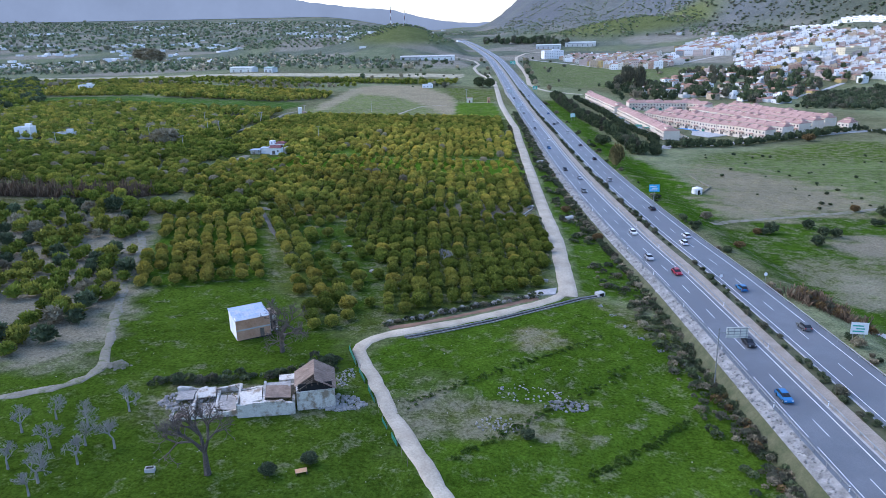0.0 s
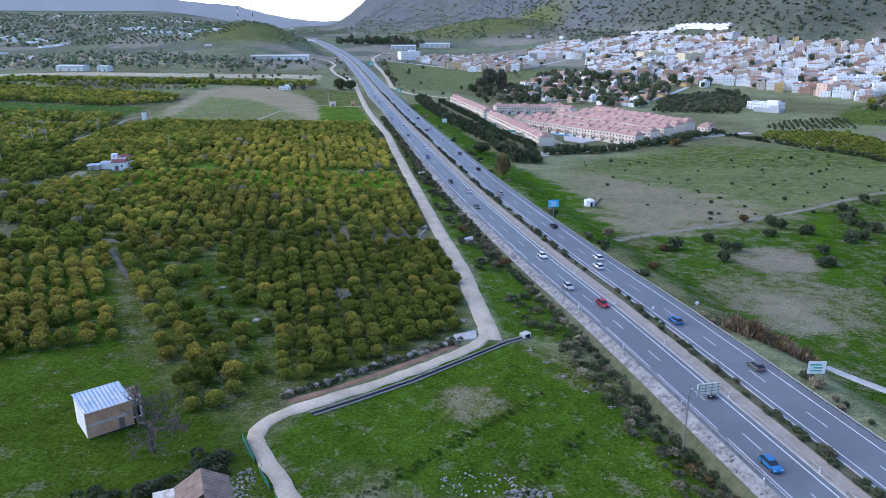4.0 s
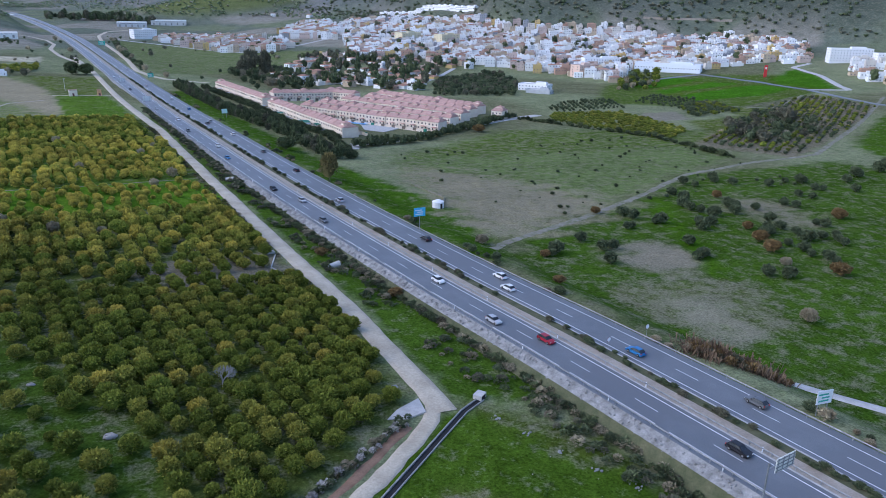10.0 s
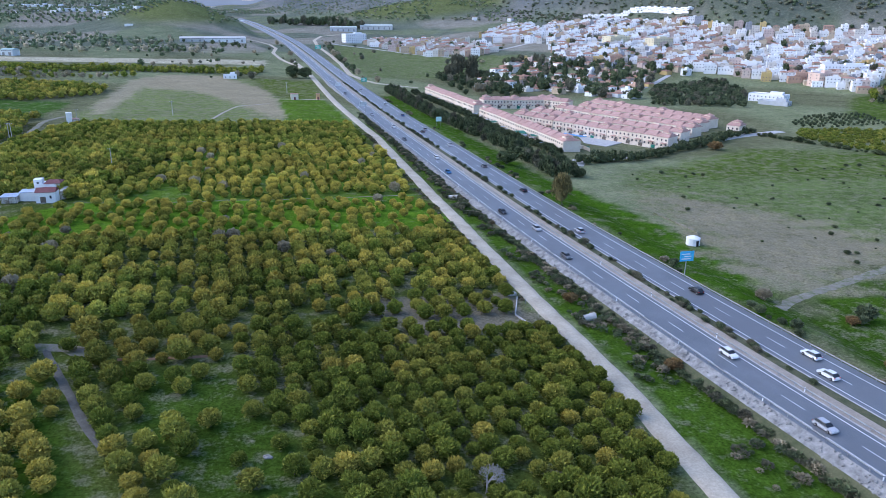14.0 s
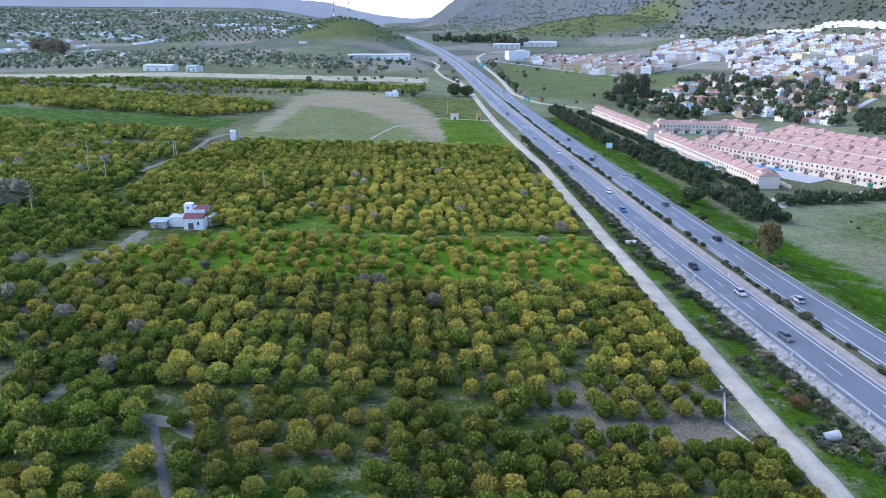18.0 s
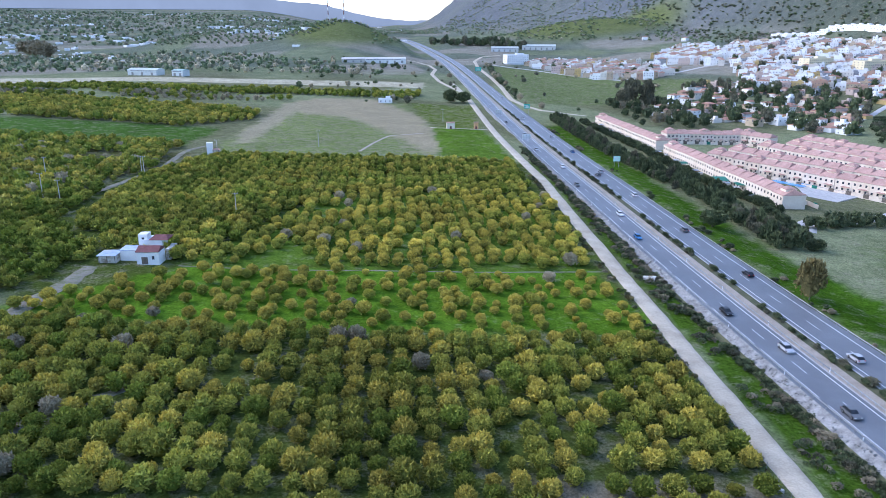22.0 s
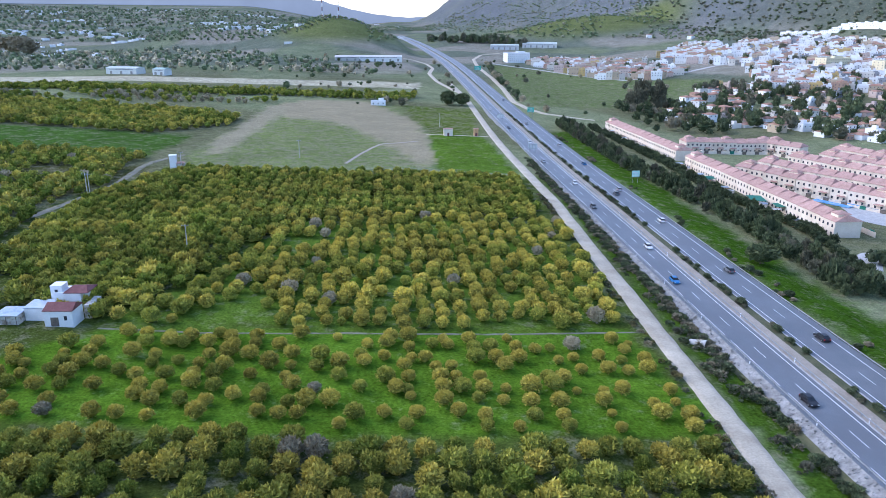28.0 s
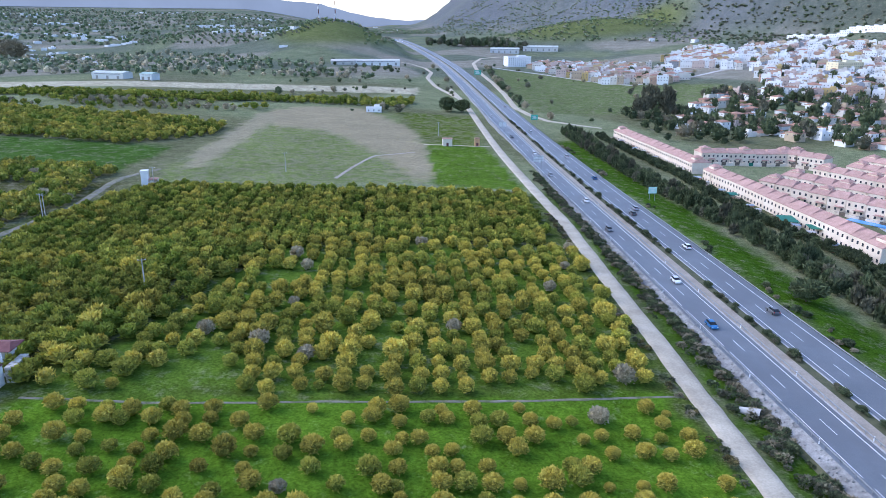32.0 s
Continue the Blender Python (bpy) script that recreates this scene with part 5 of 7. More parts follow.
def barn(name, x, y, w, d, h, rz, tone, words, roof_tone=(0.50, 0.53, 0.50)):
    """A long low shed: walls, a shallow pitched roof, a row of doors along the front and a vent strip."""
    t = thing(name, (x, y, tz(x, y)), rz, words, "building")
    part("wall", tinted_mesh("wall", MB().box((0, 0, -3), (w, d, h + 3)), tone), None, t)
    part("roof", tinted_mesh("roof", MB().hip((0, 0, h), (w, d), d * .12, 0, .4, w), roof_tone), None, t)
    for k in range(max(2, int(w / 11))):
        part("door", tinted_mesh("door", MB().box((-w / 2 + w * (k + .5) / max(2, int(w / 11)), -d / 2, 0), (2.8, .2, h * .55)), (0.30, 0.29, 0.27)), None, t)
    part("vent", tinted_mesh("vent", MB().box((0, -d / 2, h * .78), (w * .8, .16, .5)), (0.22, 0.23, 0.24)), None, t)
    return t


def long_block(name, x, y, w, d, floors, rz, tone, words, roof="flat"):
    """A larger building standing by itself, with its windows."""
    t = thing(name, (x, y, tz(x, y)), rz, words, "building")
    for nm, mb, c in house_parts(w, d, floors, roof, tone):
        part(nm, tinted_mesh(nm, mb, c), None, t)
    return t


WHITE_T, CREAM_T = (0.80, 0.79, 0.78), (0.72, 0.66, 0.56)
long_block("white_hall", 28, 1222, 38, 18, 5, .35, WHITE_T, "large white three-storey building above the highway")
barn("warehouse", 30, 1545, 56, 20, 8, -.1, (0.55, 0.55, 0.55), "long grey warehouse beyond the highway")
barn("warehouse", 105, 1590, 70, 22, 8, -.15, (0.60, 0.58, 0.55), "long pale warehouse at the foot of the hill")
long_block("apartment_block", 543, 552, 74, 14, 3, -.93, (0.72, 0.75, 0.80), "long white apartment block at the town's edge")
long_block("apartment_block", 497, 618, 44, 14, 4, -.3, WHITE_T, "white apartment block at the town's edge")
long_block("apartment_block", 452, 590, 30, 13, 4, .3, (0.70, 0.50, 0.40), "terracotta apartment block at the town's edge")
long_block("apartment_block", 738, 470, 46, 15, 5, -.6, WHITE_T, "tall white apartment block on the slope")
long_block("apartment_block", 752, 425, 40, 15, 4, -.6, WHITE_T, "white apartment block on the slope")
long_block("apartment_block", 378, 932, 40, 16, 5, .4, (0.70, 0.62, 0.42), "tall yellow apartment block in the town")
long_block("apartment_block", 425, 895, 40, 16, 5, .4, (0.70, 0.60, 0.40), "tall ochre apartment block in the town")
long_block("workshop", 331, 500, 30, 14, 2, -.95, WHITE_T, "white workshop with a flat roof")
long_block("workshop", 322, 478, 24, 10, 1, -.95, (0.42, 0.43, 0.44), "low grey shed beside the workshop")
barn("shed", -413, 815, 38, 14, 6, -.28, (0.62, 0.63, 0.60), "long pale farm warehouse by the airstrip")
barn("shed", -370, 803, 14, 12, 6, -.28, (0.66, 0.68, 0.66), "small pale farm shed by the airstrip", (0.36, 0.46, 0.42))
barn("farm_hall", -178, 1110, 66, 15, 6.5, .12, (0.72, 0.71, 0.68), "long low white farm hall under the hill", (0.58, 0.56, 0.53))
barn("farm_hall", -222, 1102, 34, 18, 5, .12, (0.52, 0.50, 0.46), "weathered farm shed beside a white hall", (0.50, 0.48, 0.45))
long_block("cottage", -131, 645, 12, 7, 1, .1, WHITE_T, "small white cottage among fields")
long_block("cottage", -316, 214, 9, 8, 2, .2, WHITE_T, "white cottage among dense orchard trees")
long_block("cottage", -293, 218, 10, 6, 1, .2, (0.55, 0.56, 0.58), "low grey hut among orchard trees")
long_block("cottage", -475, 535, 14, 8, 2, .1, WHITE_T, "white box-shaped cottage beyond the orchards")
rw = random.Random(31)
for k in range(16):
    x, y = rw.uniform(-1300, -280), rw.uniform(900, 1900)
    long_block("cottage", x, y, rw.choice((10, 14, 20)), 9, rw.choice((1, 2)), rw.uniform(0, 1.5), WHITE_T, "small white cottage scattered in the valley")
for k in range(10):
    q = rw.uniform(0, 1)
    x, y = 300 + 650 * q + rw.uniform(-60, 60), 1650 - 950 * q + rw.uniform(-60, 60)
    long_block("villa", x, y, rw.choice((12, 16)), 10, 2, rw.uniform(0, 1.5), WHITE_T, "white villa on the scrubby mountain slope", "tile")
white_rows = MB()
hamlets = [(rw.uniform(-44, -6), rw.uniform(1500, 4150)) for _ in range(34)]
for k in range(520):
    a, dd = hamlets[k % 34] if k < 480 else (rw.uniform(-46, -4), rw.uniform(1300, 4150))
    a, dd = radians(a + rw.gauss(0, 0.9)), min(4200, dd + rw.gauss(0, 45))
    x, y = -60 + math.sin(a) * dd, -100 + math.cos(a) * dd
    white_rows.box((x, y, tz(x, y) - 2), (rw.uniform(8, 20), rw.uniform(7, 11), rw.uniform(4, 7)), rw.uniform(0, 3))
setting("far_houses", white_rows, WHITE, "white houses and sheds far across the valley", "stuff", "houses")

drape("town_road", [(440, 505), (500, 520), (557, 514), (568, 438), (561, 378), (541, 321), (532, 287), (540, 240)], 3.0, ASPHALT, "grey road between the town and green fields", 0.16, 0.4, 0.1, 21)
drape("field_lane", [(422, 348), (446, 317), (490, 338), (526, 355)], 1.5, TRACK, "pale dirt lane between groves", 0.1, 0.6, 0.3, 23)
drape("outskirt_street", [(240, 570), (264, 609), (338, 693)], 2.6, CONCRETE, "pale street between scattered houses", 0.14, 0.4, 0.1, 24)
drape("ring_road", [(561, 378), (590, 355), (642, 428), (665, 484), (700, 490)], 3.0, CONCRETE, "pale road climbing to apartment blocks", 0.16, 0.4, 0.1, 22)
t = thing("pylon_sign", (594, 459, tz(594, 459)), -.5, "tall red roadside pylon sign with a white mark", "sign")
part("pylon", MB().box((0, 0, -.5), (3.2, 1.0, 13)), surface("signal_red", (0.5, 0.03, 0.03), (0.6, 0.05, 0.05), 1, 0.5, 5, 0), t)
part("mark", MB().box((0, -.55, 8.5), (1.8, .15, 2.2)), WHITE, t)
low_wall_rows = MB()
for k in range(30):
    x, y = 724 + 3.1 * k, 813 - 2.95 * k
    low_wall_rows.box((x, y, tz(x, y) - 3), (4.6, 1.2, 6), -.76)
setting("hill_wall", low_wall_rows, SOIL, "long buff retaining wall on the slope above the town", "structure", "wall")
for k in range(16):
    x, y = (500 + 8 * k, 1350 - 13 * k) if k < 7 else (556 + 2.4 * (k - 7), 1259 - 20 * (k - 7))
    long_block("hill_villa", x, y, 15.2 if k < 7 else 20, 9, 2, -1.02 if k < 7 else -1.45, WHITE_T, "white terraced villa on the ridge above the town")

# town trees and cypress rows
tr = random.Random(8)
spots = [(x + tr.uniform(-7, 7), y + tr.uniform(-7, 7), tr.uniform(2.2, 4.6) * 1.0, tr.uniform(.9, 1.7), tr.choice(("cypress", "cypress", "olive", "euc")), tr.uniform(.85, 1.25)) for x, y, zone, _, _ in town for _ in range(2 if zone == 3 else 1) if tr.random() < (.85 if zone == 3 else .2)]
spots += [(tr.uniform(75, 130), tr.uniform(560, 720), tr.uniform(2.5, 5), 1.2, tr.choice(("cypress", "olive", "grey")), .9) for _ in range(40)]
spots += [(x + tr.uniform(-3, 3), y + tr.uniform(-3, 3), tr.uniform(1.5, 3), 1.1, tr.choice(("cypress", "olive", "cypress")), .9) for x, y in [(70 + 3.2 * k, 268 + (k * 1.1 if k < 14 else 15 + (k - 14) * 2.1)) for k in range(46)] for _ in range(2)]
forest("town_trees", spots, "far", "dark trees between the houses")
hedge = []
for k in range(130):
    s = 236 + 335 * k / 130
    left = float(np.interp(s, [236, 300, 347, 408, 507, 575], [37, 34, 26, 16, 6, 1]))
    right = float(np.interp(s, [236, 300, 360, 430, 560], [54, 63, 50, 46, 30]))
    for o in (5.5, 9.0, 12.5):
        if tr.random() < .75:
            hedge.append((left + o + tr.uniform(-1.2, 1.2), s + tr.uniform(-1.3, 1.3), tr.uniform(1.3, 2.4), tr.uniform(1.2, 2.2), tr.choice(("cypress", "cypress", "olive", "euc")), tr.uniform(.75, 1.15)))
    for o in (0, 3.0):
        hedge.append((right + o + tr.uniform(-1, 1), s + tr.uniform(-1, 1), tr.uniform(1.0, 2.0), tr.uniform(.9, 1.3), tr.choice(("cypress", "olive")), tr.uniform(.75, 1.1)))
forest("cypress_hedge", hedge, "mid", "tall dark hedge of cypress and shrubs along the estate")
garden = [((0.62, 0.60, 0.58), "small pale garden shed behind a terraced house", None), ((0.45, 0.28, 0.20), "small brick garden shed behind a terraced house", None)]
for k in range(26):
    s = 312 + 9.6 * k + tr.uniform(-2, 2)
    x = float(np.interp(s, [300, 360, 430, 560], [66, 58, 52, 37])) + tr.uniform(-2.5, 1)
    t = thing("garden_shed", (x, s, tz(x, s)), -.12 + tr.uniform(-.05, .05), garden[k % 2][1], "shed", "garden sheds of the estate")
    w, d, h = tr.uniform(2.2, 3.6), tr.uniform(2, 3.4), tr.uniform(2.0, 2.6)
    part("wall", MB().box((0, 0, -1), (w, d, h + 1)), CREAM if k % 2 else BRICK, t)
    part("roof", MB().box((0, 0, h), (w + .4, d + .4, .14)), (METAL_ROOF, DARK_TILE, CONCRETE)[k % 3], t)
for x, y, w, d in ((61, 346, 6, 11), (66.5, 335, 5, 7), (55, 388, 4.5, 6)):
    t = thing("garden_awning", (x, y, tz(x, y)), -.12, "green shade net on posts behind terraced houses", "awning")
    for i in (-1, 1):
        for j in (-1, 1):
            part("post", MB().rod((i * w / 2, j * d / 2, -.5), (i * w / 2, j * d / 2, 2.9), .05), STEEL, t)
    part("net", MB().box((0, 0, 2.9), (w, d, .06)), GREEN_NET, t)
valley = [(tr.uniform(-30, 250), tr.uniform(600, 1250)) for _ in range(150)] + [(tr.uniform(-260, -60), tr.uniform(640, 1150)) for _ in range(200)] + [(float(np.interp(k, [0, 60, 120], [-6, -18, -22])) + tr.uniform(-3, 3), 640 + 4.5 * k) for k in range(120)]
valley = [(x, y, tr.uniform(1.2, 3.6), tr.uniform(.8, 1.3), tr.choice(("cypress", "olive", "grey", "euc")), tr.uniform(1.0, 1.5)) for x, y in valley if not (curve_at(NODES, y) - 9 < x < curve_at(NODES, y) + 34) and (float(waves(x, y, 110, 61)) > .1 or tr.random() < .15)]
valley += [(float(np.interp(k, [0, 20, 45, 90], [-140, -78, -14, 70])) + tr.uniform(-14, 14), float(np.interp(k, [0, 20, 45, 90], [1900, 1690, 1680, 1600])) + tr.uniform(-18, 18), tr.uniform(4, 7.5), tr.uniform(1.0, 1.7), tr.choice(("cypress", "euc", "olive")), tr.uniform(.9, 1.3)) for k in range(90)]
forest("valley_bushes", valley, "far", "scattered trees and bushes on the valley fields")
slope = []
for _ in range(60000):
    a, dd = radians(tr.uniform(-6.5, 62)), 1000 + 2300 * tr.random() ** .9
    x, y = -60 + math.sin(a) * dd, -100 + math.cos(a) * dd
    slope.append((x, y))
hs = terr(np.array([p[0] for p in slope]), np.array([p[1] for p in slope]))
mt = waves(np.array([p[0] for p in slope]), np.array([p[1] for p in slope]), 260, 55)
in_town = inside(TOWN, np.array([p[0] for p in slope]), np.array([p[1] for p in slope]))
# crowns on the slope are lightened too, so their tint carries the haze
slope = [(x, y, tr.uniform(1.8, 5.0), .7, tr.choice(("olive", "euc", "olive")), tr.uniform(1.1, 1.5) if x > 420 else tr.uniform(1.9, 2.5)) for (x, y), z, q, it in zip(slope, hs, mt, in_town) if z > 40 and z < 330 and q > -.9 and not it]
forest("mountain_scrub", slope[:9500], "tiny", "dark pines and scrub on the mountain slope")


# ---- far hills, a hazy glowing backdrop ----
def far_ridge(name, dist, rows, colour, seed):
    """A plain backdrop of hills that glows in the colour of haze: rows of azimuth and height angle in degrees."""
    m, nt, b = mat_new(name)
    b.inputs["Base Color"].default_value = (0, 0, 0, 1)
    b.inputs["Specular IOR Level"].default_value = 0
    # haze over the hills is painted as emission; nothing here is a lamp
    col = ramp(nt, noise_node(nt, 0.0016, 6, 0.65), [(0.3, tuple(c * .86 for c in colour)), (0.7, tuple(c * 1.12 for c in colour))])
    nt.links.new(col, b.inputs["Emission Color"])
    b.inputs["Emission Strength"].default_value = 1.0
    mb = MB()
    n = 160
    for k in range(n + 1):
        az = rows[0][0] + (rows[-1][0] - rows[0][0]) * k / n
        el = float(np.interp(az, [q[0] for q in rows], [q[1] for q in rows])) + 0.10 * float(waves(az, 0.0, 5.0, seed)) + 0.04 * float(waves(az, 0.0, 1.3, seed + 1))
        x, y = -50 + dist * math.sin(radians(az)), -100 + dist * math.cos(radians(az))
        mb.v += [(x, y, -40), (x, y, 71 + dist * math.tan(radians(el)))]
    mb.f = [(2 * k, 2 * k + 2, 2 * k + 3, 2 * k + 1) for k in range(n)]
    return setting(name, mb, m, "distant hills with haze painted as a pale blue glow", "structure", "backdrop")


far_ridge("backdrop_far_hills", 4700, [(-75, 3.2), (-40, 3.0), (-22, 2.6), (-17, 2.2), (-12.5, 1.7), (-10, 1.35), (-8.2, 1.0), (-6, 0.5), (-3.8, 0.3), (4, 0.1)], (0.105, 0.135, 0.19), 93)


# ---- farm buildings near the lane ----
def hut(x, y, rz):
    t = thing("brick_hut", (x, y, tz(x, y)), rz, "square brick hut with whitewashed side and pale blue metal roof", "hut")
    walls = MB()
    walls.box((0, -4.1, -.5), (9, .25, 5.6)), walls.box((0, 4.1, -.5), (9, .25, 6.2)), walls.box((4.4, 0, -.5), (.25, 8, 5.8))
    part("brick_wall", walls, BRICK, t)
    part("side_wall", MB().box((-4.4, 0, -.5), (.25, 8, 5.9)), WHITE, t, "whitewashed side wall")
    part("band", MB().box((0, -4.26, 2.45), (9.1, .12, .35)), CONCRETE, t, "concrete ring beam")
    part("plinth", MB().box((0, 0, -.4), (9.3, 8.7, .5)), BLACK, t)
    for k in range(12):
        a = -4.7 + 9.4 * (k + .5) / 12
        sheet = MB()
        sheet.add([(a - .39, -4.5, 5.15), (a + .39, -4.5, 5.15), (a + .39, 4.5, 5.8), (a - .39, 4.5, 5.8), (a - .39, -4.5, 5.2), (a, -4.5, 5.26), (a + .39, -4.5, 5.2), (a + .39, 4.5, 5.85), (a, 4.5, 5.91), (a - .39, 4.5, 5.85)],
                  [(0, 1, 2, 3), (4, 5, 8, 9), (5, 6, 7, 8), (0, 4, 5, 6, 1), (2, 7, 8, 9, 3)])
        part("roof_sheet", sheet, METAL_ROOF, t)
    part("door", MB().box((2.2, -4.28, .1), (1.1, .14, 2.1)), OLD_WOOD, t)
    part("annex", MB().box((5.9, 1.2, -.4), (2.6, 5, 4.4)), OLD_WALL, t, "stained annex wall")
    part("annex_roof", MB().box((5.9, 1.2, 4.0), (2.9, 5.4, .16)), DARK_TILE, t)
    # a near-black panel painted as the shade inside the annex
    part("opening_shade", MB().box((6.0, -1.32, .2), (1.4, .14, 2.2)), BLACK, t)
    t.scale = (.86, .86, .95)
    return t


hut(-82.4, -38.6, 0.60)


def ruin(x, y, rz):
    t = thing("ruined_farmhouse", (x, y, tz(x, y)), rz, "ruined whitewashed farmhouse with fallen roofs and one tiled gable", "ruin")
    rr = random.Random(3)

    def wall(name, a, b, h, mat=OLD_WALL, thick=.45):
        """A broken wall with an uneven top."""
        n = max(2, int(math.hypot(b[0] - a[0], b[1] - a[1]) / .7))
        mb = MB()
        d = math.hypot(b[0] - a[0], b[1] - a[1])
        sx, sy = -(b[1] - a[1]) / d * thick / 2, (b[0] - a[0]) / d * thick / 2
        top = h * rr.uniform(.6, 1)
        rows = []
        for k in range(n + 1):
            f = k / n
            top = min(h * 1.05, max(h * .25, top + rr.uniform(-.16, .16) - (.5 if rr.random() < .08 else 0)))
            px, py = a[0] + (b[0] - a[0]) * f, a[1] + (b[1] - a[1]) * f
            rows.append([(px - sx, py - sy, -.5), (px + sx, py + sy, -.5), (px + sx, py + sy, top), (px - sx, py - sy, top * rr.uniform(.92, 1))])
        mb.v = [q for row in rows for q in row]
        for k in range(n):
            mb.f += [(4 * k + i, 4 * k + (i + 1) % 4, 4 * k + 4 + (i + 1) % 4, 4 * k + 4 + i) for i in range(4)]
        mb.f += [(3, 2, 1, 0), (4 * n, 4 * n + 1, 4 * n + 2, 4 * n + 3)]
        return part(name, mb, mat, t)

    for a, b, h in (((-16, -5), (-3, -5), 1.5), ((-16, 4.5), (-3, 4.5), 2.4), ((-16, -5), (-16, 4.5), 1.8), ((-12, -5), (-12, 4.5), 1.6), ((-7.5, -5), (-7.5, 4.5), 1.7), ((-16, 0), (-7.5, 0), 1.5), ((-3, -6), (-3, 4.5), 3.0), ((-3, -6), (8, -6), 3.0), ((2.2, -6), (2.2, 2), 2.8), ((-3, 2), (8, 2), 2.6), ((8, -6), (8, -2), 3.0)):
        wall("broken_wall", a, b, h)
    for k, (px, py, sx, sy, z) in enumerate([(-14, 2.2, 3.4, 3.6, 1.5), (-9.8, 2.3, 3.6, 3.2, 1.55), (-13.8, -2.5, 3.2, 4.2, .15), (-9.6, -2.6, 3.6, 4, .3), (-5.2, -1.5, 3.8, 6, .9), (-.4, -3.4, 4.4, 4.4, 2.7), (5, -2.6, 5, 5.2, 2.6), (4.6, 0.8, 5.6, 2, 2.3)]):
        slab = MB().box((px, py, z), (sx, sy, .18), rr.uniform(-.12, .12))
        tx, ty = rr.uniform(-.16, .16), rr.uniform(-.16, .16)
        slab.v = [(q[0], q[1], max(.05, q[2] + (q[0] - px) * tx + (q[1] - py) * ty)) for q in slab.v]
        part("fallen_slab", slab, (RUBBLE, OLD_WALL, DARK_TILE, RUBBLE)[k % 4], t)
    for k in range(14):
        px, py = rr.uniform(-15, 7), rr.uniform(-4.5, 1.5)
        part("roof_beam", MB().rod((px, py, 2.2), (px + rr.uniform(-2.5, 2.5), py + rr.uniform(-2, 2), 1.4 + rr.uniform(0, 1.5)), .09, .08), OLD_WOOD, t)
    # the gabled house, its end towards the lane
    hx, hy, w, d, h = 12.5, -0.5, 7.4, 8.6, 3.4
    for nm, c, s in (("side_wall", (hx - w / 2, hy, -.5), (.4, d, h + .5)), ("side_wall", (hx + w / 2, hy, -.5), (.4, d, h + .5)), ("front_wall", (hx, hy - d / 2, -.5), (w, .4, h + .3)), ("back_wall", (hx, hy + d / 2, -.5), (w, .4, h + .5))):
        part(nm, MB().box(c, s), OLD_WALL, t)
    part("gable", MB().add([(hx - w / 2, hy + d / 2, h), (hx + w / 2, hy + d / 2, h), (hx, hy + d / 2, h + 2), (hx - w / 2, hy + d / 2 + .3, h), (hx + w / 2, hy + d / 2 + .3, h), (hx, hy + d / 2 + .3, h + 2)], [(0, 1, 2), (3, 5, 4), (0, 2, 5, 3), (1, 4, 5, 2), (0, 3, 4, 1)]), OLD_WALL, t)
    # a near-black board in place of the shade under the rafters
    part("attic_shade", MB().box((hx, hy - d / 2 + .35, h - .4), (w - .6, .1, 1.6)), BLACK, t)
    for sgn in (-1, 1):
        for k in range(11):
            yy = hy - d / 2 - .3 + (d + .6) * (k + .5) / 11
            if sgn < 0 and k < 3:
                part("bare_rafter", MB().rod((hx, yy, h + 1.95), (hx + sgn * (w / 2 + .4), yy, h - .15), .07), OLD_WOOD, t)
                continue
            for j in range(5):
                f0, f1 = j / 5, (j + 1.12) / 5
                x0, x1 = hx + sgn * f0 * (w / 2 + .45), hx + sgn * f1 * (w / 2 + .45)
                z0, z1 = h + 2.1 - f0 * 2.3 + rr.uniform(-.02, .02), h + 2.1 - f1 * 2.3 + .07
                y0, y1 = yy - .42, yy + .42
                row = MB().add([(x0, y0, z0), (x1, y0, z1), (x1, yy, z1 + .11), (x0, yy, z0 + .11), (x0, y1, z0), (x1, y1, z1)], [(0, 1, 2, 3), (3, 2, 5, 4), (0, 4, 5, 1)])
                part("tile", row, DARK_TILE, t)
    for k in range(6):
        part("bare_rafter", MB().rod((hx - 3 + k * 1.2, hy - d / 2 - .5, h + .35 + .9 - abs(k - 2.5) * .35), (hx - 3 + k * 1.2, hy - d / 2 + 1.5, h + .5 + .9 - abs(k - 2.5) * .35), .06), OLD_WOOD, t)
    part("tank", MB().box((7, 4.6, -.3), (4.2, 2.4, 2.3)), OLD_WALL, t, "whitewashed water tank")
    return t


ruin(-69.9, -69.3, 0.30).scale = (0.92, 1.0, 1.0)


def rubble(name, cx, cy, rx, ry, n, lo, hi, mat, words, seed):
    rr = random.Random(seed)
    mb = MB()
    for _ in range(n):
        a, q = rr.uniform(0, 6.283), math.sqrt(rr.random())
        x, y, s = cx + math.cos(a) * rx * q, cy + math.sin(a) * ry * q, rr.uniform(lo, hi)
        mb.lump((x, y, tz(x, y) - s * .3), (s, s * rr.uniform(.6, 1), s * rr.uniform(.5, .9)), rr.randint(0, 99999), 6, 3, .3)
    return setting(name, mb, mat, words, "stuff", "stones")


rubble("fallen_stones", -54, -68, 5.5, 3, 260, .15, .5, RUBBLE, "spilled white rubble beside the ruin", 1)
rubble("field_stones", -23.5, -70, 4.2, 2.8, 90, .08, .3, RUBBLE, "heap of pale field stones in the grass", 2)
rubble("field_stones", -17, -58, 7.5, 3.2, 80, .08, .3, RUBBLE, "scatter of pale field stones in the grass", 3)
rubble("field_stones", -10.5, -61.5, 4.6, 2.2, 110, .1, .4, ROCK, "heap of grey field stones in the grass", 4)
rubble("ruin_litter", -78, -71.5, 10, 5, 420, .1, .45, RUBBLE, "broken masonry strewn inside the ruin", 5)
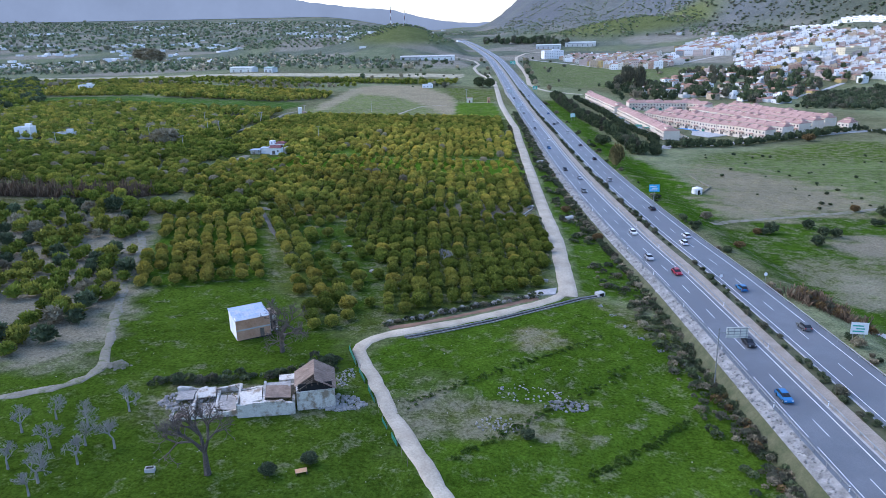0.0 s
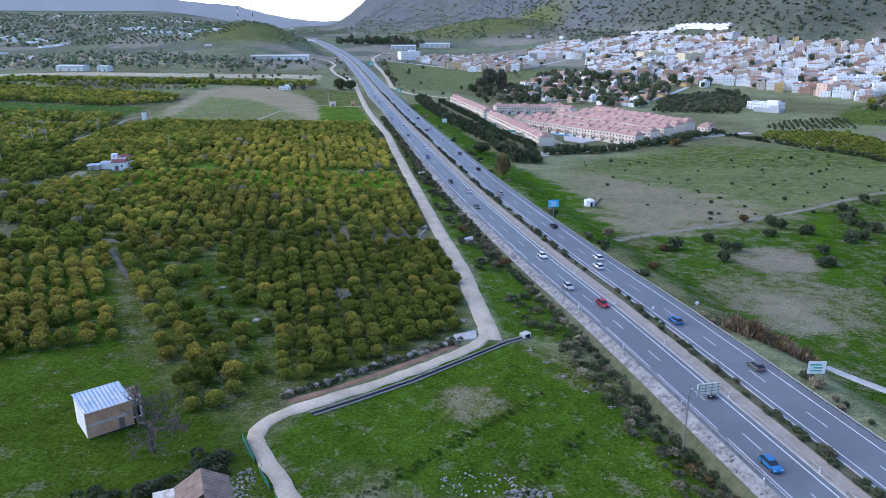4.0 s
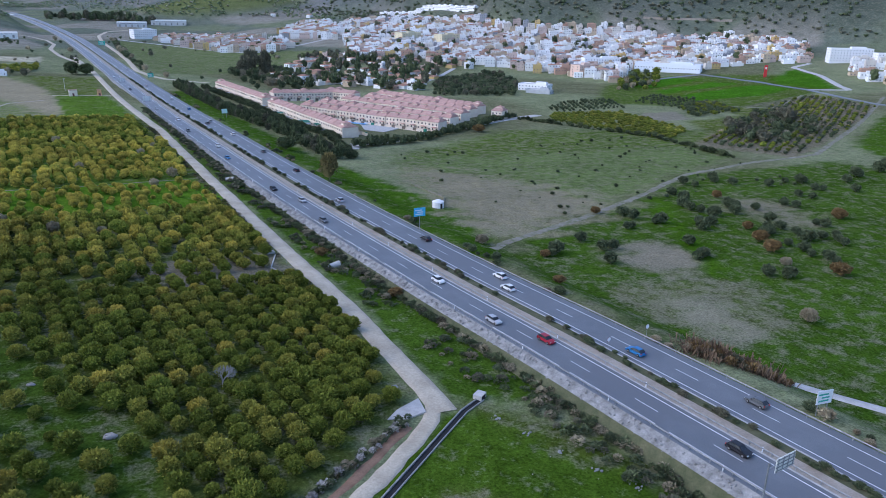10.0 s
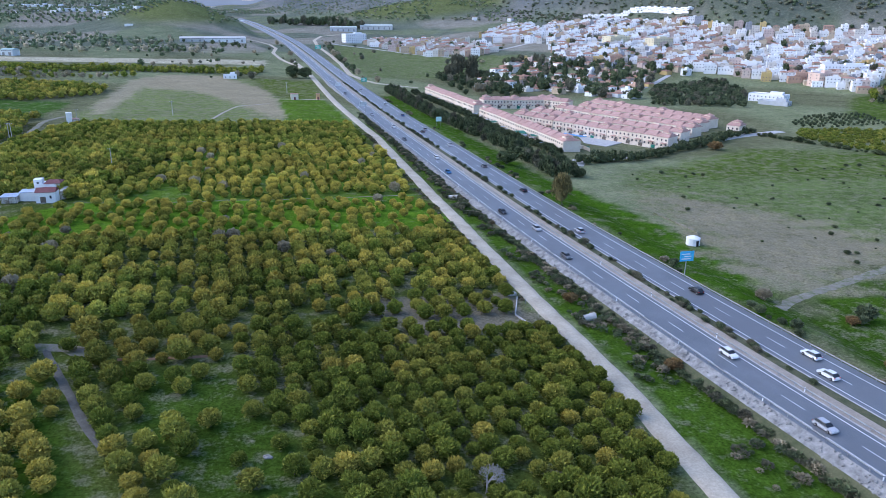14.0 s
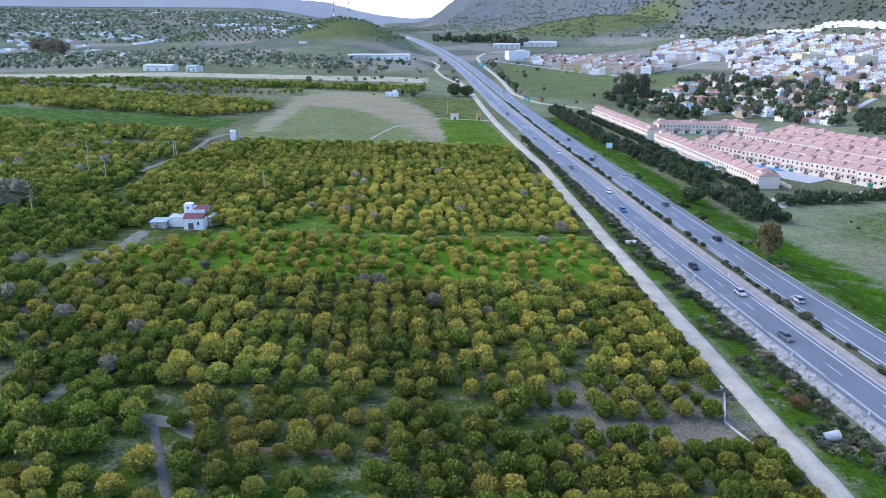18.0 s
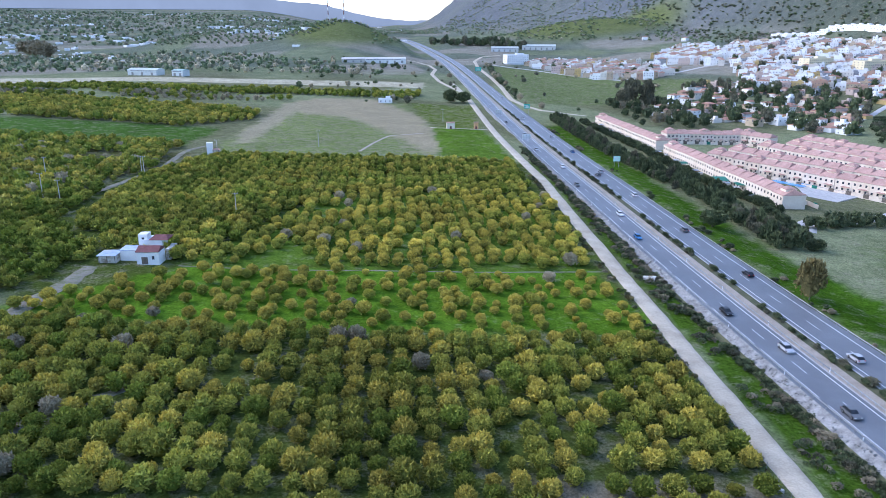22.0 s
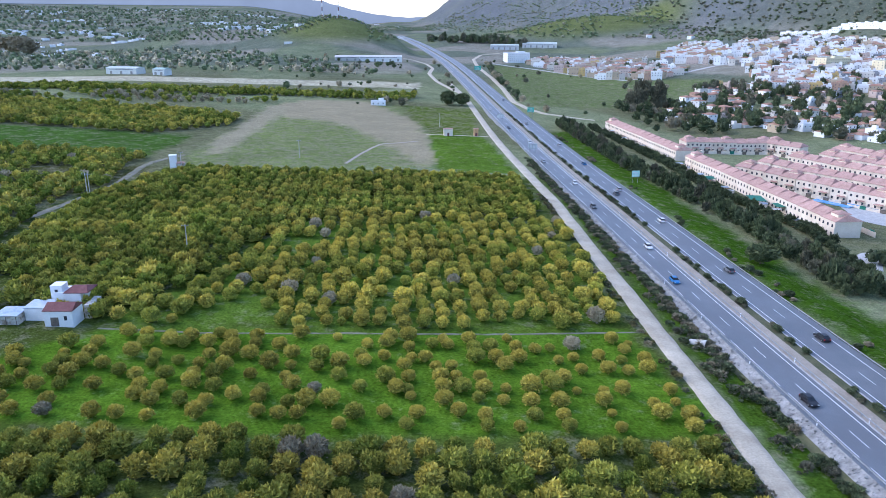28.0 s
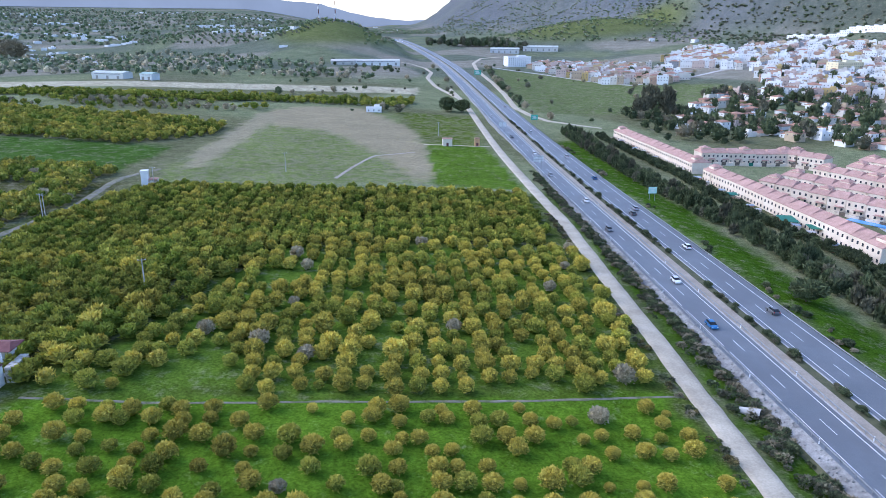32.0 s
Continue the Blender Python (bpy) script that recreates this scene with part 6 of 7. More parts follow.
rubble("lane_stones", -55.2, -57, 2, 4, 60, .12, .35, RUBBLE, "pale stones on the lane's edge", 6)
rr = random.Random(9)
mb = MB()
for _ in range(1500):
    s = rr.uniform(-140, 330)
    p = high(s, rr.uniform(-3.9, -1.8))
    f = (curve_at(NODES, s) - 1.6 - p.x) / 4.9
    q = rr.uniform(.12, .36)
    z = max(tz(p.x, p.y), p.z - 2.6 * min(1, max(0, f)))
    mb.lump((p.x, p.y, z - q * .5), (q, q * rr.uniform(.7, 1.1), q * rr.uniform(.5, .9)), rr.randint(0, 99999), 5, 3, .3)
setting("bank_rocks", mb, ROCK, "pale broken rock facing the highway bank", "stuff", "rocks")
mb = MB()
for _ in range(260):
    a, b = rr.random(), rr.random()
    x, y = -118 + 130 * a, -110 + 95 * b
    s = rr.uniform(.05, .13)
    mb.lump((x, y, tz(x, y) - s * .3), (s, s, s * .7), rr.randint(0, 9999), 5, 3, .3)
setting("scattered_stones", mb, RUBBLE, "small pale stones scattered in the grass", "stuff", "stones")


def farmhouse(x, y, rz):
    t = thing("farmhouse", (x, y, tz(x, y)), rz, "whitewashed farmhouse of several blocks with wine-red roof", "house")
    part("front_block", MB().box((6.5, -3, -.5), (8, 6, 4)), WHITE, t)
    part("front_roof", MB().hip((6.5, -3, 3.5), (8, 6), 1.3, 0, .2, 8), WINE_TILE, t)
    part("gate", MB().box((5.4, -6.03, 0), (2.2, .14, 2.1)), OLD_WOOD, t)
    part("rear_block", MB().box((4.5, 6.5, -.5), (8, 6, 5.2)), WHITE, t)
    part("rear_roof", MB().hip((7.2, 6.5, 4.7), (6.5, 6), 1.0, 0, .3, 4), WINE_TILE, t)
    part("tower", MB().box((1.2, 6.2, 0), (3.4, 3.6, 6.2)), WHITE, t)
    part("tower_window", MB().box((1.2, 4.38, 4.0), (.9, .12, 1.3)), GLASS, t)
    part("window", MB().box((8.5, -6.03, 1.4), (.8, .12, 1)), GLASS, t)
    part("side_block", MB().box((-1.6, 0.5, -.5), (6.4, 6, 3.6)), WHITE, t)
    part("side_roof", MB().box((-1.6, .5, 3.12), (6.8, 6.4, .16)), METAL_ROOF, t)
    part("lean_to_wall", MB().box((-8.2, -2.6, -.5), (6.2, 5.8, 3.0)), OLD_WALL, t)
    for k in range(7):
        part("roof_sheet", MB().box((-11.2 + k * 1.0, -2.8, 2.5 + .02 * (k % 2)), (.98, 7, .12)), METAL_ROOF, t)
    for k in range(3):
        part("post", MB().rod((-10.8 + 2.8 * k, -6.1, -.3), (-10.8 + 2.8 * k, -6.1, 2.5), .09), OLD_WOOD, t)
    part("terrace_wall", MB().box((11.5, 4, -.5), (2, 7, 3.2)), OLD_WALL, t)
    return t


farmhouse(-159.5, 194, 0.05).scale = (.78, .85, 1.0)


def leafless(x, y, h, seed, words, bark=BARK, twig=TWIG):
    """A bare tree: a trunk that forks again and again into fine twigs."""
    rr = random.Random(seed)
    t = thing("bare_tree", (x, y, tz(x, y)), 0, words, "tree")
    trunk, twigs = MB(), MB()

    def grow(p, d, length, r, depth):
        q = p + d * length
        (trunk if depth < 2 else twigs).rod(p, q, r, r * .62, 6 if depth < 2 else 4)
        if depth < 7:
            for _ in range(3 if depth < 4 else 2 + (rr.random() < .25)):
                v = Vector((rr.gauss(0, 1), rr.gauss(0, 1), rr.gauss(.25, .7))).normalized()
                grow(q, (d * .75 + v * .75).normalized(), length * rr.uniform(.6, .82), r * .64, depth + 1)

    trunk.rod((0, 0, -.4), (0, 0, .4), h * .045, h * .038)
    grow(Vector((0, 0, .3)), Vector((0, 0, 1)), h * .26, h * .038, 0)
    part("trunk", trunk, bark, t)
    part("branchwork", twigs, twig, t)
    return t


leafless(-71.8, -47.6, 15, 2, "bare dark tree with wide twiggy crown beside the hut")
leafless(-69.1, -93.0, 15, 5, "bare dark tree with wide twiggy crown in front of the ruin")
for k, (x, y) in enumerate([(-102.8, -81.0), (-106.0, -85.9), (-98.1, -89.9), (-92.7, -88.3), (-95.6, -82.8), (-96.1, -95.0), (-90.9, -93.5), (-94.0, -99.0), (-101.0, -96.3), (-87.5, -88.3), (-93.3, -102.2), (-91.4, -76.5)]):
    leafless(x, y, 5.0 + (k * 7 % 5) * .35, 20 + k, "small leafless pale grey orchard tree in the grass", PALE_TWIG, PALE_TWIG)
leafless(-43.2, 18.7, 6, 32, "dead leafless tree among orchard trees", PALE_TWIG, PALE_TWIG)


def pole(x, y, h=9.0, arm=True, words="slim concrete power pole with a crossarm"):
    t = thing("power_pole", (x, y, tz(x, y)), 0.3, words, "pole", "power poles in the orchards")
    part("shaft", MB().rod((0, 0, -.5), (0, 0, h), .2, .12, 8), CONCRETE, t)
    if arm:
        part("crossarm", MB().box((0, 0, h - .4), (2.0, .14, .14)), STEEL, t)
        for dx in (-.85, 0, .85):
            part("insulator", MB().rod((dx, 0, h - .26), (dx, 0, h + .02), .06, .05), WHITE, t)
    return t


for x, y in ((-206, 189), (-223, 260), (-211, 250), (-202, 302), (-203.5, 303), (-145, 243), (-187, 354), (-145, 400), (-78, 536), (-316, 221), (-277, 184), (-240, 217), (-219, 210), (-238, 290)):
    pole(x, y)


def water_tower(x, y):
    t = thing("pump_tower", (x, y, tz(x, y)), .2, "white pump tower with a low annex", "tower")
    part("tower", MB().box((0, 0, -.5), (3.4, 3.4, 8.5)), WHITE, t)
    part("cap", MB().box((0, 0, 8), (3.8, 3.8, .3)), WHITE, t)
    part("annex", MB().box((3.8, .4, -.5), (4.2, 4, 4.2)), OLD_WALL, t)
    part("annex_roof", MB().hip((3.8, .4, 3.7), (4.2, 4), .9, 0, .2, 0), TILE, t)
    part("door", MB().box((3.8, -1.65, 0), (1, .14, 2)), OLD_WOOD, t)
    return t


water_tower(-192, 358).scale = (.8, .8, .8)


def kiosk(x, y, w, h, mat, words):
    t = thing("pump_kiosk", (x, y, tz(x, y)), .1, words, "kiosk")
    part("wall", MB().box((0, 0, -.4), (w, w * .8, h + .4)), mat, t)
    part("roof", MB().box((0, 0, h), (w + .4, w * .8 + .4, .22)), TILE, t)
    part("door", MB().box((0, -w * .4 - .03, 0), (1.3, .14, 2.1)), WINE_TILE, t)
    return t


kiosk(-72, 499, 5.5, 4.2, CREAM, "small cream pump kiosk with a dark red door")
kiosk(-54.3, 504, 2.8, 4.6, ORANGE, "small orange transformer kiosk")
t = thing("white_hut", (57, 137, tz(57, 137)), .3, "small white round-roofed hut at the field's edge", "hut")
part("wall", MB().rod((0, 0, -.4), (0, 0, 2.4), 2.3, 2.2, 14), WHITE, t)
part("roof", MB().rod((0, 0, 2.4), (0, 0, 3.1), 2.35, .6, 14), WHITE, t)
part("door", MB().box((-.3, -2.2, 0), (.9, .3, 1.9)), BLACK, t)


# ---- walls, channels and fences by the lane ----
def low_wall(name, pts, h, w, mat, words, base=-.4):
    mb = MB()
    for (x0, y0), (x1, y1) in zip(pts, pts[1:]):
        n = max(1, int(math.hypot(x1 - x0, y1 - y0) / 3))
        for k in range(n):
            a, b = k / n, (k + 1) / n
            xa, ya, xb, yb = x0 + (x1 - x0) * a, y0 + (y1 - y0) * a, x0 + (x1 - x0) * b, y0 + (y1 - y0) * b
            d = math.hypot(xb - xa, yb - ya)
            sx, sy = -(yb - ya) / d * w / 2, (xb - xa) / d * w / 2
            za, zb = tz(xa, ya), tz(xb, yb)
            mb.add([(xa - sx, ya - sy, za + base), (xb - sx, yb - sy, zb + base), (xb + sx, yb + sy, zb + base), (xa + sx, ya + sy, za + base),
                    (xa - sx, ya - sy, za + h), (xb - sx, yb - sy, zb + h), (xb + sx, yb + sy, zb + h), (xa + sx, ya + sy, za + h)],
                   [(0, 1, 5, 4), (1, 2, 6, 5), (2, 3, 7, 6), (3, 0, 4, 7), (4, 5, 6, 7)])
    return setting(name, mb, mat, words, "structure", "wall")


OLD_CONCRETE = surface("weathered_concrete", (0.20, 0.195, 0.18), (0.31, 0.30, 0.28), 0.6, 0.9, 9, 0.3, 0.02)
CH = [(1.2, -.6), (-4.0, -3.6), (-12.6, -10.6), (-27, -22.6), (-46.5, -35.8)]
low_wall("channel_wall", CH, .3, .25, OLD_CONCRETE, "low concrete irrigation channel wall along the lane")
low_wall("channel_wall_outer", [(x + .75, y - .95) for x, y in CH], .25, .2, OLD_CONCRETE, "low concrete irrigation channel wall along the lane")
low_wall("channel_bed", [(x + .38, y - .48) for x, y in CH], .06, .95, BLACK, "dark bed of the irrigation channel")
for k in range(40):
    f = k / 39
    x, y = np.interp(f, [0, .3, .55, 1], [1, 8, 17, 24]), np.interp(f, [0, .3, .55, 1], [-8, -28, -42.5, -66])
    rubble("stream_stones", float(x), float(y), .9, .9, 7, .12, .32, ROCK, "grey stones of a dry stream at the meadow's edge", 40 + k) if k % 4 == 0 else None
low_wall("orchard_wall", [(-17, 76), (-19.5, 84), (-15.8, 95)], .35, .3, CONCRETE, "low pale wall at the orchard's corner")
low_wall("meadow_wall", [(62, 175), (66, 150), (58, 135)], .7, .4, TRACK, "rough wall along the meadow")
t = thing("culvert", (1.6, -.4, tz(1.6, -.4)), .6, "square concrete culvert mouth with a dark opening", "culvert")
part("body", MB().box((0, 0, -.5), (2.2, 1.8, 1.5)), CONCRETE, t)
# a near-black block drawn as the shade within the culvert
part("opening", MB().box((-.1, -.9, -.1), (1.3, .2, .95)), BLACK, t)


t = thing("concrete_apron", (-13.6, -.4, tz(-13.6, -.4)), .25, "cracked pale concrete apron at the lane corner", "slab")
part("slab", MB().add([(-4.6, -.3, -.3), (-1.5, -2.2, -.3), (2.6, -2.4, -.3), (4.4, 2.2, -.3), (-1.2, 1.4, -.3), (-4.6, -.3, .22), (-1.5, -2.2, .2), (2.6, -2.4, .2), (4.4, 2.2, .24), (-1.2, 1.4, .22)], [(5, 6, 7, 8, 9), (0, 1, 6, 5), (1, 2, 7, 6), (2, 3, 8, 7), (3, 4, 9, 8), (4, 0, 5, 9)]), CONCRETE, t)
for x, y, q in ((-75.7, 31.9, .8), (-63.1, 8.5, 1.15)):
    t = thing("boulder", (x, y, tz(x, y)), x, "pale limestone boulder in the orchard grass", "boulder")
    part("stone", MB().lump((0, 0, -.35), (q, q * .7, q * .5), int(y * 10), 9, 6, .16), RUBBLE, t)


def pipe_end(x, y, rz, words):
    t = thing("concrete_pipe", (x, y, tz(x, y)), rz, words, "pipe")
    part("pipe", MB().rod((-2.2, 0, .55), (1.6, 0, .75), .62, 1.05, 14), CONCRETE, t)
    # a flat near-black disc painted as the shaded inside of the pipe
    part("mouth", MB().rod((1.55, 0, .75), (1.66, 0, .76), .85, .85, 14), BLACK, t)
    return t


pipe_end(-2.4, 80, .1, "flared concrete pipe end beside the lane")
pipe_end(-11, 197, -.6, "flared concrete pipe end in the verge")
t = thing("concrete_pad", (-16.9, 97.3, tz(-16.9, 97.3)), .2, "pale concrete well cover at the orchard's edge", "slab")
part("slab", MB().box((0, 0, -.2), (2.6, 1.8, .75)), CONCRETE, t)
part("lid", MB().box((.2, 0, .55), (1.0, .9, .1)), STEEL, t)
for k, (x, y) in enumerate([(-12.8, 8), (-48, -2)]):
    t = thing("irrigation_box", (x, y, tz(x, y)), k, "small pale concrete irrigation box", "box")
    part("body", MB().box((0, 0, -.2), (1.3, .9, .7)), CONCRETE, t)
    part("lid", MB().box((0, 0, .5), (1.4, 1.0, .08)), STEEL, t)


def net_fence(pts, words):
    t = thing("net_fence", (0, 0, 0), 0, words, "fence")
    rr = random.Random(2)
    for (x0, y0), (x1, y1) in zip(pts, pts[1:]):
        n = max(1, int(math.hypot(x1 - x0, y1 - y0) / 2.6))
        for k in range(n):
            a, b = k / n, (k + 1) / n
            p = [(x0 + (x1 - x0) * f, y0 + (y1 - y0) * f) for f in (a, b)]
            part("post", MB().rod((*p[0], tz(*p[0]) - .3), (p[0][0] + rr.uniform(-.4, .4), p[0][1] + rr.uniform(-.4, .4), tz(*p[0]) + 1.6), .05), OLD_WOOD, t)
            if rr.random() < .7:
                za, zb, sag = tz(*p[0]), tz(*p[1]), rr.uniform(0, .7)
                part("net", MB().add([(*p[0], za + .05), (*p[1], zb + .05), (*p[1], zb + 1.4 - sag), (*p[0], za + 1.4 - sag * .6), (p[0][0] + .04, p[0][1] + .03, za + .05), (p[1][0] + .04, p[1][1] + .03, zb + .05), (p[1][0] + .04, p[1][1] + .03, zb + 1.4 - sag), (p[0][0] + .04, p[0][1] + .03, za + 1.4 - sag * .6)],
                                     [(0, 1, 2, 3), (7, 6, 5, 4), (0, 4, 5, 1), (1, 5, 6, 2), (2, 6, 7, 3), (3, 7, 4, 0)]), GREEN_NET, t)


net_fence([(-57.5, -44.5), (-54.2, -52), (-44.8, -72), (-36.5, -88)], "sagging green net fence on leaning posts")
t = thing("wire_fence", (0, 0, 0), 0, "thin wire fence along the orchard's lane edge", "fence")
for k in range(26):
    y = 55 + 4 * k
    x = svc_x(y) - 3.4
    part("post", MB().rod((x, y, tz(x, y) - .3), (x, y, tz(x, y) + 1.5), .05), STEEL, t)
    x2 = svc_x(y + 4) - 3.4
    part("wire", MB().rod((x, y, tz(x, y) + 1.3), (x2, y + 4, tz(x2, y + 4) + 1.3), .015, .015, 4), STEEL, t)


# ---- highway furniture ----
def barrier(u, s0, s1, words):
    t = thing("guard_rail", (0, 0, 0), 0, words, "guard rail", "guard rails of the highway")
    n = int((s1 - s0) / 12)
    for k in range(n):
        a, b = s0 + (s1 - s0) * k / n, s0 + (s1 - s0) * (k + 1) / n
        pts = []
        for s in (a, b):
            for du, up in ((-.04, .45), (.05, .52), (-.02, .60), (.05, .68), (-.04, .75), (-.1, .60)):
                pts.append(high(s, u + du, up))
        part("beam", MB().add(pts, [(i, (i + 1) % 6, 6 + (i + 1) % 6, 6 + i) for i in range(6)]), STEEL, t)
        for q in range(3):
            p = high(a + (b - a) * q / 3, u - .14)
            part("post", MB().box((p.x, p.y, p.z - .3), (.12, .12, 1.0), heading(a)), STEEL, t)


for a, b in ((-150, 0), (0, 150), (150, 300), (300, 450)):
    barrier(-1.15, a, b, "galvanised steel guard rail on the bank side")
for a, b in ((-150, 0), (0, 150), (150, 300)):
    barrier(U_NE + .7, a, b, "galvanised steel guard rail beside the median")
    barrier(U_FO + 1.8, a, b, "galvanised steel guard rail on the far shoulder")
mb = MB()
for u, s0 in ((-1.15, 450), (U_NE + .7, 300), (U_FO + 1.8, 300)):
    for k in range(45):
        a, b = high(s0 + 20 * k, u), high(s0 + 20 * (k + 1), u)
        mb.rod((a.x, a.y, a.z + .6), (b.x, b.y, b.z + .6), .16, .16, 4)
setting("far_guard_rails", mb, STEEL, "steel guard rails far along the highway", "stuff", "guard rail")
rm = random.Random(6)
plants = []
for _ in range(380):
    s = rm.uniform(-140, 620)
    p = high(s, rm.uniform(U_FE - 2.6, U_FE - .5))
    if float(waves(0.0, s, 46, 91)) > -.5:
        plants.append((p, rm.uniform(.35, .8)))
for _ in range(30):
    p = high(rm.uniform(-140, 420), rm.uniform(U_FE - 2.2, U_FE - .9))
    plants.append((p, rm.uniform(.8, 1.25)))
VV, FF, TT, n = [], [], [], 0
for p, rad in plants:
    V, F = CLOUD[("mid", rm.randint(0, 3))]
    VV.append(V * rad * (1, 1.5, .8) + tuple(p))
    FF.append(F + n)
    T = crown_tint(V, *KINDS[rm.choice(("olive", "olive", "euc"))][:2], 3, .8)
    TT.append(T)
    n += len(V)
tagged(new("median_shrubs", fast_mesh("median_shrubs", np.concatenate(VV), np.concatenate(FF), LEAF, np.concatenate(TT))), "low dusty shrubs growing along the median", "bushes", "", "stuff")
SIGN_BLUE = surface("sign_blue", (0.05, 0.38, 0.62), (0.08, 0.45, 0.70), 1, 0.5, 5, 0)
SIGN_GREEN = surface("sign_green", (0.05, 0.36, 0.27), (0.07, 0.42, 0.32), 1, 0.5, 5, 0)
SIGN_TEAL = surface("sign_teal", (0.42, 0.66, 0.60), (0.52, 0.74, 0.68), 1, 0.5, 5, 0)
SIGN_BACK = surface("sign_back", (0.62, 0.60, 0.54), (0.72, 0.70, 0.64), 1.2, 0.6, 6, 0.1, 0.01)


def panel_sign(x, y, z, rz, w, h, foot, mat, words, back=False, legs=2, bars=True, white=PAINT):
    """A road sign on posts; it faces local -y."""
    t = thing("road_sign", (x, y, z), rz, words, "road sign")
    for k in range(legs):
        dx = 0 if legs == 1 else (-w * .32 + w * .64 * k)
        part("post", MB().rod((dx, .12, -.6), (dx, .12, foot + h * .9), .13 if legs == 1 else .09, None, 8), STEEL, t)
    part("panel", MB().box((0, 0, foot), (w, .1, h)), mat, t)
    if back:
        for k in range(4):
            part("rib", MB().box((0, -.09, foot + h * (k + .5) / 4 - .08), (w, .08, .1)), STEEL, t)
        for k in range(3):
            part("rib", MB().box((-w / 2 + w * (k + .5) / 3, -.10, foot), (.12, .08, h)), STEEL, t)
    elif bars:
        for k, (bx, bz, bw) in enumerate(((-.1, .72, .62), (.05, .48, .5), (-.05, .24, .66))):
            part("text_bar", MB().box((bx * w, -.07, foot + h * bz - h * .06), (bw * w, .05, h * .11)), white, t)
    return t


def sign_on(s, u, *rest, turn=0.0, **kw):
    p = high(s, u)
    return panel_sign(p.x, p.y, max(p.z, tz(p.x, p.y)) if -2 < u < 26 else tz(p.x, p.y), heading(s) + turn, *rest, **kw)


panel_sign(53.7, -34.3, tz(53.7, -34.3), -.12, 3.5, 2.7, 2.4, PAINT, "white panel sign with a green field on two posts", white=SIGN_GREEN)
t = panel_sign(19.8, -50.8, tz(19.8, -50.8), heading(-47), .3, .3, 13.0, STEEL, "cantilever sign seen from behind on a tall steel post", legs=1, bars=False)
part("arm", MB().rod((0, 0, 12.4), (3.6, 0, 12.5), .1, .09), STEEL, t)
part("back_panel", MB().box((3.5, -.1, 11.2), (4.3, .12, 2.3)), SIGN_BACK, t)
for k in range(4):
    part("rib", MB().box((3.5, -.2, 11.4 + .6 * k), (4.3, .08, .1)), STEEL, t)
for k in range(4):
    part("rib", MB().box((1.7 + 1.2 * k, -.21, 11.2), (.1, .08, 2.3)), STEEL, t)
panel_sign(31.4, 96.6, tz(31.4, 96.6), heading(97) - .1, 4.0, 2.8, 5.4, SIGN_BLUE, "light blue direction sign on a tall post", legs=1)
sign_on(436, -1.4, 5, 3, 4.2, PAINT, "white panel sign over the carriageway edge", back=True)
sign_on(560, -1.4, 5, 3, 4.2, PAINT, "white panel sign over the carriageway edge", back=True)
sign_on(600, U_FO + 4.5, 5, 3.6, 5, SIGN_GREEN, "green direction sign on the far shoulder")
sign_on(372, U_FO + 12, 3.6, 2.8, 3, SIGN_TEAL, "pale panel sign on the far verge")
sign_on(960, U_FO + 4.5, 8, 5, 6, SIGN_GREEN, "green direction sign far along the highway")
for s, u in ((0, U_FE - .8), (.4, U_FO + 2.6)):
    p = high(s, u)
    t = thing("round_sign", tuple(p), heading(s), "round white speed sign on a thin post", "road sign")
    part("post", MB().rod((0, 0, -.3), (0, 0, 2.6), .05), STEEL, t)
    part("disc", MB().rod((0, -.08, 2.6), (0, -.03, 2.6), .5, .5, 16), PAINT, t)
    part("rim", MB().rod((0, -.04, 2.6), (0, .0, 2.6), .56, .56, 16), WINE_TILE, t)
for k in range(28):
    s = -140 + 25 * k
    for u, w in ((U_NE + .45, "white"), (-1.4, "white")):
        p = high(s, u)
        t = thing("delineator", tuple(p), heading(s), "slim white roadside marker post with dark band", "marker post", "roadside marker posts")
        part("post", MB().box((0, 0, -.2), (.16, .12, 1.25)), PAINT, t)
        part("band", MB().box((0, 0, .72), (.18, .14, .16)), BLACK, t)


# ---- vehicles ----
RUBBER = surface("tyre_rubber", (0.02, 0.02, 0.02), (0.035, 0.035, 0.035), 5, 0.9, 20, 0)
CAR_GLASS = surface("car_glass", (0.02, 0.024, 0.03), (0.04, 0.045, 0.05), 2, 0.1, 6, 0)
LAMP = surface("lamp_glass", (0.6, 0.6, 0.58), (0.75, 0.75, 0.72), 4, 0.2, 9, 0)
RED_LAMP = surface("red_lamp", (0.45, 0.02, 0.02), (0.55, 0.03, 0.03), 4, 0.3, 9, 0)
PAINTS = {}
for nm, c in (("white", (.72, .72, .72)), ("silver", (.42, .43, .45)), ("black", (.02, .02, .023)), ("red", (.30, .015, .03)), ("blue", (.03, .16, .36)), ("grey", (.12, .125, .13))):
    PAINTS[nm] = surface("paint_" + nm, c, tuple(q * 1.08 for q in c), 1, 0.28, 8, 0)


def profile_body(pts, w0, w1):
    """A shell swept across the width from a side outline; rows of y, z and how far it is drawn in."""
    mb = MB()
    n = len(pts)
    for sgn, inn in ((-1, 1), (-1, 0), (1, 0), (1, 1)):
        for y, z, q in pts:
            w = w0 * (1 - q) + w1 * q
            mb.v.append((sgn * (w / 2 - (.12 if inn == 1 else 0)), y, z + (.06 if inn == 0 and z > .6 else 0) * 0))
    for r in range(3):
        for k in range(n):
            a, b = r * n + k, r * n + (k + 1) % n
            mb.f.append((a, b, b + n, a + n))
    mb.f += [tuple(range(n - 1, -1, -1)), tuple(range(3 * n, 4 * n))]
    return mb


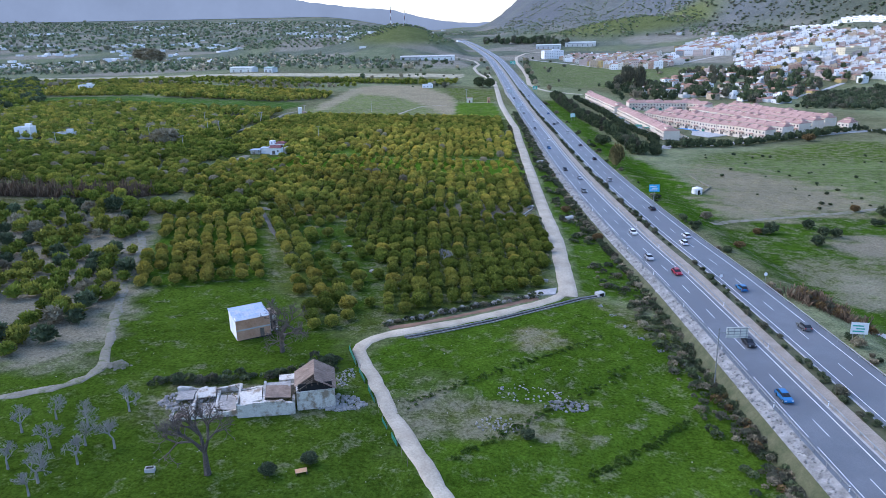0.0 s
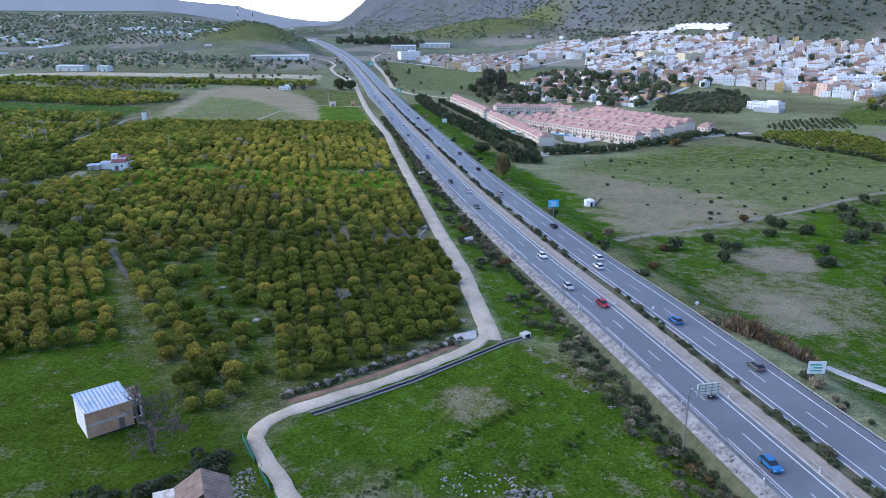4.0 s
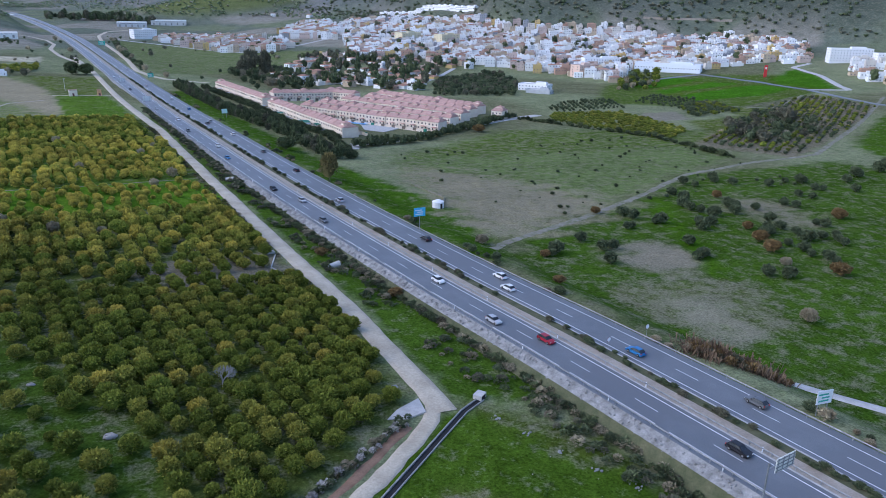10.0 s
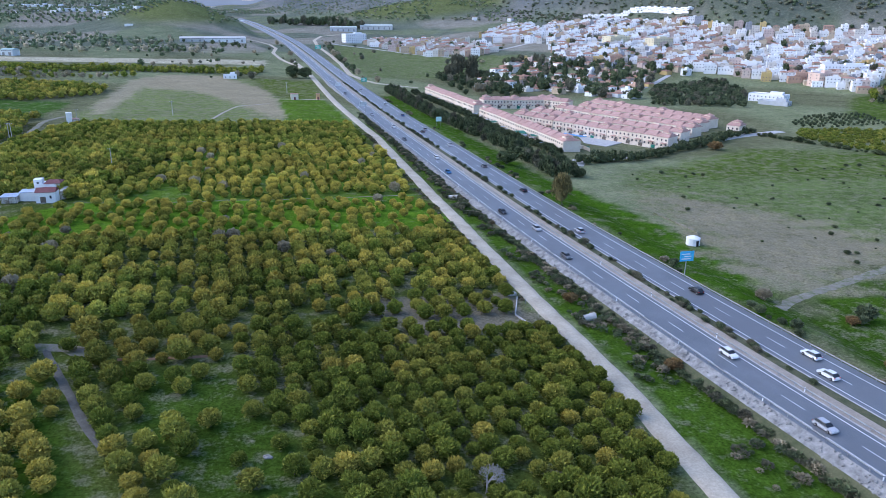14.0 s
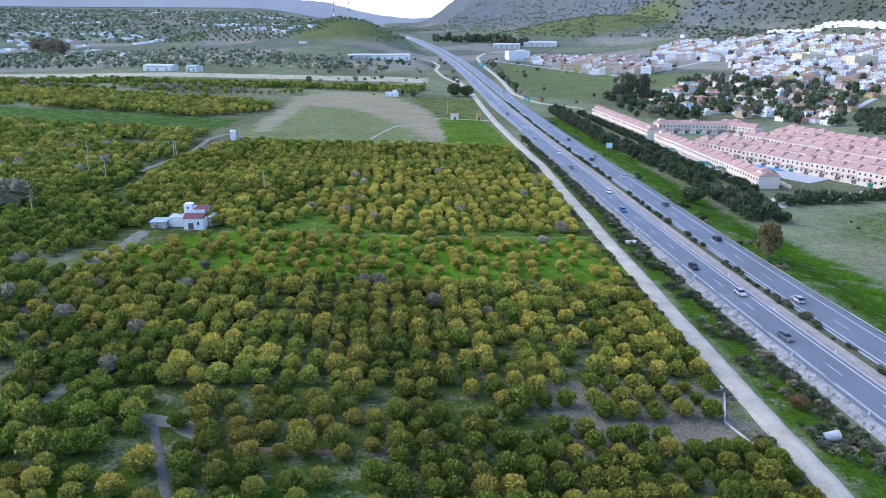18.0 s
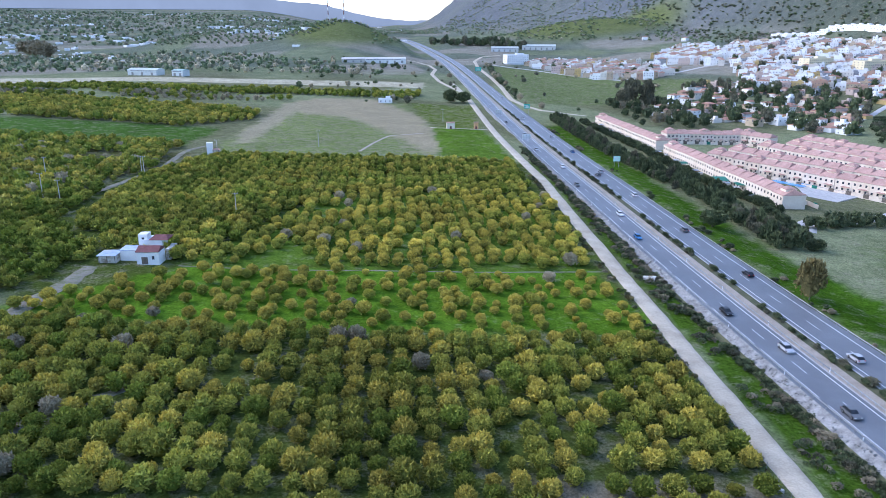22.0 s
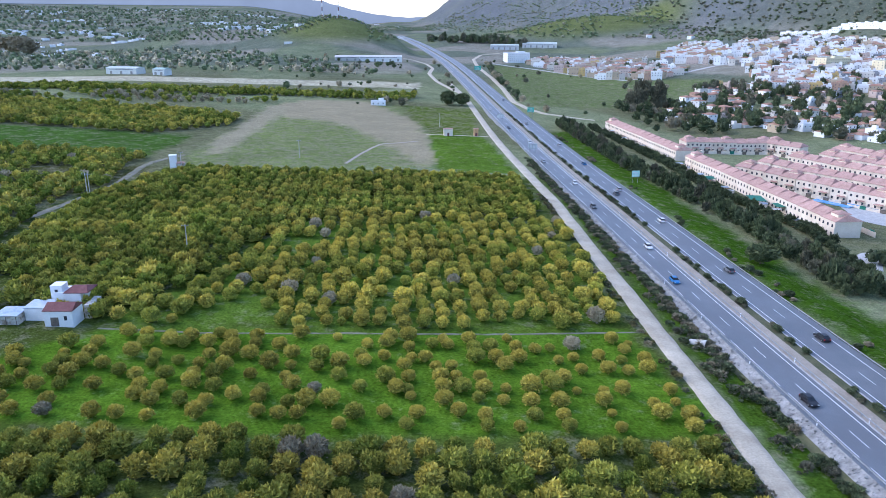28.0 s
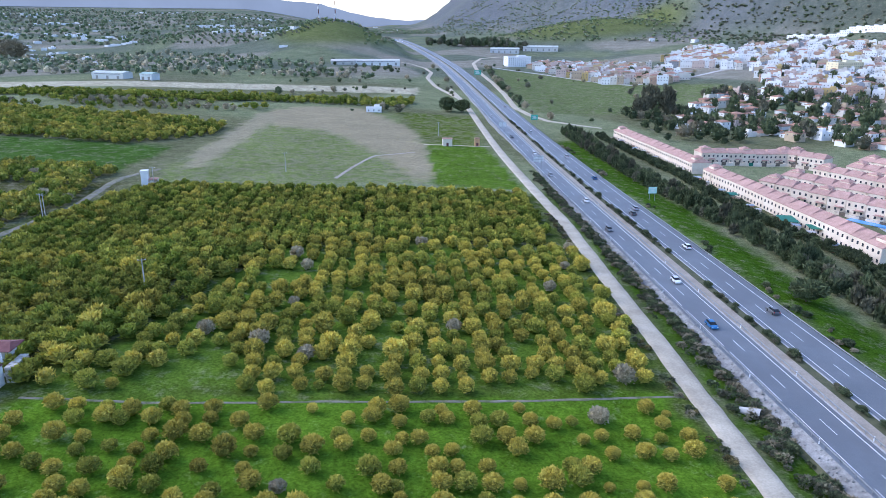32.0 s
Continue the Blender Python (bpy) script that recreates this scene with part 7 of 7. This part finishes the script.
def car(colour):
    t = thing("car", (0, 0, 0), 0, f"{colour} hatchback car driving on the highway", "car", "cars on the highway")
    body = profile_body([(-2.1, .28, 0), (2.1, .28, 0), (2.18, .55, 0), (2.0, .78, 0), (1.0, .92, 0), (-1.95, .95, 0), (-2.12, .7, 0)], 1.76, 1.6)
    part("body", body, PAINTS[colour], t)
    part("cabin", profile_body([(1.05, .9, 0), (.35, 1.42, 1), (-1.35, 1.45, 1), (-2.0, .93, 0)], 1.62, 1.25), CAR_GLASS, t)
    part("roof", profile_body([(.38, 1.42, 1), (.2, 1.48, 1), (-1.25, 1.5, 1), (-1.4, 1.45, 1)], 1.3, 1.28), PAINTS[colour], t)
    for x in (-.8, .8):
        for y in (-1.3, 1.32):
            w = part("wheel", MB().rod((x - .1, y, .31), (x + .1, y, .31), .31, .31, 14), RUBBER, t)
            part("rim", MB().rod((x - .11, y, .31), (x + .11, y, .31), .19, .19, 10), STEEL, w)
        part("headlight", MB().box((x * .8, 2.08, .58), (.36, .12, .15)), LAMP, t)
        part("tail_light", MB().box((x * .85, -2.06, .68), (.26, .12, .2)), RED_LAMP, t)
    return t


cars = {}
SPOTS = [("blue", -62, U_ND - 1.7, 0), ("black", -38, U_ND + 1.7, 0), ("red", 10, U_ND + 1.7, 0), ("silver", 24, U_ND - 1.7, 0), ("white", 52, U_ND + 1.7, 0), ("grey", 118, U_ND - 1.7, 0), ("silver", 146, U_ND + 1.7, 0), ("black", 168, U_ND - 1.7, 0),
         ("blue", 236, U_ND - 1.7, 0), ("white", 268, U_ND + 1.7, 0), ("grey", 322, U_ND - 1.7, 0), ("white", 366, U_ND + 1.7, 0), ("silver", 420, U_ND - 1.7, 0), ("white", 480, U_ND + 1.7, 0), ("grey", 540, U_ND - 1.7, 0), ("white", 640, U_ND - 1.7, 0),
         ("black", -70, U_FD + 1.8, 1), ("grey", -30, U_FD + 1.8, 1), ("blue", -4, U_FD - 1.8, 1), ("white", 38, U_FD - 1.8, 1), ("white", 46, U_FD + 1.8, 1), ("black", 84, U_FD + 1.8, 1), ("silver", 140, U_FD - 1.8, 1), ("black", 196, U_FD + 1.8, 1), ("grey", 244, U_FD + 1.8, 1), ("white", 300, U_FD + 1.8, 1),
         ("grey", 344, U_FD - 1.8, 1), ("silver", 352, U_FD + 1.8, 1), ("blue", 412, U_FD + 1.8, 1), ("white", 470, U_FD + 1.8, 1), ("white", 560, U_FD - 1.8, 1), ("silver", 700, U_FD + 1.8, 1)]
for colour, s, u, back in SPOTS:
    p = high(s, u)
    m = Matrix.Translation(p + Vector((0, 0, .015))) @ Matrix.Rotation(heading(s) + (0 if back else math.pi), 4, "Z")
    if colour not in cars:
        cars[colour] = car(colour)
        cars[colour].matrix_basis = m
    else:
        copy_thing(cars[colour], m)
for x, y in ((-312, 1425), (-283, 1430)):
    t = thing("antenna_mast", (x, y, tz(x, y)), 0, "tall red and white antenna mast on the hill", "mast")
    for k in range(6):
        part("section", MB().rod((0, 0, 7 * k - .5), (0, 0, 7 * k + 6.5), .9, .8, 6), (WINE_TILE, WHITE)[k % 2], t)

# ---- odds and ends in the grass ----
for k, (x, y, q) in enumerate([(-104, -59, 2.0)]):
    t = thing("rubble_heap", (x, y, tz(x, y)), k, "low heap of grey soil and dead weeds", "heap")
    heap, rh = MB(), random.Random(k)
    for i in range(60):
        ax, ay = rh.gauss(0, .45) * q * 1.4, rh.gauss(0, .45) * q
        heap.lump((ax, ay, -.25 + .3 * max(0, 1 - math.hypot(ax, ay) / q)), (rh.uniform(.25, .7), rh.uniform(.25, .6), rh.uniform(.15, .3)), i, 7, 4, .3)
    part("heap", heap, TRACK, t)
t = thing("wooden_crate", (-54.4, -90.6, tz(-54.4, -90.6)), .4, "small pale wooden crate in the grass", "crate")
for k in range(4):
    part("slat", MB().box((0, -.45 + .3 * k, .45), (1.9, .24, .08)), ORANGE, t)
for sx in (-.85, .85):
    part("side", MB().box((sx, 0, -.1), (.08, 1.2, .56)), OLD_WOOD, t)
# a plain box, with a made-up near-black plate added on top
t = thing("stone_trough", (-78.5, -93.5, tz(-78.5, -93.5)), .2, "grey box standing in the grass", "trough")
part("box_body", MB().box((0, 0, -.2), (1.5, .9, .9)), CONCRETE, t)
part("top_plate", MB().box((0, 0, .66), (1.2, .6, .06)), BLACK, t)
